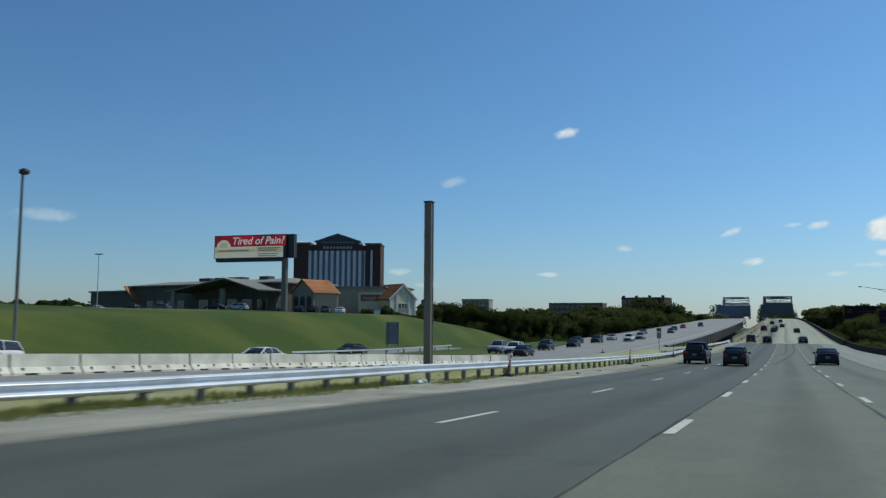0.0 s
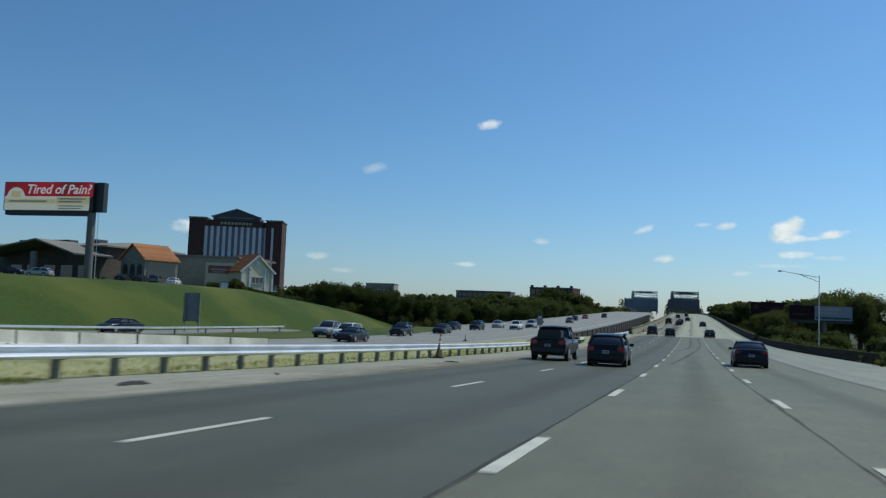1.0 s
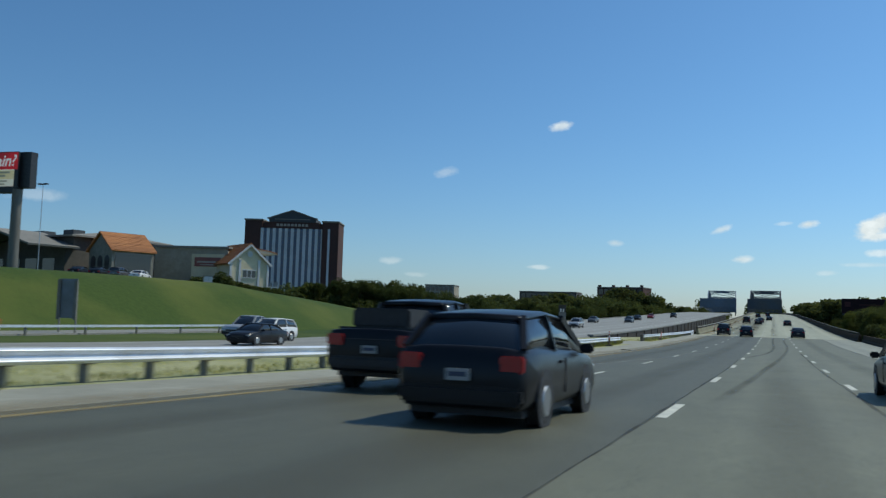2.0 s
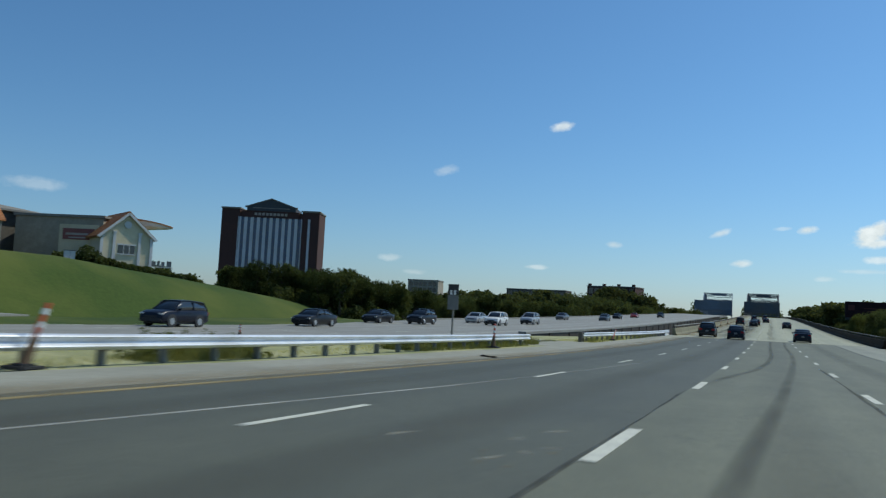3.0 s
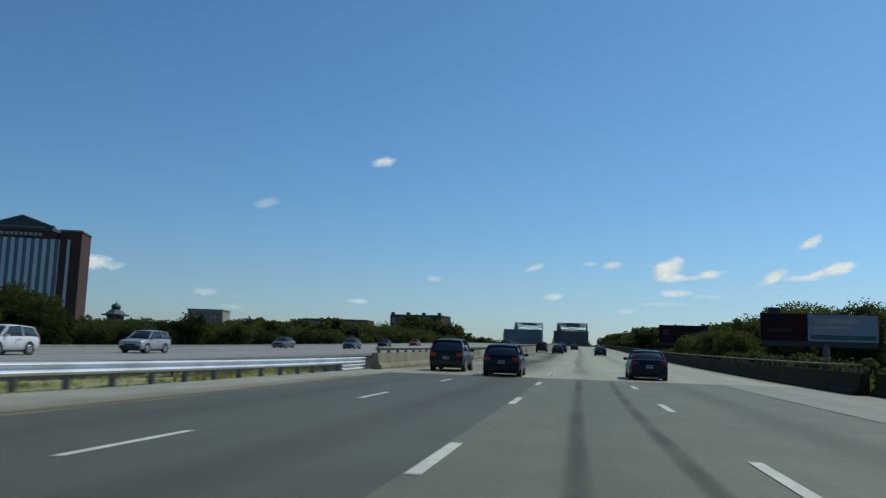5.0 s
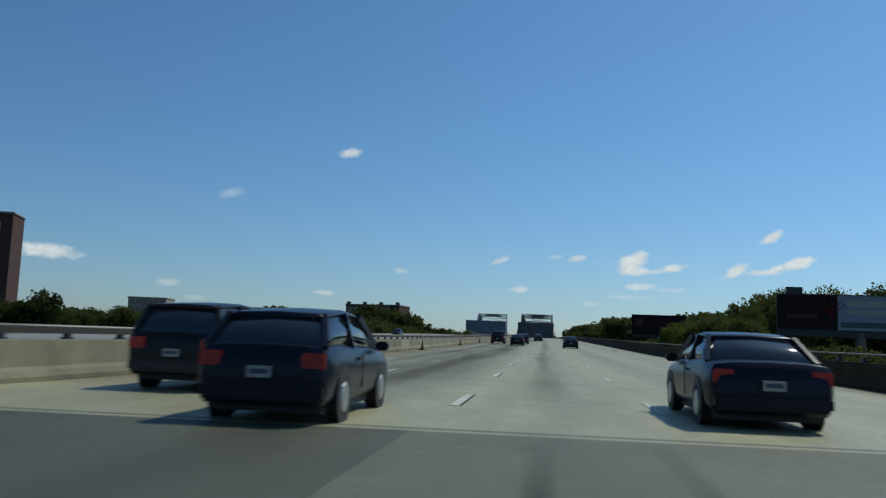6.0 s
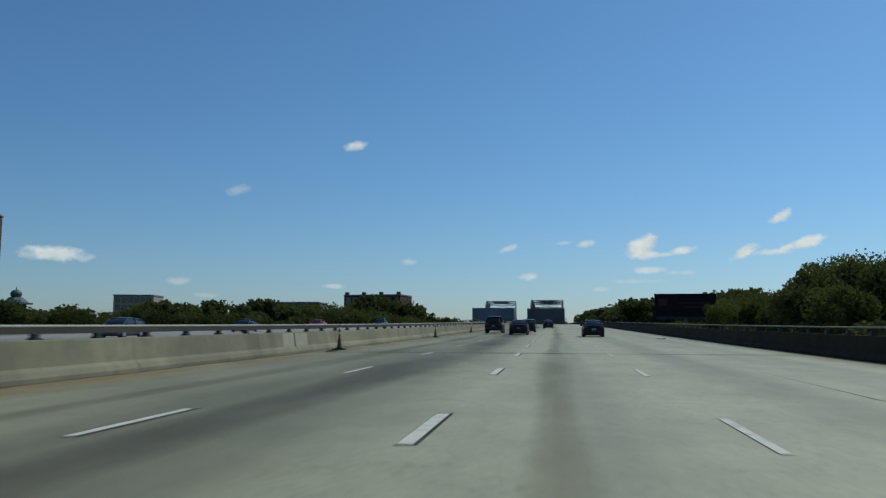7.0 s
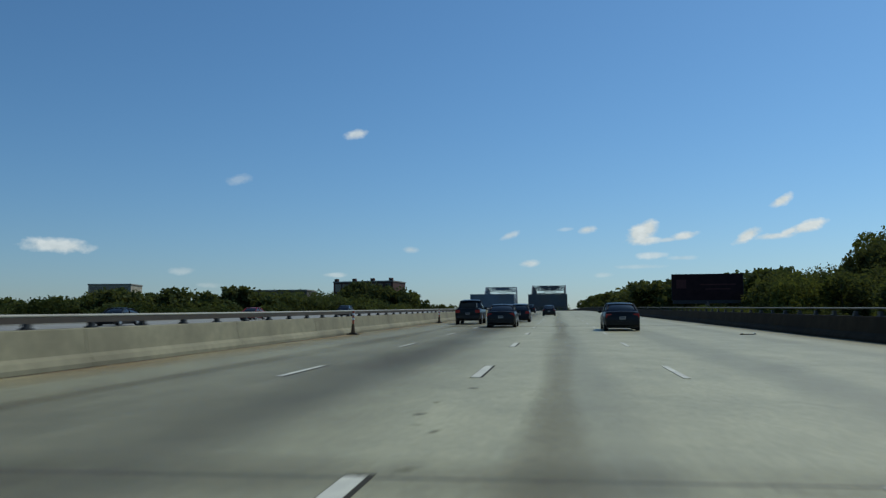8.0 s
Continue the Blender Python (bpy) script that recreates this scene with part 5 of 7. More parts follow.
# ---------------------------------------------------------------- hotel tower and far buildings
def hotel():
    g = -4.0
    root = thing("hotel_tower", pose(-394, 636, g, 0, 0, 18.9), "tall red-brick hotel tower with white window bands and gable", "hotel")
    W, D, H = 75.6, 24.0, 75.0
    part("left_wing", box_bm(0, 14, 0, D, 0, H, bevel=0.15), M["brick_red"], root, "plain red-brick wing")
    part("right_wing", box_bm(62.5, W, -1.5, D, 0, H - 0.8, bevel=0.15), M["brick_red"], root, "plain red-brick wing")
    part("core", box_bm(14, 62.5, 1.2, D - 1, 0, H - 1.5), M["brick_red"], root)
    for a, b, z in ((-0.6, 14.6, H), (61.9, W + 0.6, H - 0.8)):
        part("cornice", box_bm(a, b, -2.1 if a > 20 else -0.6, D + 0.6, z, z + 1.2, bevel=0.2), M["stone_grey"], root, "pale cornice")
    n = 10
    pitch = 48.5 / n
    for k in range(n + 1):
        x = 14 + k * pitch
        part("pier", box_bm(x - 1.2, x + 1.2, 0.0, 1.3, 2, H - 6), M["stucco_white"], root, "white vertical pier")
    part("pier", box_bm(67.0, 68.8, -1.75, -1.5, 2, H - 6), M["stucco_white"], root, "white vertical pier")
    pane = finish(box_bm(1.0, pitch - 1.0, 0.75, 0.95, 0.55, 3.2), "window_pane", M["hotel_glass"])
    sill = finish(box_bm(0.98, pitch - 0.98, 0.6, 1.2, -0.1, 0.5), "spandrel", M["slate_dark"])
    for k in range(n):
        for fl in range(20):
            for nm, me in (("window_pane", pane), ("spandrel", sill)):
                ob = new(nm, me)
                ob.parent = root
                ob.matrix_basis = pose(14 + k * pitch, 0, 3 + fl * 3.3)
    part("frieze", box_bm(17, 59.5, -0.4, D - 2, H - 6, H - 1.0, bevel=0.2), M["brick_red"], root, "brick frieze under the gable")
    bm = bmesh.new()
    tri = [(19.5, H - 1.0), (57, H - 1.0), (57, H + 1.9), (38.2, H + 8.3), (19.5, H + 1.9)]
    va = [bm.verts.new((x, -1.0, z)) for x, z in tri]
    vb = [bm.verts.new((x, D - 3, z)) for x, z in tri]
    bm.faces.new(va)
    bm.faces.new(vb[::-1])
    for i in range(5):
        bm.faces.new((va[i], va[(i + 1) % 5], vb[(i + 1) % 5], vb[i]))
    part("gable", bm, M["slate_dark"], root, "dark triangular gable")
    part("gable_recess", box_bm(24, 52.5, -1.15, -0.95, H + 0.9, H + 1.5), M["stone_grey"], root)
    for sgn_ in (-1, 1):
        part("gable_trim", beam(bmesh.new(), (38.2, -1.25, H + 8.5), (38.2 + sgn_ * 19.6, -1.25, H + 1.9), 0.6, 0.7), M["stone_grey"], root)
        part("gable_finial", box_bm(38.2 + sgn_ * 19.2 - 0.9, 38.2 + sgn_ * 19.2 + 0.9, -1.6, 0.4, H + 1.2, H + 2.6, bevel=0.1), M["stone_grey"], root)
    for k in range(9):
        part("sign_bar", box_bm(25.5 + k * 2.9, 27.5 + k * 2.9, -0.65, -0.42, H - 4.4, H - 2.4), M["poster_grey"], root)


hotel()


def block_building(name, x, y, turn, w, d, h, g, material, label, floors=6, bays=8, parapet_bits=0, category="office building"):
    root = thing(name, pose(x, y, g, 0, 0, turn), label, category)
    part("wall", box_bm(0, w, 0, d, 0, h), material, root)
    part("roof", box_bm(-0.3, w + 0.3, -0.3, d + 0.3, h, h + 0.7), M["roof_membrane"], root)
    for fl in range(floors):
        z = 1.0 + fl * (h - 1.5) / floors
        for b in range(bays):
            x0 = 0.8 + b * (w - 1.6) / bays
            part("window", box_bm(x0 + 0.3, x0 + (w - 1.6) / bays - 0.5, -0.06, 0.1, z + 0.8, z + (h - 1.5) / floors - 0.4), M["dark_glass"], root)
    for k in range(parapet_bits):
        q = 0.5 + k * (w - 3) / max(1, parapet_bits - 1)
        part("roof_turret", box_bm(q, q + 2.0, 0.2, 2.2, h + 0.7, h + 2.2), material, root)
    return root


block_building("office_building", -254.3, 678.4, 8.3, 23.2, 18, 27, -4.2, M["stone_warm"], "pale square office block behind the trees", 6, 6)
block_building("brick_building", -126.3, 714, -10, 36, 20, 28.5, -4.2, M["brick_red"], "brown brick building with stepped parapet behind the trees", 5, 8, 4)
block_building("office_building", -189.7, 720, 0, 46, 20, 24.5, -4.2, M["stone_dark"], "long dark flat-roofed block behind the trees", 5, 10)
block_building("office_building", -142, 738, 0, 14, 12, 20.5, -4.2, M["stone_dark"], "low dark flat-roofed block behind the trees", 4, 4)


def cupola_tower():
    root = thing("cupola_tower", pose(-244.3, 573.3, -2.4), "small dark tower with a green domed cupola above the trees", "tower")
    part("shaft", box_bm(-3.2, 3.2, -3.2, 3.2, 0, 16.0), M["stone_dark"], root)
    part("eave", box_bm(-5.2, 5.2, -5.2, 5.2, 16.0, 16.8, bevel=0.1), M["slate_dark"], root)
    bm = bmesh.new()
    bmesh.ops.create_cone(bm, cap_ends=True, segments=8, radius1=5.6, radius2=2.9, depth=2.4, matrix=pose(0, 0, 18.0, 0, 0, 22.5))
    part("lower_roof", bm, M["copper_green"], root, "eight-sided green copper roof")
    bm = bmesh.new()
    bmesh.ops.create_cone(bm, cap_ends=True, segments=8, radius1=2.1, radius2=2.1, depth=1.6, matrix=pose(0, 0, 20.0, 0, 0, 22.5))
    part("lantern", bm, M["slate_dark"], root)
    bm = bmesh.new()
    bmesh.ops.create_uvsphere(bm, u_segments=14, v_segments=8, radius=2.5, matrix=pose(0, 0, 20.7) @ Matrix.Diagonal((1, 1, 0.8, 1)))
    part("dome", bm, M["copper_green"], root, "green copper dome", smooth=True)
    bm = bmesh.new()
    rod(bm, (0, 0, 22.5), (0, 0, 24.3), 0.35, 0.05, 8)
    part("finial", bm, M["copper_green"], root)


cupola_tower()
LEV = 4.25


def gable_house(name, x, y, turn, w, d, eave, ridge, wall, label, front="window", porch=0, g=None):
    """Local x across the gable front, y back along the ridge; the front looks to -y."""
    root = thing(name, pose(x, y, LEV - 0.3 if g is None else g, 0, 0, turn), label, "building", "buildings on the levee")
    bm = bmesh.new()
    prof = [(-w / 2, -2.5), (w / 2, -2.5), (w / 2, eave), (0, ridge - 0.15), (-w / 2, eave)]
    va = [bm.verts.new((px, 0, pz)) for px, pz in prof]
    vb = [bm.verts.new((px, d, pz)) for px, pz in prof]
    bm.faces.new(va)
    bm.faces.new(vb[::-1])
    for i in range(5):
        bm.faces.new((va[i], va[(i + 1) % 5], vb[(i + 1) % 5], vb[i]))
    part("wall", bm, wall, root)
    slope = math.atan2(ridge - eave, w / 2)
    run = math.hypot(ridge - eave, w / 2) + 0.6
    for s in (-1, 1):
        roof = part("roof", box_bm(0, run, -0.4, d + 0.3, 0, 0.12), M["roof_tile"], root, "orange clay tile roof",
                    m=Matrix.Translation((0, 0, ridge)) @ Matrix.Diagonal((s, 1, 1, 1)) @ pose(0, 0, 0, 0, math.degrees(slope), 0))
        me = finish(box_bm(-0.16, 0.16, -0.4, d + 0.3, 0.10, 0.22), "tile_course", M["roof_tile"])
        for k in range(int(run / 0.45)):
            tc = new("tile_course", me)
            tc.parent = roof
            tc.matrix_basis = pose(0.25 + k * 0.45, 0, 0, 0, 6, 0)
    part("ridge_cap", box_bm(-0.18, 0.18, -0.42, d + 0.32, ridge + 0.02, ridge + 0.22, bevel=0.06), M["roof_tile"], root)
    if front == "window":
        win = part("window", box_bm(-1.15, 1.15, -0.05, 0.1, 2.5, 3.7), M["dark_glass"], root, "dark square window")
        part("frame", box_bm(-1.3, 1.3, -0.09, -0.04, 3.7, 3.9), M["stucco_white"], win)
        for fx in (-0.4, 0.4):
            part("frame", box_bm(fx - 0.05, fx + 0.05, -0.09, -0.05, 2.5, 3.7), M["stucco_white"], win)
        part("sill", box_bm(-1.35, 1.35, -0.16, -0.02, 2.35, 2.5), M["stucco_white"], win)
        for px in (-w / 2 + 0.15, -1.75, 1.75, w / 2 - 0.15):
            part("pilaster", box_bm(px - 0.2, px + 0.2, -0.14, 0.02, -2.4, eave + (0.5 if abs(px) < 2.5 else -0.1)), M["stucco_white"], root, "pale pilaster")
            part("capital", box_bm(px - 0.3, px + 0.3, -0.22, 0.0, eave + (0.35 if abs(px) < 2.5 else -0.35), eave + (0.6 if abs(px) < 2.5 else -0.1), bevel=0.04), M["stucco_white"], root)
        for sgn_ in (-1, 1):
            bm = bmesh.new()
            beam(bm, (0, -0.36, ridge - 0.1), (sgn_ * (w / 2 + 0.45), -0.36, eave - 0.36), 0.10, 0.34)
            part("rake_board", bm, M["stucco_white"], root, "white trim along the gable edge")
        bm = bmesh.new()
        rod(bm, (0, -0.12, ridge - 1.7), (0, 0.02, ridge - 1.7), 0.5, 0.5, 16)
        part("roundel", bm, M["stucco_white"], root)
    else:
        for px in (-w * 0.3, 0, w * 0.3):
            op = part("archway", box_bm(px - 0.85, px + 0.85, -0.05, 0.15, 0, 2.9), M["sign_black"], root, "dark arched opening")
            bm = bmesh.new()
            rod(bm, (px, -0.05, 2.9), (px, 0.15, 2.9), 0.85, 0.85, 18)
            part("arch_head", bm, M["sign_black"], op)
    if porch:
        # dark sheet laid on the side wall in place of the porch's shade
        part("porch_shade", box_bm(w / 2 - 0.05, w / 2 + 0.06, 0.5, d - 0.5, 0.2, eave - 0.5), M["dark_glass"], root, "dark sheet for the porch shade on the side")
    return root


gable_house("orange_roof_house", -103.2, 170.5, -22, 8.2, 7.2, 4.7, 7.5, M["stone_grey"], "grey stone house with orange tile roof and arches", "arch", 1)
gable_house("gable_house", -85.3, 186.7, 58, 7.2, 9.5, 5.0, 8.3, M["stucco_beige"], "beige stucco gable house with orange tile roof", "window", g=2.6)


def link_building():
    root = thing("link_building", pose(-103.5, 184, LEV - 0.3, 0, 0, 14), "low flat-roofed stone building with a red sign panel", "building", "buildings on the levee")
    part("wall", box_bm(0, 13.6, 0, 12, 0, 6.2), M["stone_warm"], root)
    part("roof", box_bm(-0.3, 13.9, -0.3, 12.3, 6.2, 6.6, bevel=0.05), M["roof_membrane"], root, "pale roof edge")
    part("shop_front", box_bm(7.0, 13.0, -0.12, 0.0, 0.2, 5.2), M["stucco_beige"], root, "beige front bay")
    sg = part("sign_panel", box_bm(7.6, 12.4, -0.22, -0.12, 3.0, 4.6), M["sign_dullred"], root, "dull red sign panel")
    part("writing_bar", box_bm(8.1, 11.5, -0.25, -0.22, 3.65, 3.95), M["poster_grey"], sg)
    part("writing_bar", box_bm(8.6, 12.0, -0.25, -0.22, 3.2, 3.38), M["poster_grey"], sg)


link_building()


def awning():
    root = thing("canopy", pose(-92.8, 195.6, 3.6, 0, 0, 40.5), "cream swept canopy with tile edge behind the gable house", "canopy")
    v, f = [], []
    n = 14
    for i in range(n + 1):
        t = i / n
        x = t * 6.3
        top = 7.35 - 0.75 * t * t
        low = top - 0.14 - 1.55 * (1 - t) ** 0.75
        w = 2.2 * (1 - t) ** 0.6 + 0.12
        v += [(x, -w, low + 0.35 * (top - low)), (x, -w * 0.8, low), (x, w * 0.8, low), (x, w, low + 0.35 * (top - low)), (x, w, top), (x, -w, top)]
    for i in range(n):
        for j in range(6):
            f.append((i * 6 + j, i * 6 + (j + 1) % 6, i * 6 + 6 + (j + 1) % 6, i * 6 + 6 + j))
    f += [tuple(range(5, -1, -1)), tuple(n * 6 + j for j in range(6))]
    mesh_part("cover", v, f, M["awning"], root, "cream curved cover")
    bm = bmesh.new()
    for i in range(n):
        (xa, _, _), (xb, _, _) = v[i * 6 + 5], v[i * 6 + 11]
        beam(bm, (xa, v[i * 6 + 5][1] - 0.06, v[i * 6 + 5][2]), (xb, v[i * 6 + 11][1] - 0.06, v[i * 6 + 11][2]), 0.16, 0.16)
    part("tile_edge", bm, M["roof_tile"], root, "orange tile edge")
    part("post", rod(bmesh.new(), (0.6, 0, -3), (0.6, 0, 6.2), 0.14), M["stucco_white"], root)


def ledge_sign():
    root = thing("ledge_sign", pose(-90.2, 196.0, 2.0, 0, 0, 40), "grey block lettering standing on a slim ledge", "sign")
    part("ledge", box_bm(0, 4.4, -0.12, 0.12, 1.80, 1.95), M["stucco_white"], root, "slim pale ledge")
    part("post", box_bm(0.2, 0.4, -0.08, 0.08, -2.5, 1.80), M["post_steel"], root)
    part("post", box_bm(4.0, 4.2, -0.08, 0.08, -2.5, 1.80), M["post_steel"], root)
    for k, (a, b) in enumerate(((0.3, 0.8), (1.0, 1.9), (2.1, 2.5), (2.7, 3.2), (3.5, 4.2))):
        part("writing_bar", box_bm(a, b, -0.06, 0.06, 1.95, 2.85 - 0.12 * (k % 2)), M["sign_back"], root)


def utility_box():
    root = thing("utility_box", pose(-88.9, 180.0, float(ground_height(-88.9, 180.0)), 0, 0, 50), "pale grey utility cabinet beside the gable house", "cabinet")
    part("body", box_bm(-0.7, 0.7, -0.45, 0.45, -0.3, 1.35, bevel=0.04), M["stucco_white"], root)
    part("lid", box_bm(-0.76, 0.76, -0.51, 0.51, 1.35, 1.45, bevel=0.03), M["sign_grey"], root)
    part("door_seam", box_bm(-0.012, 0.012, -0.458, -0.449, 0.05, 1.25), M["trim_black"], root)


ledge_sign()
utility_box()
awning()


def long_building():
    root = thing("long_building", pose(-172, 184, LEV - 0.3, 0, 0, -11), "long dark stone building with pale low-pitched roofs", "building", "buildings on the levee")
    part("wing_wall", box_bm(-9, 10, 0, 16, 0, 5.8), M["stone_dark"], root)
    part("wing_roof", box_bm(-9.5, 9.9, -0.5, 16.5, 5.8, 6.2, bevel=0.05), M["roof_membrane"], root)
    part("wall", box_bm(10, 64, -1, 18, 0, 7.0), M["stone_dark"], root)

    def pitched(x0, x1, y0, y1, e, r, mat_, name, xr0=None, xr1=None):
        bm = bmesh.new()
        ym = (y0 + y1) / 2
        xr0 = x0 if xr0 is None else xr0
        xr1 = x1 if xr1 is None else xr1
        c = [(x0, y0, e), (x1, y0, e), (x1, y1, e), (x0, y1, e), (xr0, ym, r), (xr1, ym, r)]
        lo = [bm.verts.new((a, b, z - 0.3)) for a, b, z in c[:4]]
        up = [bm.verts.new(p) for p in c]
        bm.faces.new(lo[::-1])
        for i in range(4):
            bm.faces.new((lo[i], lo[(i + 1) % 4], up[(i + 1) % 4], up[i]))
        bm.faces.new((up[0], up[1], up[5], up[4]))
        bm.faces.new((up[2], up[3], up[4], up[5]))
        bm.faces.new((up[1], up[2], up[5]))
        bm.faces.new((up[3], up[0], up[4]))
        part(name, bm, mat_, root, "pale membrane roof")
    pitched(9, 65, -2, 19, 7.2, 8.6, M["roof_membrane"], "roof", 14, 60)
    bm = bmesh.new()
    prof = [(35.5, 0), (64, 0), (64, 4.9), (54.5, 7.4), (35.5, 4.9)]
    va = [bm.verts.new((x, -2.4, z)) for x, z in prof]
    vb = [bm.verts.new((x, -0.9, z)) for x, z in prof]
    bm.faces.new(va)
    bm.faces.new(vb[::-1])
    for i in range(5):
        bm.faces.new((va[i], va[(i + 1) % 5], vb[(i + 1) % 5], vb[i]))
    part("porch", bm, M["stone_dark"], root, "gabled entrance front")
    bm = bmesh.new()
    beam(bm, (34.5, -5.2, 4.95), (54.5, -5.2, 7.75), 9.2, 0.3)
    beam(bm, (54.5, -5.2, 7.75), (65.3, -5.2, 4.95), 9.2, 0.3)
    part("porch_roof", bm, M["roof_membrane"], root, "pale sloping porch roof")
    for x in (36.1, 53.0):
        part("column", box_bm(x, x + 1.3, -9.5, -8.9, 0, 5.4), M["stone_grey"], root, "pale stone column")
    for k in range(5):
        part("window", box_bm(38.0 + k * 5.0, 41.3 + k * 5.0, -2.48, -2.3, 0.5, 3.2), M["dark_glass"], root)
    for k in range(4):
        part("window", box_bm(16.5 + k * 4, 19.0 + k * 4, -1.08, -0.9, 0.8, 3.2), M["dark_glass"], root)
    bm = bmesh.new()
    vs = [bm.verts.new(p) for p in ((9.8, -3.4, 6.9), (14.2, -3.4, 3.3), (14.2, -0.6, 3.3), (9.8, -0.6, 6.9))]
    f = bm.faces.new(vs)
    g2 = bmesh.ops.extrude_face_region(bm, geom=[f])
    bmesh.ops.translate(bm, vec=(0, 0, 0.3), verts=[q for q in g2["geom"] if isinstance(q, bmesh.types.BMVert)])
    part("tile_canopy", bm, M["roof_tile"], root, "small orange tile canopy")
    for x, y, w in ((27, 7, 4.2), (33, 7, 3.2), (38, 7, 5), (49, 7, 3.0)):
        part("roof_unit", box_bm(x, x + w, y, y + 2.5, 8.2, 9.25, bevel=0.05), M["slate_dark"], root, "dark rooftop air unit")


long_building()


# ---------------------------------------------------------------- vehicles
def loft(stations):
    """Half sections [(x, z), ...] at each y, mirrored and skinned."""
    bm = bmesh.new()
    rows = []
    for y, half in stations:
        ring = [(x, z) for x, z in half] + [(-x, z) for x, z in reversed(half) if x > 1e-6]
        rows.append([bm.verts.new((x, y, z)) for x, z in ring])
    n = len(rows[0])
    for a, b in zip(rows[:-1], rows[1:]):
        for j in range(n):
            k = (j + 1) % n
            bm.faces.new((a[j], a[k], b[k], b[j]))
    bm.faces.new(rows[0])
    bm.faces.new(rows[-1][::-1])
    return bm


CARS = {
    # length, width, (y, shoulder height) stations, cabin: (y, roof or deck height) stations from the tail to the nose, wheel radius
    "sedan": dict(L=4.85, W=1.84, belt=[(-2.42, 0.80), (-2.3, 0.98), (-1.5, 1.02), (0.7, 0.98), (1.9, 0.86), (2.35, 0.70), (2.42, 0.60)],
                  cab=[(-1.75, 1.02), (-1.0, 1.40), (-0.2, 1.46), (0.45, 1.43), (1.25, 1.0)], r=0.33, zb=0.24),
    "hatch": dict(L=4.5, W=1.82, belt=[(-2.25, 0.78), (-2.15, 1.02), (-1.5, 1.05), (0.8, 1.0), (1.75, 0.92), (2.2, 0.76), (2.25, 0.62)],
                  cab=[(-2.1, 1.05), (-1.65, 1.46), (-0.4, 1.55), (0.45, 1.51), (1.35, 1.02)], r=0.34, zb=0.25),
    "suv": dict(L=4.75, W=1.90, belt=[(-2.37, 0.85), (-2.3, 1.10), (-1.5, 1.12), (0.8, 1.08), (1.9, 1.02), (2.3, 0.86), (2.37, 0.68)],
                cab=[(-2.25, 1.12), (-1.95, 1.66), (-0.6, 1.74), (0.35, 1.70), (1.15, 1.10)], r=0.37, zb=0.30),
    "pickup": dict(L=5.5, W=1.98, belt=[(-2.75, 0.95), (-2.7, 1.18), (-1.0, 1.18), (1.0, 1.16), (2.2, 1.12), (2.68, 0.98), (2.75, 0.75)],
                   cab=[(-0.95, 1.18), (-0.75, 1.80), (0.0, 1.87), (0.55, 1.84), (1.3, 1.18)], r=0.40, zb=0.38),
}


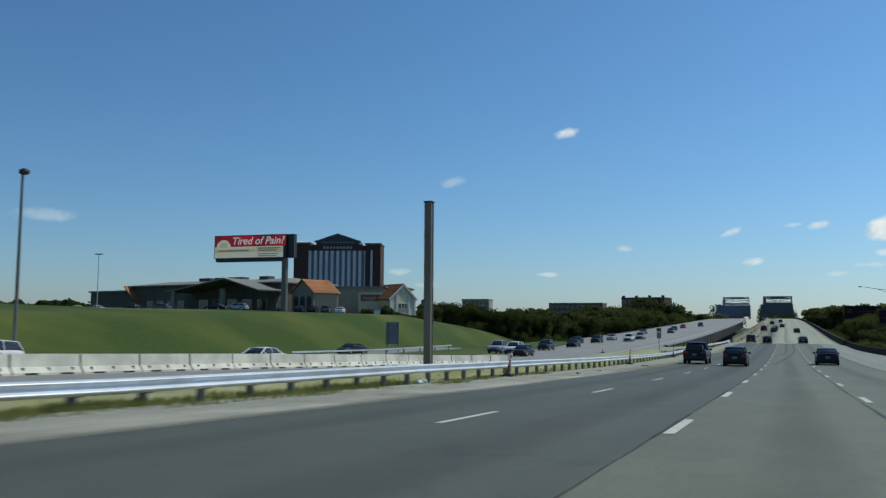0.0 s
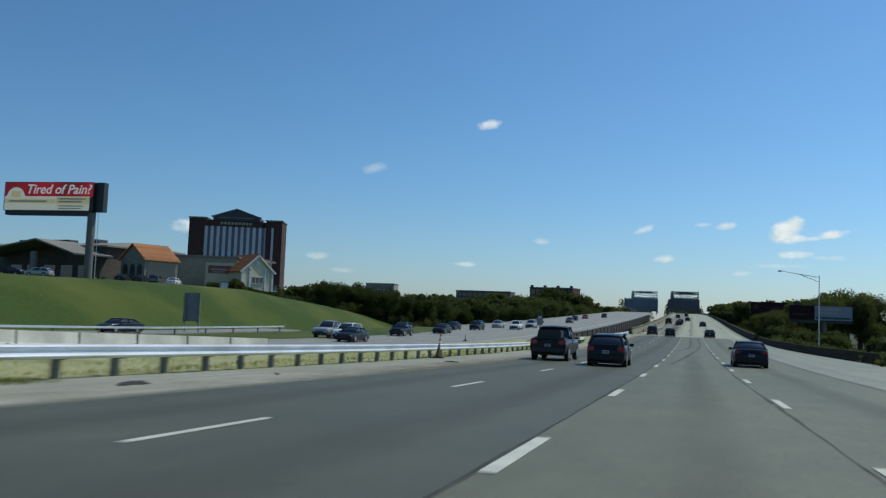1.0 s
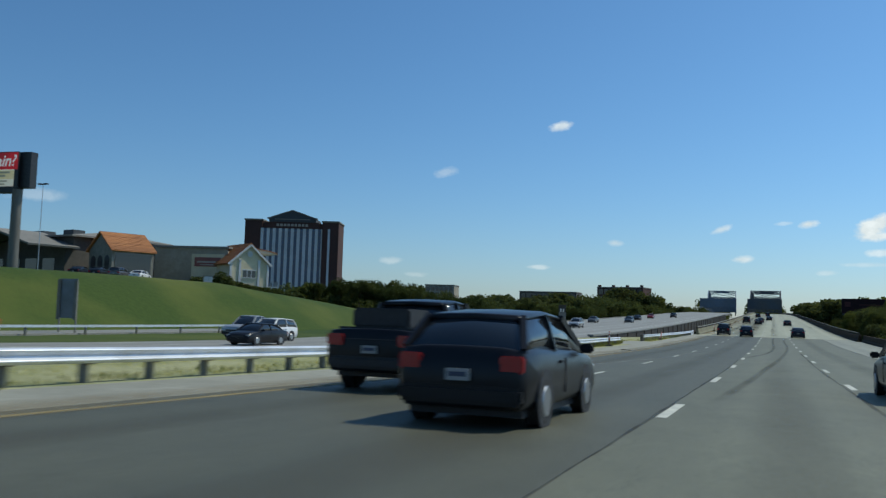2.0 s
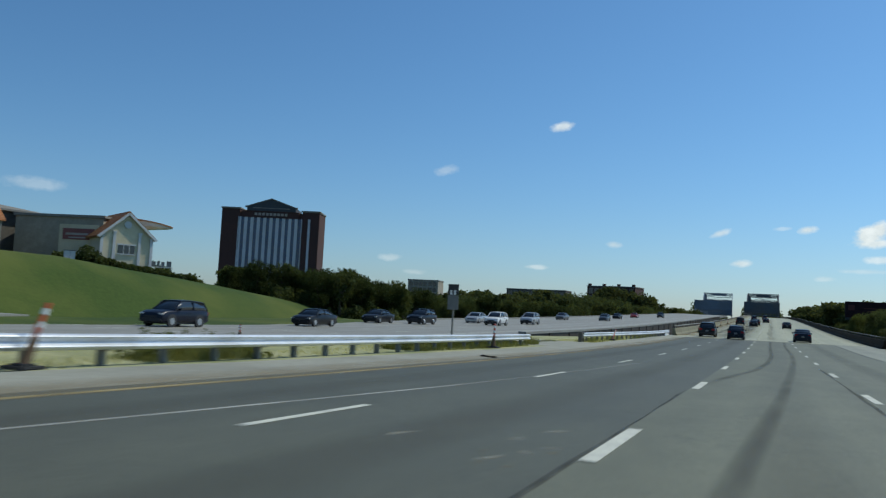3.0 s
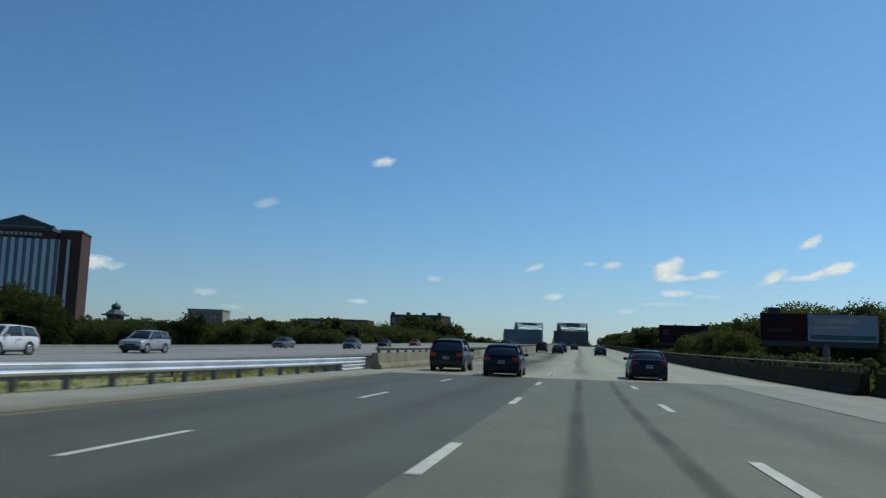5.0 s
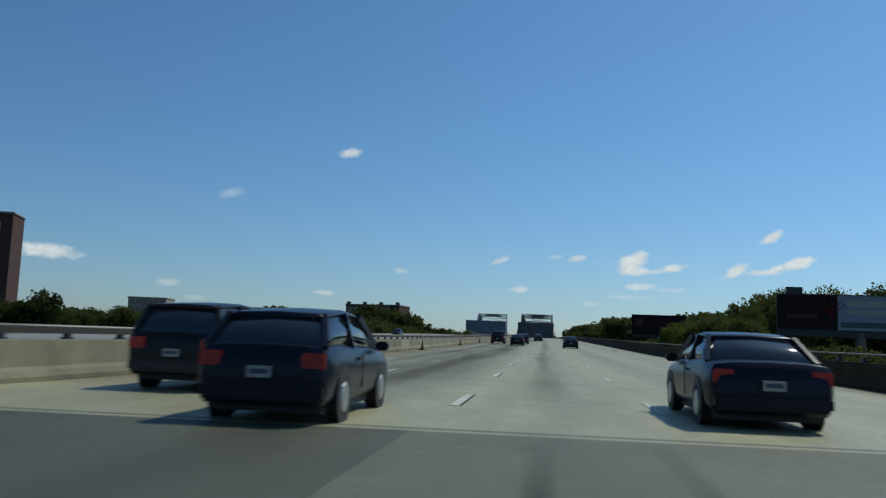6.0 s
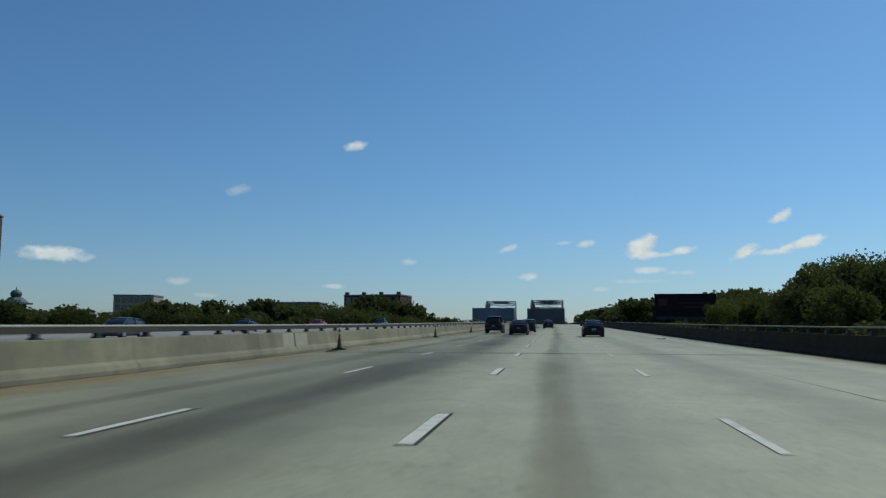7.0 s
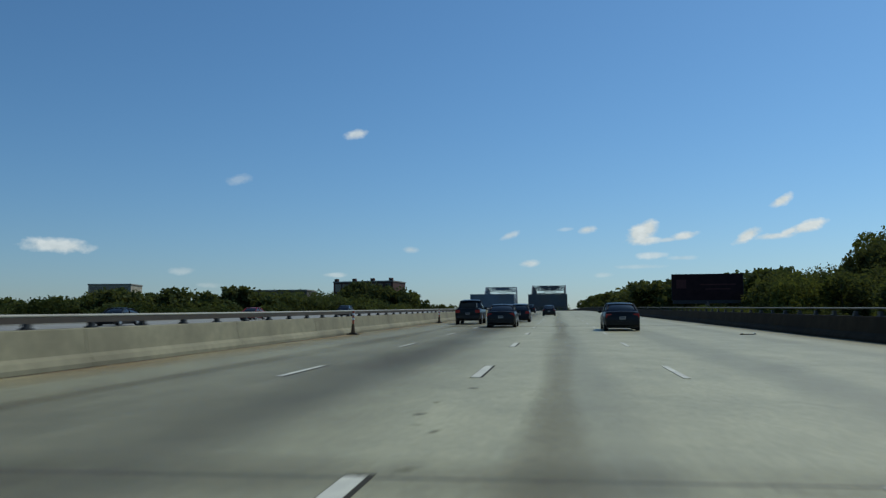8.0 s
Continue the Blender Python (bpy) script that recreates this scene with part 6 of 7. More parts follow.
def vehicle(style, paint, x, y, turn, label, opp=False, ground=None, group="traffic"):
    c = CARS[style]
    W, hw, zb, L_ = c["W"], c["W"] / 2, c["zb"], c["L"]
    m = on_road(x, y, turn, 0.0, opp) if ground is None else pose(x, y, ground, 0, 0, turn)
    root = thing({"sedan": "sedan_car", "hatch": "hatchback_car", "suv": "suv_car", "pickup": "pickup_truck"}[style], m, label, "truck" if style == "pickup" else "car", group)
    pm = M["paint_" + paint]
    st = []
    for i, (q, s) in enumerate(c["belt"]):
        e = 0.88 if i in (0, len(c["belt"]) - 1) else (0.96 if i in (1, len(c["belt"]) - 2) else 1.0)
        z0 = zb + (0.14 if i in (0, len(c["belt"]) - 1) else 0.0)
        st.append((q, [(0, z0), (hw * 0.90 * e, z0), (hw * 0.98 * e, z0 + 0.12), (hw * e, z0 + 0.5 * (s - z0)), (hw * 0.985 * e, s - 0.10), (hw * 0.92 * e, s - 0.01), (hw * 0.6 * e, s + 0.025), (0, s + 0.035)]))
    body = part("body", loft(st), pm, root, smooth=True)
    bv = body.modifiers.new("edges", "BEVEL")
    bv.width, bv.segments, bv.angle_limit = 0.03, 2, radians(40)
    cs = []
    top_max = max(z for _, z in c["cab"])
    belt_y, belt_z = [b[0] for b in c["belt"]], [b[1] for b in c["belt"]]
    for q, z in c["cab"]:
        base = float(np.interp(q, belt_y, belt_z)) - 0.03
        t = max(0.0, min(1.0, (z - base) / (top_max - 1.05)))
        wb, wt = hw * 0.90, hw * (0.90 - 0.20 * t)
        cs.append((q, [(0, base - 0.05), (wb, base - 0.05), (wb * 0.5 + wt * 0.5 + 0.03, base * 0.5 + z * 0.5), (wt, max(base, z - 0.07)), (wt * 0.85, max(base, z - 0.012)), (0, max(base + 0.01, z + 0.01))]))
    part("window_glass", loft(cs), M["car_glass"], root, "dark tinted window glass", smooth=True)
    cab = c["cab"]
    roof = []
    for q, z in [(cab[1][0] - 0.06, cab[1][1] - 0.02), cab[1], cab[2], cab[3], (cab[3][0] + 0.05, cab[3][1] - 0.02)]:
        wt = hw * 0.715
        roof.append((q, [(0, z - 0.04), (wt, z - 0.055), (wt + 0.012, z - 0.03), (wt * 0.9, z + 0.012), (0, z + 0.03)]))
    part("roof", loft(roof), pm, root, smooth=True)
    for s in (-1, 1):
        for (qa, za), (qb, zb2) in ((cab[0], cab[1]), (cab[4], cab[3])):
            part("pillar", beam(bmesh.new(), (s * hw * 0.89, qa, za - 0.05), (s * hw * 0.725, qb, zb2 - 0.03), 0.075, 0.11), pm, root)
        bm = bmesh.new()
        beam(bm, (s * hw * 0.905, (cab[1][0] + cab[3][0]) / 2, float(np.interp(0, belt_y, belt_z)) - 0.03), (s * hw * 0.735, (cab[1][0] + cab[3][0]) / 2, cab[2][1] - 0.05), 0.05, 0.10)
        part("pillar", bm, pm, root)
        bm = box_bm(s * hw * 0.96, s * (hw + 0.17), cab[4][0] - 0.42, cab[4][0] - 0.27, float(np.interp(cab[4][0], belt_y, belt_z)), float(np.interp(cab[4][0], belt_y, belt_z)) + 0.15, bevel=0.03)
        part("mirror", bm, pm, root)
        ry = c["belt"][1][0] - 0.08
        sz = c["belt"][1][1]
        part("tail_light", box_bm(s * hw * 0.58, s * hw * 0.93, ry - 0.03, ry + 0.22, sz - 0.30, sz - 0.08, bevel=0.025), M["tail_red"], root, "red tail light")
        fy = c["belt"][-2][0]
        fz = c["belt"][-2][1]
        part("headlight", box_bm(s * hw * 0.56, s * hw * 0.94, fy - 0.20, fy + 0.03, fz - 0.13, fz + 0.01, bevel=0.025), M["lamp_clear"], root, "clear headlight")
        part("door_handle", box_bm(s * hw * 0.985, s * (hw + 0.025), -0.55, -0.35, c["belt"][3][1] - 0.17, c["belt"][3][1] - 0.13), M["trim_black"], root)
        part("door_seam", box_bm(s * (hw - 0.01), s * (hw + 0.004), -0.16, -0.145, zb + 0.15, c["belt"][3][1] - 0.1), M["trim_black"], root)
    part("bumper", box_bm(-hw * 0.92, hw * 0.92, -L_ / 2 - 0.06, -L_ / 2 + 0.25, zb + 0.06, zb + 0.30, bevel=0.05), M["trim_black"] if style in ("suv", "pickup") else pm, root, "rear bumper")
    part("bumper", box_bm(-hw * 0.90, hw * 0.90, L_ / 2 - 0.25, L_ / 2 + 0.05, zb + 0.02, zb + 0.26, bevel=0.05), M["trim_black"] if style in ("suv", "pickup") else pm, root, "front bumper")
    part("grille", box_bm(-hw * 0.5, hw * 0.5, L_ / 2 - 0.12, L_ / 2 + 0.012, zb + 0.27, zb + 0.40, bevel=0.01), M["trim_black"], root)
    pl = part("number_plate", box_bm(-0.16, 0.16, -L_ / 2 - 0.075, -L_ / 2 - 0.03, zb + 0.36, zb + 0.51), M["plate"], root)
    part("plate_bar", box_bm(-0.12, 0.12, -L_ / 2 - 0.080, -L_ / 2 - 0.074, zb + 0.41, zb + 0.47), M["plate_bar"], pl)
    part("underbody", box_bm(-hw * 0.84, hw * 0.84, -L_ / 2 + 0.3, L_ / 2 - 0.3, zb - 0.10, zb + 0.05), M["trim_black"], root)
    if style == "pickup":
        bm = bmesh.new()
        box(bm, -hw * 0.80, hw * 0.80, -2.55, -1.1, 1.19, 1.24)
        box(bm, -0.62, 0.62, -2.35, -1.25, 1.24, 1.62, bevel=0.04)
        part("cargo_load", bm, M["trim_black"], root, "dark load in the truck bed")
        part("tailgate_seam", box_bm(-hw * 0.8, hw * 0.8, -2.762, -2.75, 1.0, 1.02), M["trim_black"], root)
    r = c["r"]
    ax = L_ * 0.295
    for sx in (-1, 1):
        for sy in (-1, 1):
            bm = bmesh.new()
            bmesh.ops.create_cone(bm, cap_ends=True, segments=20, radius1=r, radius2=r, depth=0.24, matrix=pose(0, 0, 0, 0, 90, 0))
            bmesh.ops.bevel(bm, geom=[e for e in bm.edges if len(e.link_faces) == 2 and any(len(f.verts) > 4 for f in e.link_faces)], offset=0.04, segments=2, affect="EDGES")
            wh = part("wheel", bm, M["rubber"], root, "black tyre", smooth=False, m=pose(sx * (hw - 0.115), sy * ax + 0.02, r))
            bm = bmesh.new()
            bmesh.ops.create_cone(bm, cap_ends=True, segments=16, radius1=r * 0.64, radius2=r * 0.58, depth=0.02, matrix=pose(sx * 0.125, 0, 0, 0, sx * 90, 0))
            part("rim", bm, M["rim"], wh, "metal wheel rim")
            bm = bmesh.new()
            bmesh.ops.create_cone(bm, cap_ends=True, segments=20, radius1=r + 0.07, radius2=r + 0.07, depth=0.03, matrix=pose(sx * (hw - 0.012), sy * ax + 0.02, r + 0.02, 0, 90, 0))
            part("wheel_arch", bm, M["trim_black"], root)
    return root


# traffic on our own carriageway
vehicle("pickup", "black", -7.4, 78.0, 0, "black pickup truck with a dark load in its bed")
vehicle("hatch", "charcoal", -3.95, 73.0, 0, "dark grey hatchback in the second lane")
vehicle("sedan", "black", 3.1, 83.0, 0, "black sedan in the fast-moving traffic ahead")
vehicle("suv", "charcoal", -7.3, 199.0, 0, "dark grey sport utility vehicle by the bridge start")
vehicle("hatch", "navy", -3.9, 194.0, 0, "dark blue hatchback by the bridge start")
vehicle("sedan", "navy", 3.1, 196.5, 0, "dark blue sedan by the bridge start")
vehicle("pickup", "black", -7.1, 309.0, 0, "black pickup truck on the bridge deck")
vehicle("sedan", "charcoal", -3.9, 298.0, 0, "dark grey sedan on the bridge deck")
vehicle("hatch", "navy", -3.6, 316.5, 0, "dark blue hatchback on the bridge deck")
vehicle("sedan", "black", 2.95, 289.5, 0, "black sedan on the bridge deck beside the shaded parapet")
vehicle("sedan", "charcoal", -1.6, 366.0, 0, "dark sedan far up the bridge approach")
vehicle("suv", "black", -5.9, 425.0, 0, "black sport utility vehicle near the truss")
vehicle("suv", "charcoal", -2.4, 480.0, 0, "dark sport utility vehicle near the truss")
# oncoming traffic
for style, paint, x, y, lab in (
        ("suv", "white", -46.0, 38.4, "white sport utility vehicle behind the concrete barriers"), ("sedan", "white", -37.5, 55.8, "white sedan passing behind the concrete barriers"),
        ("sedan", "charcoal", -54.6, 103.0, "dark sedan on the slip road"),
        ("suv", "white", -36.0, 116.9, "white sport utility vehicle driving towards the camera"), ("sedan", "charcoal", -32.6, 109.9, "dark sedan driving towards the camera"),
        ("pickup", "silver", -38.8, 118.4, "silver pickup truck driving towards the camera"), ("suv", "navy", -36.6, 136.6, "dark blue sport utility vehicle in the oncoming lanes"),
        ("sedan", "black", -36.2, 154.3, "black sedan in the oncoming lanes"), ("sedan", "charcoal", -40.5, 176.0, "dark grey sedan in the oncoming lanes"),
        ("suv", "black", -37.4, 181.0, "black sport utility vehicle among the oncoming cars"), ("suv", "white", -33.2, 196.0, "white sport utility vehicle in the oncoming lanes"),
        ("sedan", "silver", -38.6, 204.0, "silver sedan in the oncoming lanes"),
        ("suv", "silver", -33.3, 213.0, "silver sport utility vehicle in the oncoming lanes"),
        ("sedan", "grey", -40.3, 264.0, "grey sedan in the oncoming lanes"), ("hatch", "bluegrey", -33.5, 274.6, "blue-grey hatchback in the oncoming lanes"),
        ("sedan", "black", -36.5, 309.0, "black sedan in the oncoming lanes"),
        ("suv", "black", -33.0, 372.0, "black sport utility vehicle in the oncoming lanes"), ("sedan", "red", -37.0, 342.0, "red sedan in the oncoming lanes")):
    vehicle(style, paint, x, y, 180 if x > -47 else 172, lab, opp=True, group="oncoming traffic")
# parked cars on the levee
for k, (style, paint, x, y, turn) in enumerate((("sedan", "white", -158, 158, 60), ("sedan", "silver", -151, 157, 70), ("suv", "charcoal", -139, 155, 80), ("hatch", "grey", -128, 152, 95),
                                                ("sedan", "charcoal", -112, 150, 90), ("hatch", "silver", -106.5, 150, 100), ("sedan", "black", -98, 161, 20), ("hatch", "charcoal", -95.6, 162.5, 20),
                                                ("suv", "grey", -93.2, 164, 20), ("sedan", "white", -90.6, 165.5, 20))):
    vehicle(style, paint, x, y, turn, "%s %s parked on the levee in front of the low buildings" % (paint, {"suv": "wagon", "hatch": "hatchback"}.get(style, style)),
            ground=float(ground_height(x, y)), group="parked cars")


# ---------------------------------------------------------------- trees
def leaf_cloud(rng, lobes, n, size, flat=0.75):
    """n small folded leaf sprays spread over the shells of the lobes (centre, radii)."""
    c = np.array([l[0] for l in lobes])
    r = np.array([l[1] for l in lobes])
    pick = rng.choice(len(lobes), n, p=(r.prod(1) ** 0.67) / (r.prod(1) ** 0.67).sum())
    d = rng.normal(size=(n, 3))
    d /= np.linalg.norm(d, axis=1, keepdims=True)
    rad = rng.uniform(0.25, 1.0, n) ** 0.45 * rng.uniform(0.84, 1.10, n)
    p = c[pick] + d * r[pick] * rad[:, None]
    a = rng.normal(size=(n, 3))
    a[:, 2] *= flat
    a /= np.linalg.norm(a, axis=1, keepdims=True)
    b = np.cross(a, rng.normal(size=(n, 3)))
    b /= np.linalg.norm(b, axis=1, keepdims=True)
    nn = np.cross(a, b)
    s = size * rng.uniform(0.55, 1.35, n)[:, None]
    v = np.stack([p - a * s, p - b * s * 0.7 + nn * s * 0.2, p + a * s * 0.85, p + b * s * 0.7 + nn * s * 0.2], 1).reshape(-1, 3)
    i = np.arange(n) * 4
    f = np.concatenate([np.stack([i, i + 1, i + 2], 1), np.stack([i, i + 2, i + 3], 1)])
    return v, f


def tree_model(seed, h, r, n, size, leaf, name="tree", low=0.25):
    """Trunk, limbs and crown as meshes, standing at the origin."""
    rng = np.random.RandomState(seed)
    root = thing(name, pose(0, 0, -200), "leafy green broadleaf tree in summer foliage", "tree")
    bm = bmesh.new()
    rod(bm, (0, 0, -0.4), (0.1 * r * 0.3, 0, h * 0.55), 0.035 * h, 0.018 * h, 9)
    lobes = [((0, 0, h * 0.62), (r * 0.72, r * 0.72, h * 0.33))]
    for k in range(rng.randint(6, 9)):
        a = rng.uniform(0, 2 * math.pi)
        q = rng.uniform(0.35, 0.75) * r
        z = h * rng.uniform(low + 0.15, 0.86)
        rr = r * rng.uniform(0.28, 0.5) * (1.1 - 0.35 * z / h)
        lobes.append(((q * math.cos(a), q * math.sin(a), z), (rr, rr, rr * rng.uniform(0.7, 1.05))))
        rod(bm, (0, 0, h * rng.uniform(0.25, 0.5)), (q * 0.8 * math.cos(a), q * 0.8 * math.sin(a), z), 0.012 * h, 0.005 * h, 6)
    part("trunk", bm, M["bark"], root, "grey-brown forked trunk")
    v, f = leaf_cloud(rng, lobes, n, size)
    v[:, 2] = np.maximum(v[:, 2], h * low * 0.5)
    mesh_part("crown", v.tolist(), f.tolist(), leaf, root)
    return root


def plant(models, spots, group, label):
    """spots: x, y, height of the crown's top, spread."""
    rng = random.Random(len(spots) * 7 + 3)
    for x, y, top, wide in spots:
        g = float(ground_height(x, y)) - 0.2
        s = max(0.3, (top - g) / 12.0)
        w = min(s, 1.25 if top < 11 else 1.6) * wide
        ob = copy_thing(models[rng.randrange(len(models))], pose(x, y, g, 0, 0, rng.uniform(0, 360)))
        ob.scale = (w, w, s)
        tagged(ob, label, group=group)


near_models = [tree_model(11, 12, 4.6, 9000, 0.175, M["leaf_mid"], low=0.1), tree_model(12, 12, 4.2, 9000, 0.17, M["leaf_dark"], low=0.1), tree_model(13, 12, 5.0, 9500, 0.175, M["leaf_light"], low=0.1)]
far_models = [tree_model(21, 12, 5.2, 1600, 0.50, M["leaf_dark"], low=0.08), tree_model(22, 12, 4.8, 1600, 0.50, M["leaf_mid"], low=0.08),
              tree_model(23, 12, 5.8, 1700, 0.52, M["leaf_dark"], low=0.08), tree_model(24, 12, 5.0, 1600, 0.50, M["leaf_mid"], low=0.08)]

mid_models = [tree_model(31, 12, 5.0, 5600, 0.24, M["leaf_grove"], low=0.08), tree_model(32, 12, 5.4, 5600, 0.24, M["leaf_dark"], low=0.08), tree_model(33, 12, 4.6, 5400, 0.24, M["leaf_grove"], low=0.08)]

rng0 = random.Random(5)
spots = []
# edge of the grove along the oncoming carriageway, from the levee's nose onwards
for k in range(50):
    y = 214 + 215 * k / 49 + 4 * rng0.random()
    x = -60 - 15 * rng0.random() + shift_opp(y)
    dip = math.exp(-((y - 258) / 22) ** 2)
    spots.append((x, y, 4.9 - 2.6 * dip - 1.1 * (y > 290) + 1.8 * (rng0.random() - 0.5), 0.9 + 0.3 * rng0.random()))
plant(mid_models, spots, "grove beyond the oncoming carriageway", "dark leafy tree in the dense roadside grove")
spots = []
# deeper in
for k in range(62):
    y = 215 + 300 * rng0.random()
    x = -82 - 110 * rng0.random()
    far = math.hypot(x, y - 136)
    bearing = math.degrees(math.atan2(-x, y - 136))
    lim = -1.3 + far * math.tan(radians(3.5 if bearing > 36 else 1.75))
    spots.append((x, y, min(lim, 11) * (0.7 + 0.25 * rng0.random()), 1.0 + 0.3 * rng0.random()))


def woods(name, spots, label):
    """Crowns too far off to pick apart, as one mesh."""
    rng = np.random.RandomState(len(spots))
    vs, fs, off = [], [], 0
    for x, y, top, wide in spots:
        g = float(ground_height(x, y)) - 0.2
        h = max(3.0, top - g)
        r = 4.2 * wide * min(h / 12, 1.4)
        lobes = [((x, y, g + h * 0.55), (r * 0.8, r * 0.8, h * 0.42))]
        for k in range(5):
            a = rng.uniform(0, 2 * math.pi)
            q = r * rng.uniform(0.4, 0.85)
            lobes.append(((x + q * math.cos(a), y + q * math.sin(a), g + h * rng.uniform(0.3, 0.82)), (r * 0.42, r * 0.42, r * 0.36)))
        v, f = leaf_cloud(rng, lobes, 1200, 0.55)
        v[:, 2] = np.minimum(np.maximum(v[:, 2], g), top + 0.4)
        vs.append(v)
        fs.append(f + off)
        off += len(v)
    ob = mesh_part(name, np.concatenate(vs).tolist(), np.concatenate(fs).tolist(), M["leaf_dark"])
    tagged(ob, label, "woods", kind="stuff")


far_line = []
for k in range(44):
    a_ = radians(43.2 + 0.32 * k)
    d_ = 300 + 40 * rng0.random()
    far_line.append((-d_ * math.sin(a_), d_ * math.cos(a_), 7.4 + 1.8 * rng0.random(), 1.3))
woods("levee_woods", far_line, "low dark woods beyond the buildings on the levee")
woods("deep_grove", spots, "dense dark green grove behind the oncoming carriageway")
spots = []
# the low hill in front of the brick building
for k in range(36):
    y = 560 + 130 * rng0.random()
    t = rng0.random()
    x = -60 - 62 * t
    spots.append((x, y, 9.0 + 10 * min(1.0, t * 1.5) * (0.75 + 0.25 * rng0.random()) - 0.02 * (690 - y), 1.2))
for k in range(40):
    y = 430 + 250 * rng0.random()
    x = -125 - 150 * rng0.random()
    spots.append((x, y, 5.5 + 0.016 * (y - 400) + 3.5 * rng0.random(), 1.2))
woods("hill_woods", spots, "dark green woods on the rise below the far buildings")
spots = []


def clump(cx, cy, half, top, n, depth=8.0, slope=0.0):
    """A rounded stand of trees; slope lowers its tops towards +x."""
    for k in range(n):
        u = -1 + 2 * (k + 0.5) / n + 0.12 * (rng0.random() - 0.5)
        arch = math.sqrt(max(0.05, 1 - 0.75 * u * u))
        spots.append((cx + half * u, cy + depth * (rng0.random() - 0.5), (top - 1.2 * rng0.random()) * (0.45 + 0.55 * arch) - slope * max(0.0, u), 0.85 + 0.25 * rng0.random()))


clump(-113.6, 538, 11, 15.3, 6)
clump(-106, 474, 9, 12.2, 6)
clump(-103, 430, 8, 9.6, 5)
clump(-129, 472, 10, 12.0, 6)
clump(-179, 501, 6, 11.3, 4)
clump(-150, 520, 12, 9.5, 5)
clump(-205, 530, 14, 10.0, 6)
clump(-165, 560, 24, 14.2, 9)
clump(-60, 698, 12, 13.0, 6, 6.0, 7.0)
clump(-58, 748, 14, 13.0, 6)
clump(-103, 694, 15, 25.5, 8, 6.0)
clump(-80, 688, 12, 22.0, 6, 6.0, 9.0)
plant(far_models, spots, "woods below the far buildings", "dark green tree on the rise below the far buildings")
spots = []
clump(-86, 221, 8, 7.4, 6, 14.0)
clump(-71, 223, 6, 6.7, 6, 8.0)
clump(-92, 270, 12, 8.2, 6)
clump(-116, 302, 12, 11.5, 6)
clump(-131, 327, 10, 12.2, 5)
plant(mid_models, spots, "grove beyond the oncoming carriageway", "tall dark leafy tree in the grove below the hotel")


def below_board(x, y, top):
    """Trees before the dark billboard stay below its lower edge, as seen from the bridge approach."""
    for cy, cz, b0, b1 in ((242.0, -0.2, 6.3, 12.6), (197.0, -1.0, 5.2, 10.3), (212.0, -0.7, 5.6, 11.0)):
        b = math.degrees(math.atan2(x, y - cy))
        if b0 < b < b1 and y < 445:
            top = min(top, cz + math.hypot(x, y - cy) * math.tan(radians(1.25)))
    return top


spots = []
for k in range(76):
    y = 250 + 640 * k / 75 + 6 * rng0.random()
    x = 24 + 34 * rng0.random() ** 1.5 + shift(y)
    top = zr(y) + (5.0 if y < 445 else 8.2) + 0.07 * (x - 20) + 2.4 * (rng0.random() - 0.5)
    spots.append((x, y, below_board(x, y, top), 1.05 + 0.3 * rng0.random()))
plant(far_models, [q for q in spots if q[1] > 420], "woods beside the bridge", "dark green tree in the woods beside the parapet")
plant(near_models, [q for q in spots if 292 < q[1] <= 420], "woods beside the bridge", "dark green tree in the woods beside the parapet")
spots = [(48.0, 372, 14.6, 1.0), (52.5, 380, 16.4, 1.0), (44.0, 368, 12.4, 0.9), (57.0, 386, 16.8, 1.1), (40.6, 367, 10.2, 0.7), (62.0, 380, 15.5, 1.0),
         (35.0, 306, 9.6, 0.9), (41.0, 312, 11.0, 1.0), (47.5, 306, 11.4, 1.0), (30.5, 318, 9.0, 0.9), (38.0, 325, 11.2, 0.9), (54.0, 314, 12.0, 1.1),
         (24.0, 338, 5.8, 0.9), (27.5, 345, 6.4, 0.9), (31.0, 352, 7.3, 0.9), (21.5, 326, 5.0, 0.9), (35.0, 360, 8.2, 0.9), (19.5, 316, 4.6, 0.8), (29.0, 360, 7.4, 0.9)]
for k in range(32):
    y = 168 + 230 * k / 31 + 5 * rng0.random()
    x = 18.5 + 9 * rng0.random()
    if abs(y - 279) < 5 and x > 22:
        x = 20
    top = below_board(x, y, zr(y) + 5.2 + 1.8 * (rng0.random() - 0.5))
    if y < 279:
        top = zr(y) + 1.3 + 0.9 * rng0.random()
    spots.append((x, y, top, 0.9 + 0.2 * rng0.random()))
plant(near_models, [q for q in spots if q[1] > 279], "trees behind the dark parapet", "bright green tree close behind the barrier")
plant(far_models, [q for q in spots if q[1] <= 279], "saplings behind the low barrier", "low green sapling behind the roadside barrier")

for m_ in near_models + mid_models + far_models:
    for o in (*m_.children_recursive, m_):
        bpy.data.objects.remove(o)


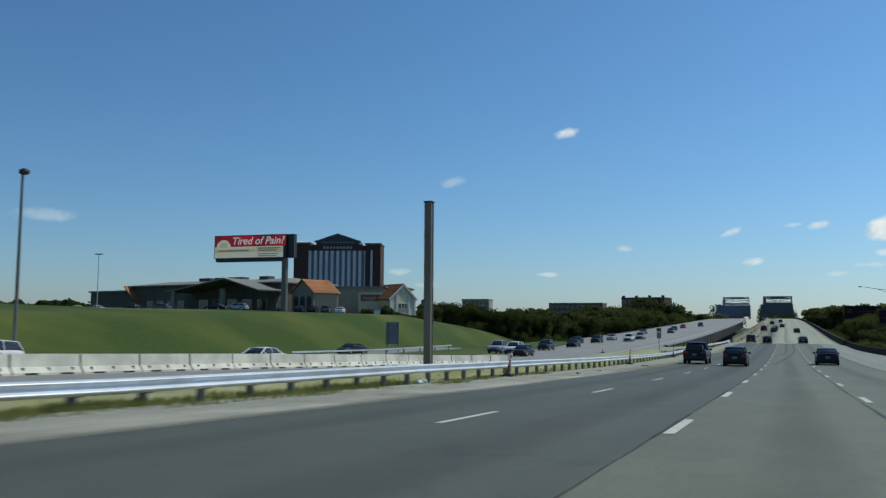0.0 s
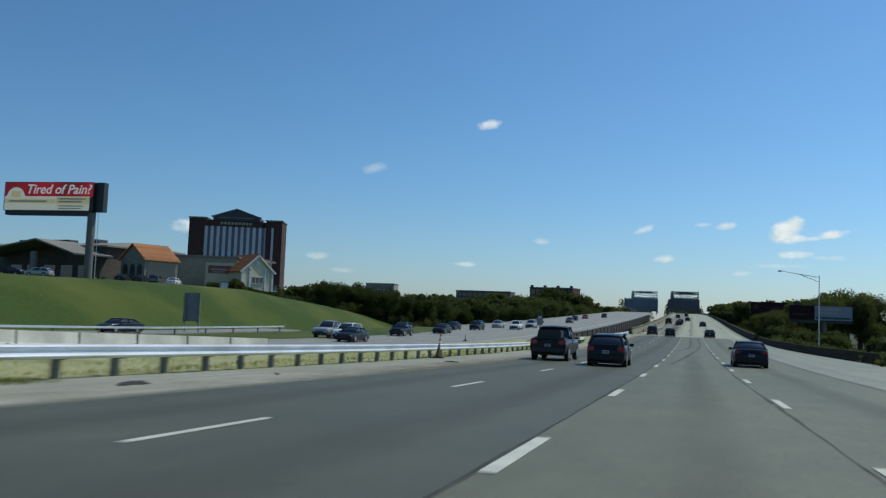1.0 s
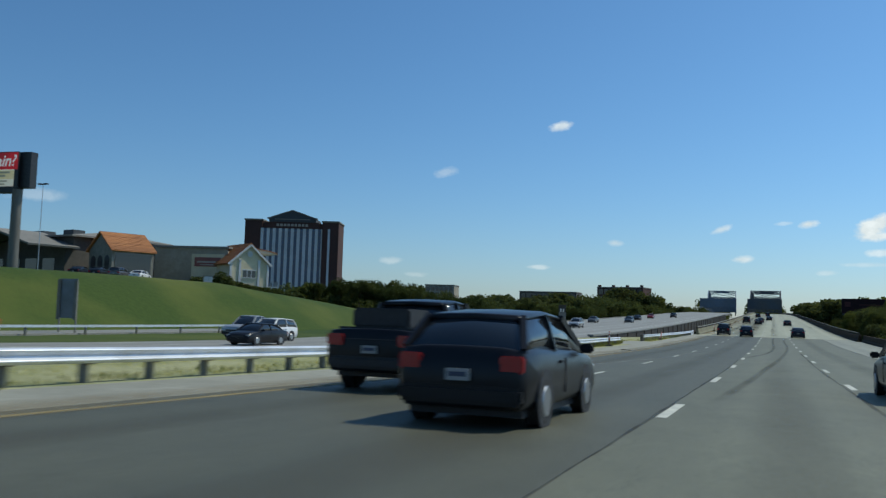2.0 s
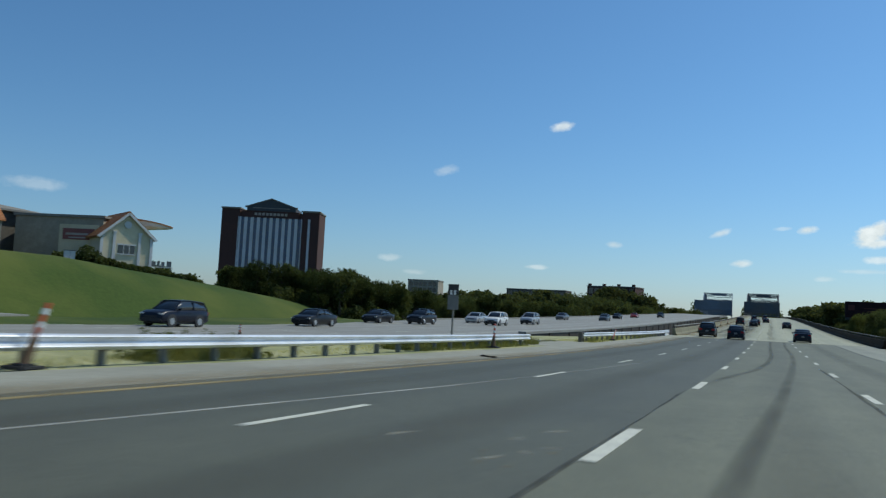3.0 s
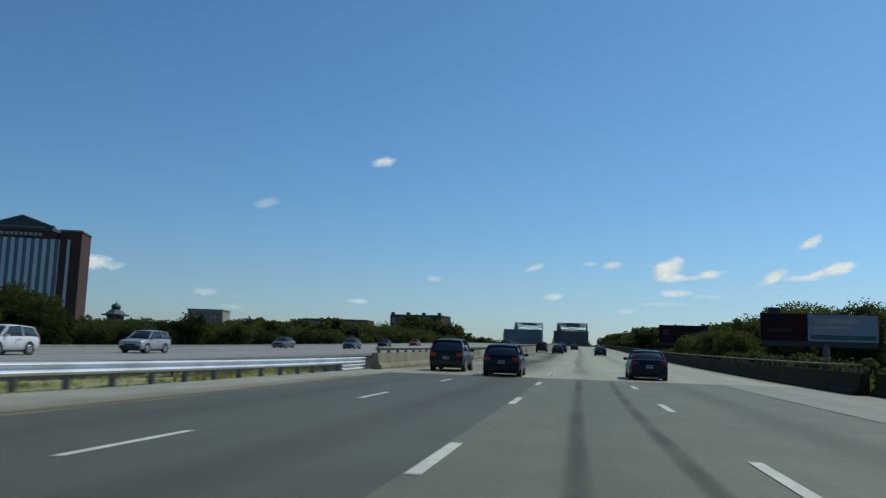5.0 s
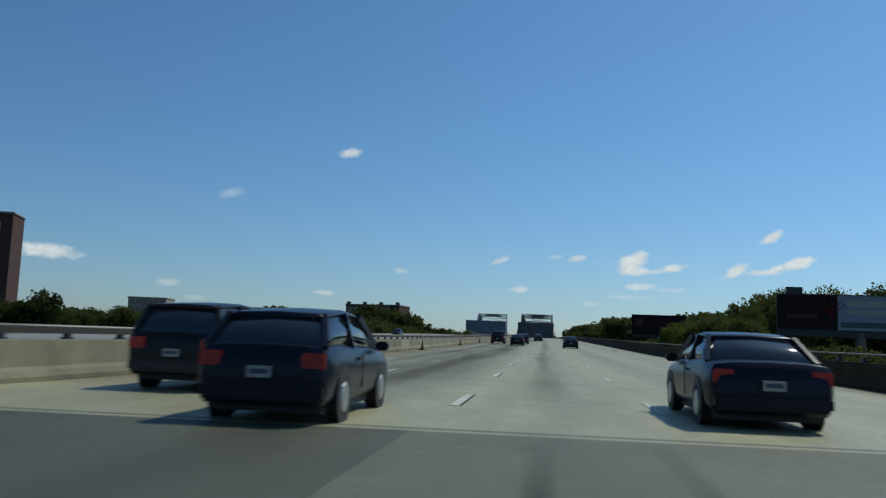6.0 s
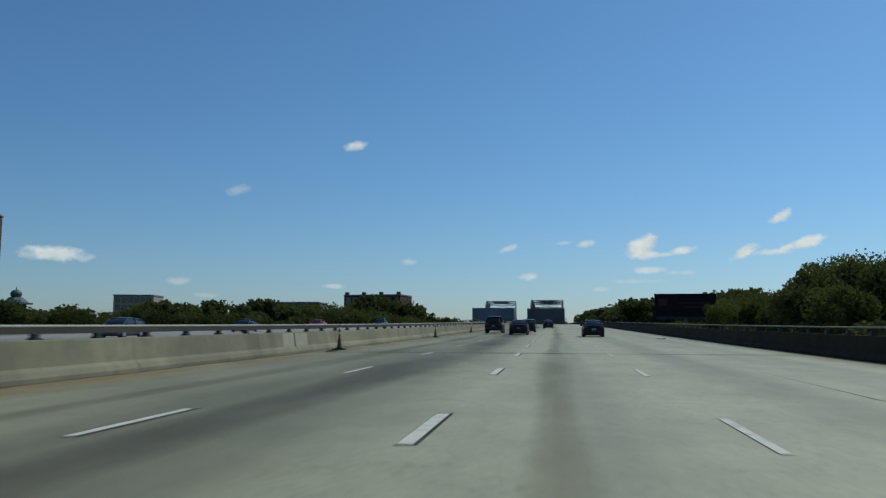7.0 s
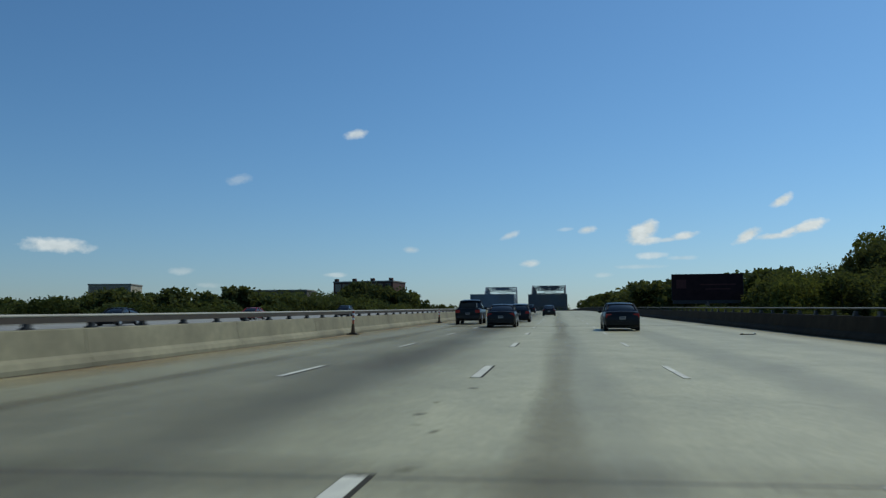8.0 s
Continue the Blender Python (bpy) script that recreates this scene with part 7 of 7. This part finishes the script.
def far_woods():
    """A long low belt of distant woods on the plain."""
    rng = np.random.RandomState(8)
    vs, fs, off = [], [], 0
    for k in range(480):
        # the last crowns are added behind both trusses, only to darken their openings
        if k >= 420:
            x, y = (rng.uniform(-34, 8) if k % 2 else rng.uniform(-105, -72)), rng.uniform(1330, 1560)
        elif k % 3 == 0:
            x, y = rng.uniform(-1400, -250), rng.uniform(700, 1200)
        elif k % 3 == 1:
            x, y = rng.uniform(-1100, -200), rng.uniform(240, 700)
            if -430 < x < -150 and y > 520:
                y = 520
        else:
            x, y = rng.uniform(70, 700), rng.uniform(700, 1400)
        h, r = rng.uniform(9, 14), rng.uniform(6, 11)
        g = float(ground_height(x, y))
        if k >= 420:
            h = zr(y) + 22 + 3.5 * rng.rand() - g
        v, f = leaf_cloud(rng, [((x, y, g + h * 0.5), (r, r, h * 0.5)), ((x + r * 0.6, y, g + h * 0.4), (r * 0.7, r * 0.7, h * 0.4))], 220, 1.5)
        vs.append(v)
        fs.append(f + off)
        off += len(v)
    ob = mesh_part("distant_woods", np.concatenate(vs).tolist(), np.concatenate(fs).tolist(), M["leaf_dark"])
    tagged(ob, "distant dark green woods on the flood plain", "woods", kind="stuff")


far_woods()


def shrubs(name, spots, label, leaf, size):
    rng = np.random.RandomState(len(spots))
    vs, fs, off = [], [], 0
    for x, y, r, h, n in spots:
        g = float(ground_height(x, y)) if x < -41 or x > 10.5 else zr(y) - 0.05
        v, f = leaf_cloud(rng, [((x, y, g + h * 0.4), (r, r, h * 0.6))], n, size)
        v[:, 2] = np.maximum(v[:, 2], g - 0.05)
        vs.append(v)
        fs.append(f + off)
        off += len(v)
    ob = mesh_part(name, np.concatenate(vs).tolist(), np.concatenate(fs).tolist(), leaf)
    return tagged(ob, label, name, kind="stuff")


r2 = random.Random(9)


def blades(name, label, material, seed, patches):
    """Upright grass blades, each a bent strip of two triangles; patches: count, x range, y range, height range, patchiness."""
    rng = np.random.RandomState(seed)
    vs, fs, off = [], [], 0
    for n, x0, x1, y0, y1, h0, h1, patchy in patches:
        x, y = rng.uniform(x0, x1, n), rng.uniform(y0, y1, n)
        wave = np.sin(x * 2.1 + y * 0.53 + seed) + np.sin(y * 0.23 + 1.7 * x) + 0.8 * np.sin(y * 1.31 - x + seed)
        keep = rng.uniform(-2.2, 2.2, n) < wave + 2.2 * (1 - patchy)
        x, y, wave = x[keep], y[keep], wave[keep]
        m = len(x)
        g = np.interp(y, _gy, _gz) - 0.06
        h = rng.uniform(h0, h1, m) * (0.75 + 0.18 * wave)
        a = rng.uniform(0, 2 * math.pi, m)
        lean = rng.uniform(0.1, 0.6, m) * h
        w = rng.uniform(0.008, 0.02, m)
        dx, dy = np.cos(a), np.sin(a)
        base = np.stack([x, y, g], 1)
        side = np.stack([-dy * w, dx * w, np.zeros(m)], 1)
        mid = base + np.stack([dx * lean * 0.35, dy * lean * 0.35, h * 0.6], 1)
        tip = base + np.stack([dx * lean, dy * lean, h], 1)
        vs.append(np.stack([base - side, base + side, mid + side * 0.7, tip, mid - side * 0.7], 1).reshape(-1, 3))
        i = np.arange(m) * 5 + off
        fs.append(np.concatenate([np.stack([i, i + 1, i + 2], 1), np.stack([i, i + 2, i + 4], 1), np.stack([i + 4, i + 2, i + 3], 1)]))
        off += m * 5
    ob = mesh_part(name, np.concatenate(vs).tolist(), np.concatenate(fs).tolist(), material)
    return tagged(ob, label, "grass", kind="stuff")


blades("green_grass", "uneven green grass and weeds along the guardrail", M["green_blade"], 3, [
    (15000, -13.4, -11.05, 2, 30, 0.07, 0.22, 0.8), (4500, -13.3, -11.5, 30, 44, 0.06, 0.16, 0.9), (3000, -14.6, -12.6, 44, 104, 0.06, 0.18, 1.0),
    (1800, -14.4, -13.0, 106.0, 111.0, 0.12, 0.4, 0.8), (6000, -14.4, -12.9, 121.5, 137.5, 0.10, 0.36, 0.8), (4200, -14.2, -12.2, 153, 192, 0.08, 0.3, 0.9), (700, -14.0, -13.3, 139.9, 141.2, 0.3, 0.8, 0.6), (900, -15.6, -14.3, 141, 153, 0.03, 0.12, 0.9)])
blades("dry_grass", "dry straw-coloured grass on the median", M["dry_blade"], 7, [
    (9000, -17.5, -12.9, 5, 60, 0.05, 0.14, 0.6), (15000, -18.0, -12.9, 60, 138, 0.04, 0.12, 0.7), (6000, -15.5, -12.4, 153, 192, 0.05, 0.14, 0.7)])
sp = []
for k in range(190):
    y = 121.5 + 16 * r2.random()
    sp.append((-13.5 - 1.6 * r2.random(), y, 0.15 + 0.2 * r2.random(), 0.2 + 0.35 * r2.random(), 46))
for y, h in ((106.6, 0.5), (107.2, 0.75), (107.6, 0.6), (108.1, 0.8), (108.7, 0.45), (109.3, 0.55), (109.6, 0.7), (110.4, 0.35), (111.3, 0.25)):
    for k in range(7):
        sp.append((-13.5 - 0.9 * r2.random(), y + 0.5 * (r2.random() - 0.5), 0.12 + 0.18 * r2.random(), h * (0.6 + 0.5 * r2.random()), 60))
shrubs("weeds", sp, "dry roadside weeds under the guardrail", M["weed"], 0.05)
sp = []
for k in range(260):
    y = 60 + 130 * r2.random()
    x = 13.2 + 5.5 * r2.random()
    sp.append((x, y, 0.5 + 0.9 * r2.random(), 0.5 + 1.3 * r2.random(), 90))
for k in range(14):
    sp.append((-52 - 3.5 * r2.random(), 205.5 + 2.5 * r2.random(), 0.8 + 0.6 * r2.random(), 3.6 + 1.4 * r2.random(), 200))
for k in range(200):
    y = 190 + 300 * r2.random()
    x = 13.5 + 9 * r2.random() + shift(y)
    sp.append((x, y, 1.2 + 1.4 * r2.random(), (4.0 if y > 288 else 1.0) + (2.0 if y > 288 else 0.9) * r2.random(), 160))
shrubs("brush", sp, "rank brush between the pavement and the trees", M["leaf_mid"], 0.20)
sp = []
for k in range(150):
    t = r2.random()
    sp.append((-80 + 26 * t + 4 * r2.random(), 216 + 20 * r2.random() + 6 * t, 1.0 + r2.random(), 1.6 + 1.8 * r2.random(), 110))
for k in range(30):
    sp.append((-94 + 10 * r2.random(), 180.5 + 2 * r2.random() + 0.1 * k, 0.6, 1.3, 90))
for k in range(70):
    t = k / 69
    sp.append((-87.6 + 9.0 * t + 0.5 * r2.random(), 181.0 + 12.0 * t + 0.5 * r2.random(), 0.5 + 0.25 * r2.random(), 0.9 + 0.5 * r2.random() - 0.3 * t, 110))
sp.append((-87.3, 181.4, 1.2, 2.6, 500))
sp.append((-86.4, 182.2, 0.9, 2.0, 350))
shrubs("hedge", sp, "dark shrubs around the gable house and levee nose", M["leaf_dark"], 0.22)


# ---------------------------------------------------------------- debris along the edges
def litter_bag(x, y, z, size, label):
    """A crumpled plastic bag lying in folds."""
    rng = np.random.RandomState(5)
    bm = bmesh.new()
    bmesh.ops.create_icosphere(bm, subdivisions=3, radius=size)
    for v in bm.verts:
        k = 0.75 + 0.28 * math.sin(v.co.x * 19 / size * 0.25 + 2 * v.co.y / size) + 0.22 * rng.rand()
        v.co = Vector((v.co.x * k, v.co.y * k * 1.15, max(-0.05, v.co.z * 0.5 * k + 0.2 * size)))
    ob = new("litter_bag", finish(bm, "litter_bag", M["sign_white"]))
    ob.matrix_basis = pose(x, y, z, 0, 0, 30)
    tagged(ob, label, "litter", "road debris")


litter_bag(-12.34, 28.41, zr(28.41) - 0.03, 0.22, "crumpled white plastic bag lying under the guardrail")


def scrap(x, y, label, material, size, seed, opp=False):
    """A torn, curled strip lying on the pavement."""
    rng = np.random.RandomState(seed)
    n = 9
    v, f = [], []
    for i in range(n + 1):
        t = i / n - 0.5
        w = size * 0.13 * (0.5 + rng.rand())
        lift = 0.02 + 0.05 * size * rng.rand()
        for q in (-w, w):
            v.append((t * size * 0.3 + 0.05 * rng.rand(), t * size + 0.0, lift + 0.02 * rng.rand()) if q < 0 else (t * size * 0.3 + w * 1.6, t * size, 0.004))
        v.append((t * size * 0.3 + w * 0.8, t * size, 0.0))
    for i in range(n):
        for j in range(3):
            k = (j + 1) % 3
            f.append((i * 3 + j, i * 3 + k, i * 3 + 3 + k, i * 3 + 3 + j))
    f.append((0, 1, 2))
    f.append((n * 3 + 2, n * 3 + 1, n * 3))
    ob = mesh_part("road_debris", v, f, material, m=on_road(x, y, 25.0 * seed, 0.004, opp))
    tagged(ob, label, "debris", "road debris")


for k, (x, y, size, mm, lab) in enumerate(((-10.35, 44.1, 0.9, "rubber", "black shred of tyre on the shoulder"), (-10.4, 50.2, 0.5, "rubber", "black shred of tyre on the shoulder"),
                                           (-9.63, 119.6, 0.8, "rubber", "long black shred of tyre on the shoulder"), (-10.1, 66.0, 0.6, "rubber", "black shred of tyre on the shoulder"),
                                           (7.85, 280.7, 0.7, "rubber", "black shred of tyre near the dark parapet"),
                                           (-10.0, 219.4, 0.9, "rubber", "dark bent scrap at the parapet foot"), (-9.9, 248.6, 0.7, "rubber", "dark bent scrap at the parapet foot"),
                                           (-4.6, 246.5, 0.12, "sign_white", "small white scrap of litter on the deck"))):
    scrap(x, y, lab, M[mm], size, k + 1)
for k, (x, y) in enumerate(((-40.7, 138.6), (-40.9, 144.0))):
    scrap(x, y, "crumpled white litter beside the oncoming lanes", M["sign_white"], 0.8, k + 21, opp=True)
marker(-25.7, 128.0, 0.0, 0.03, "short orange tube marker in the oncoming lanes' inner shoulder", height=0.70, z=zo(128.0))
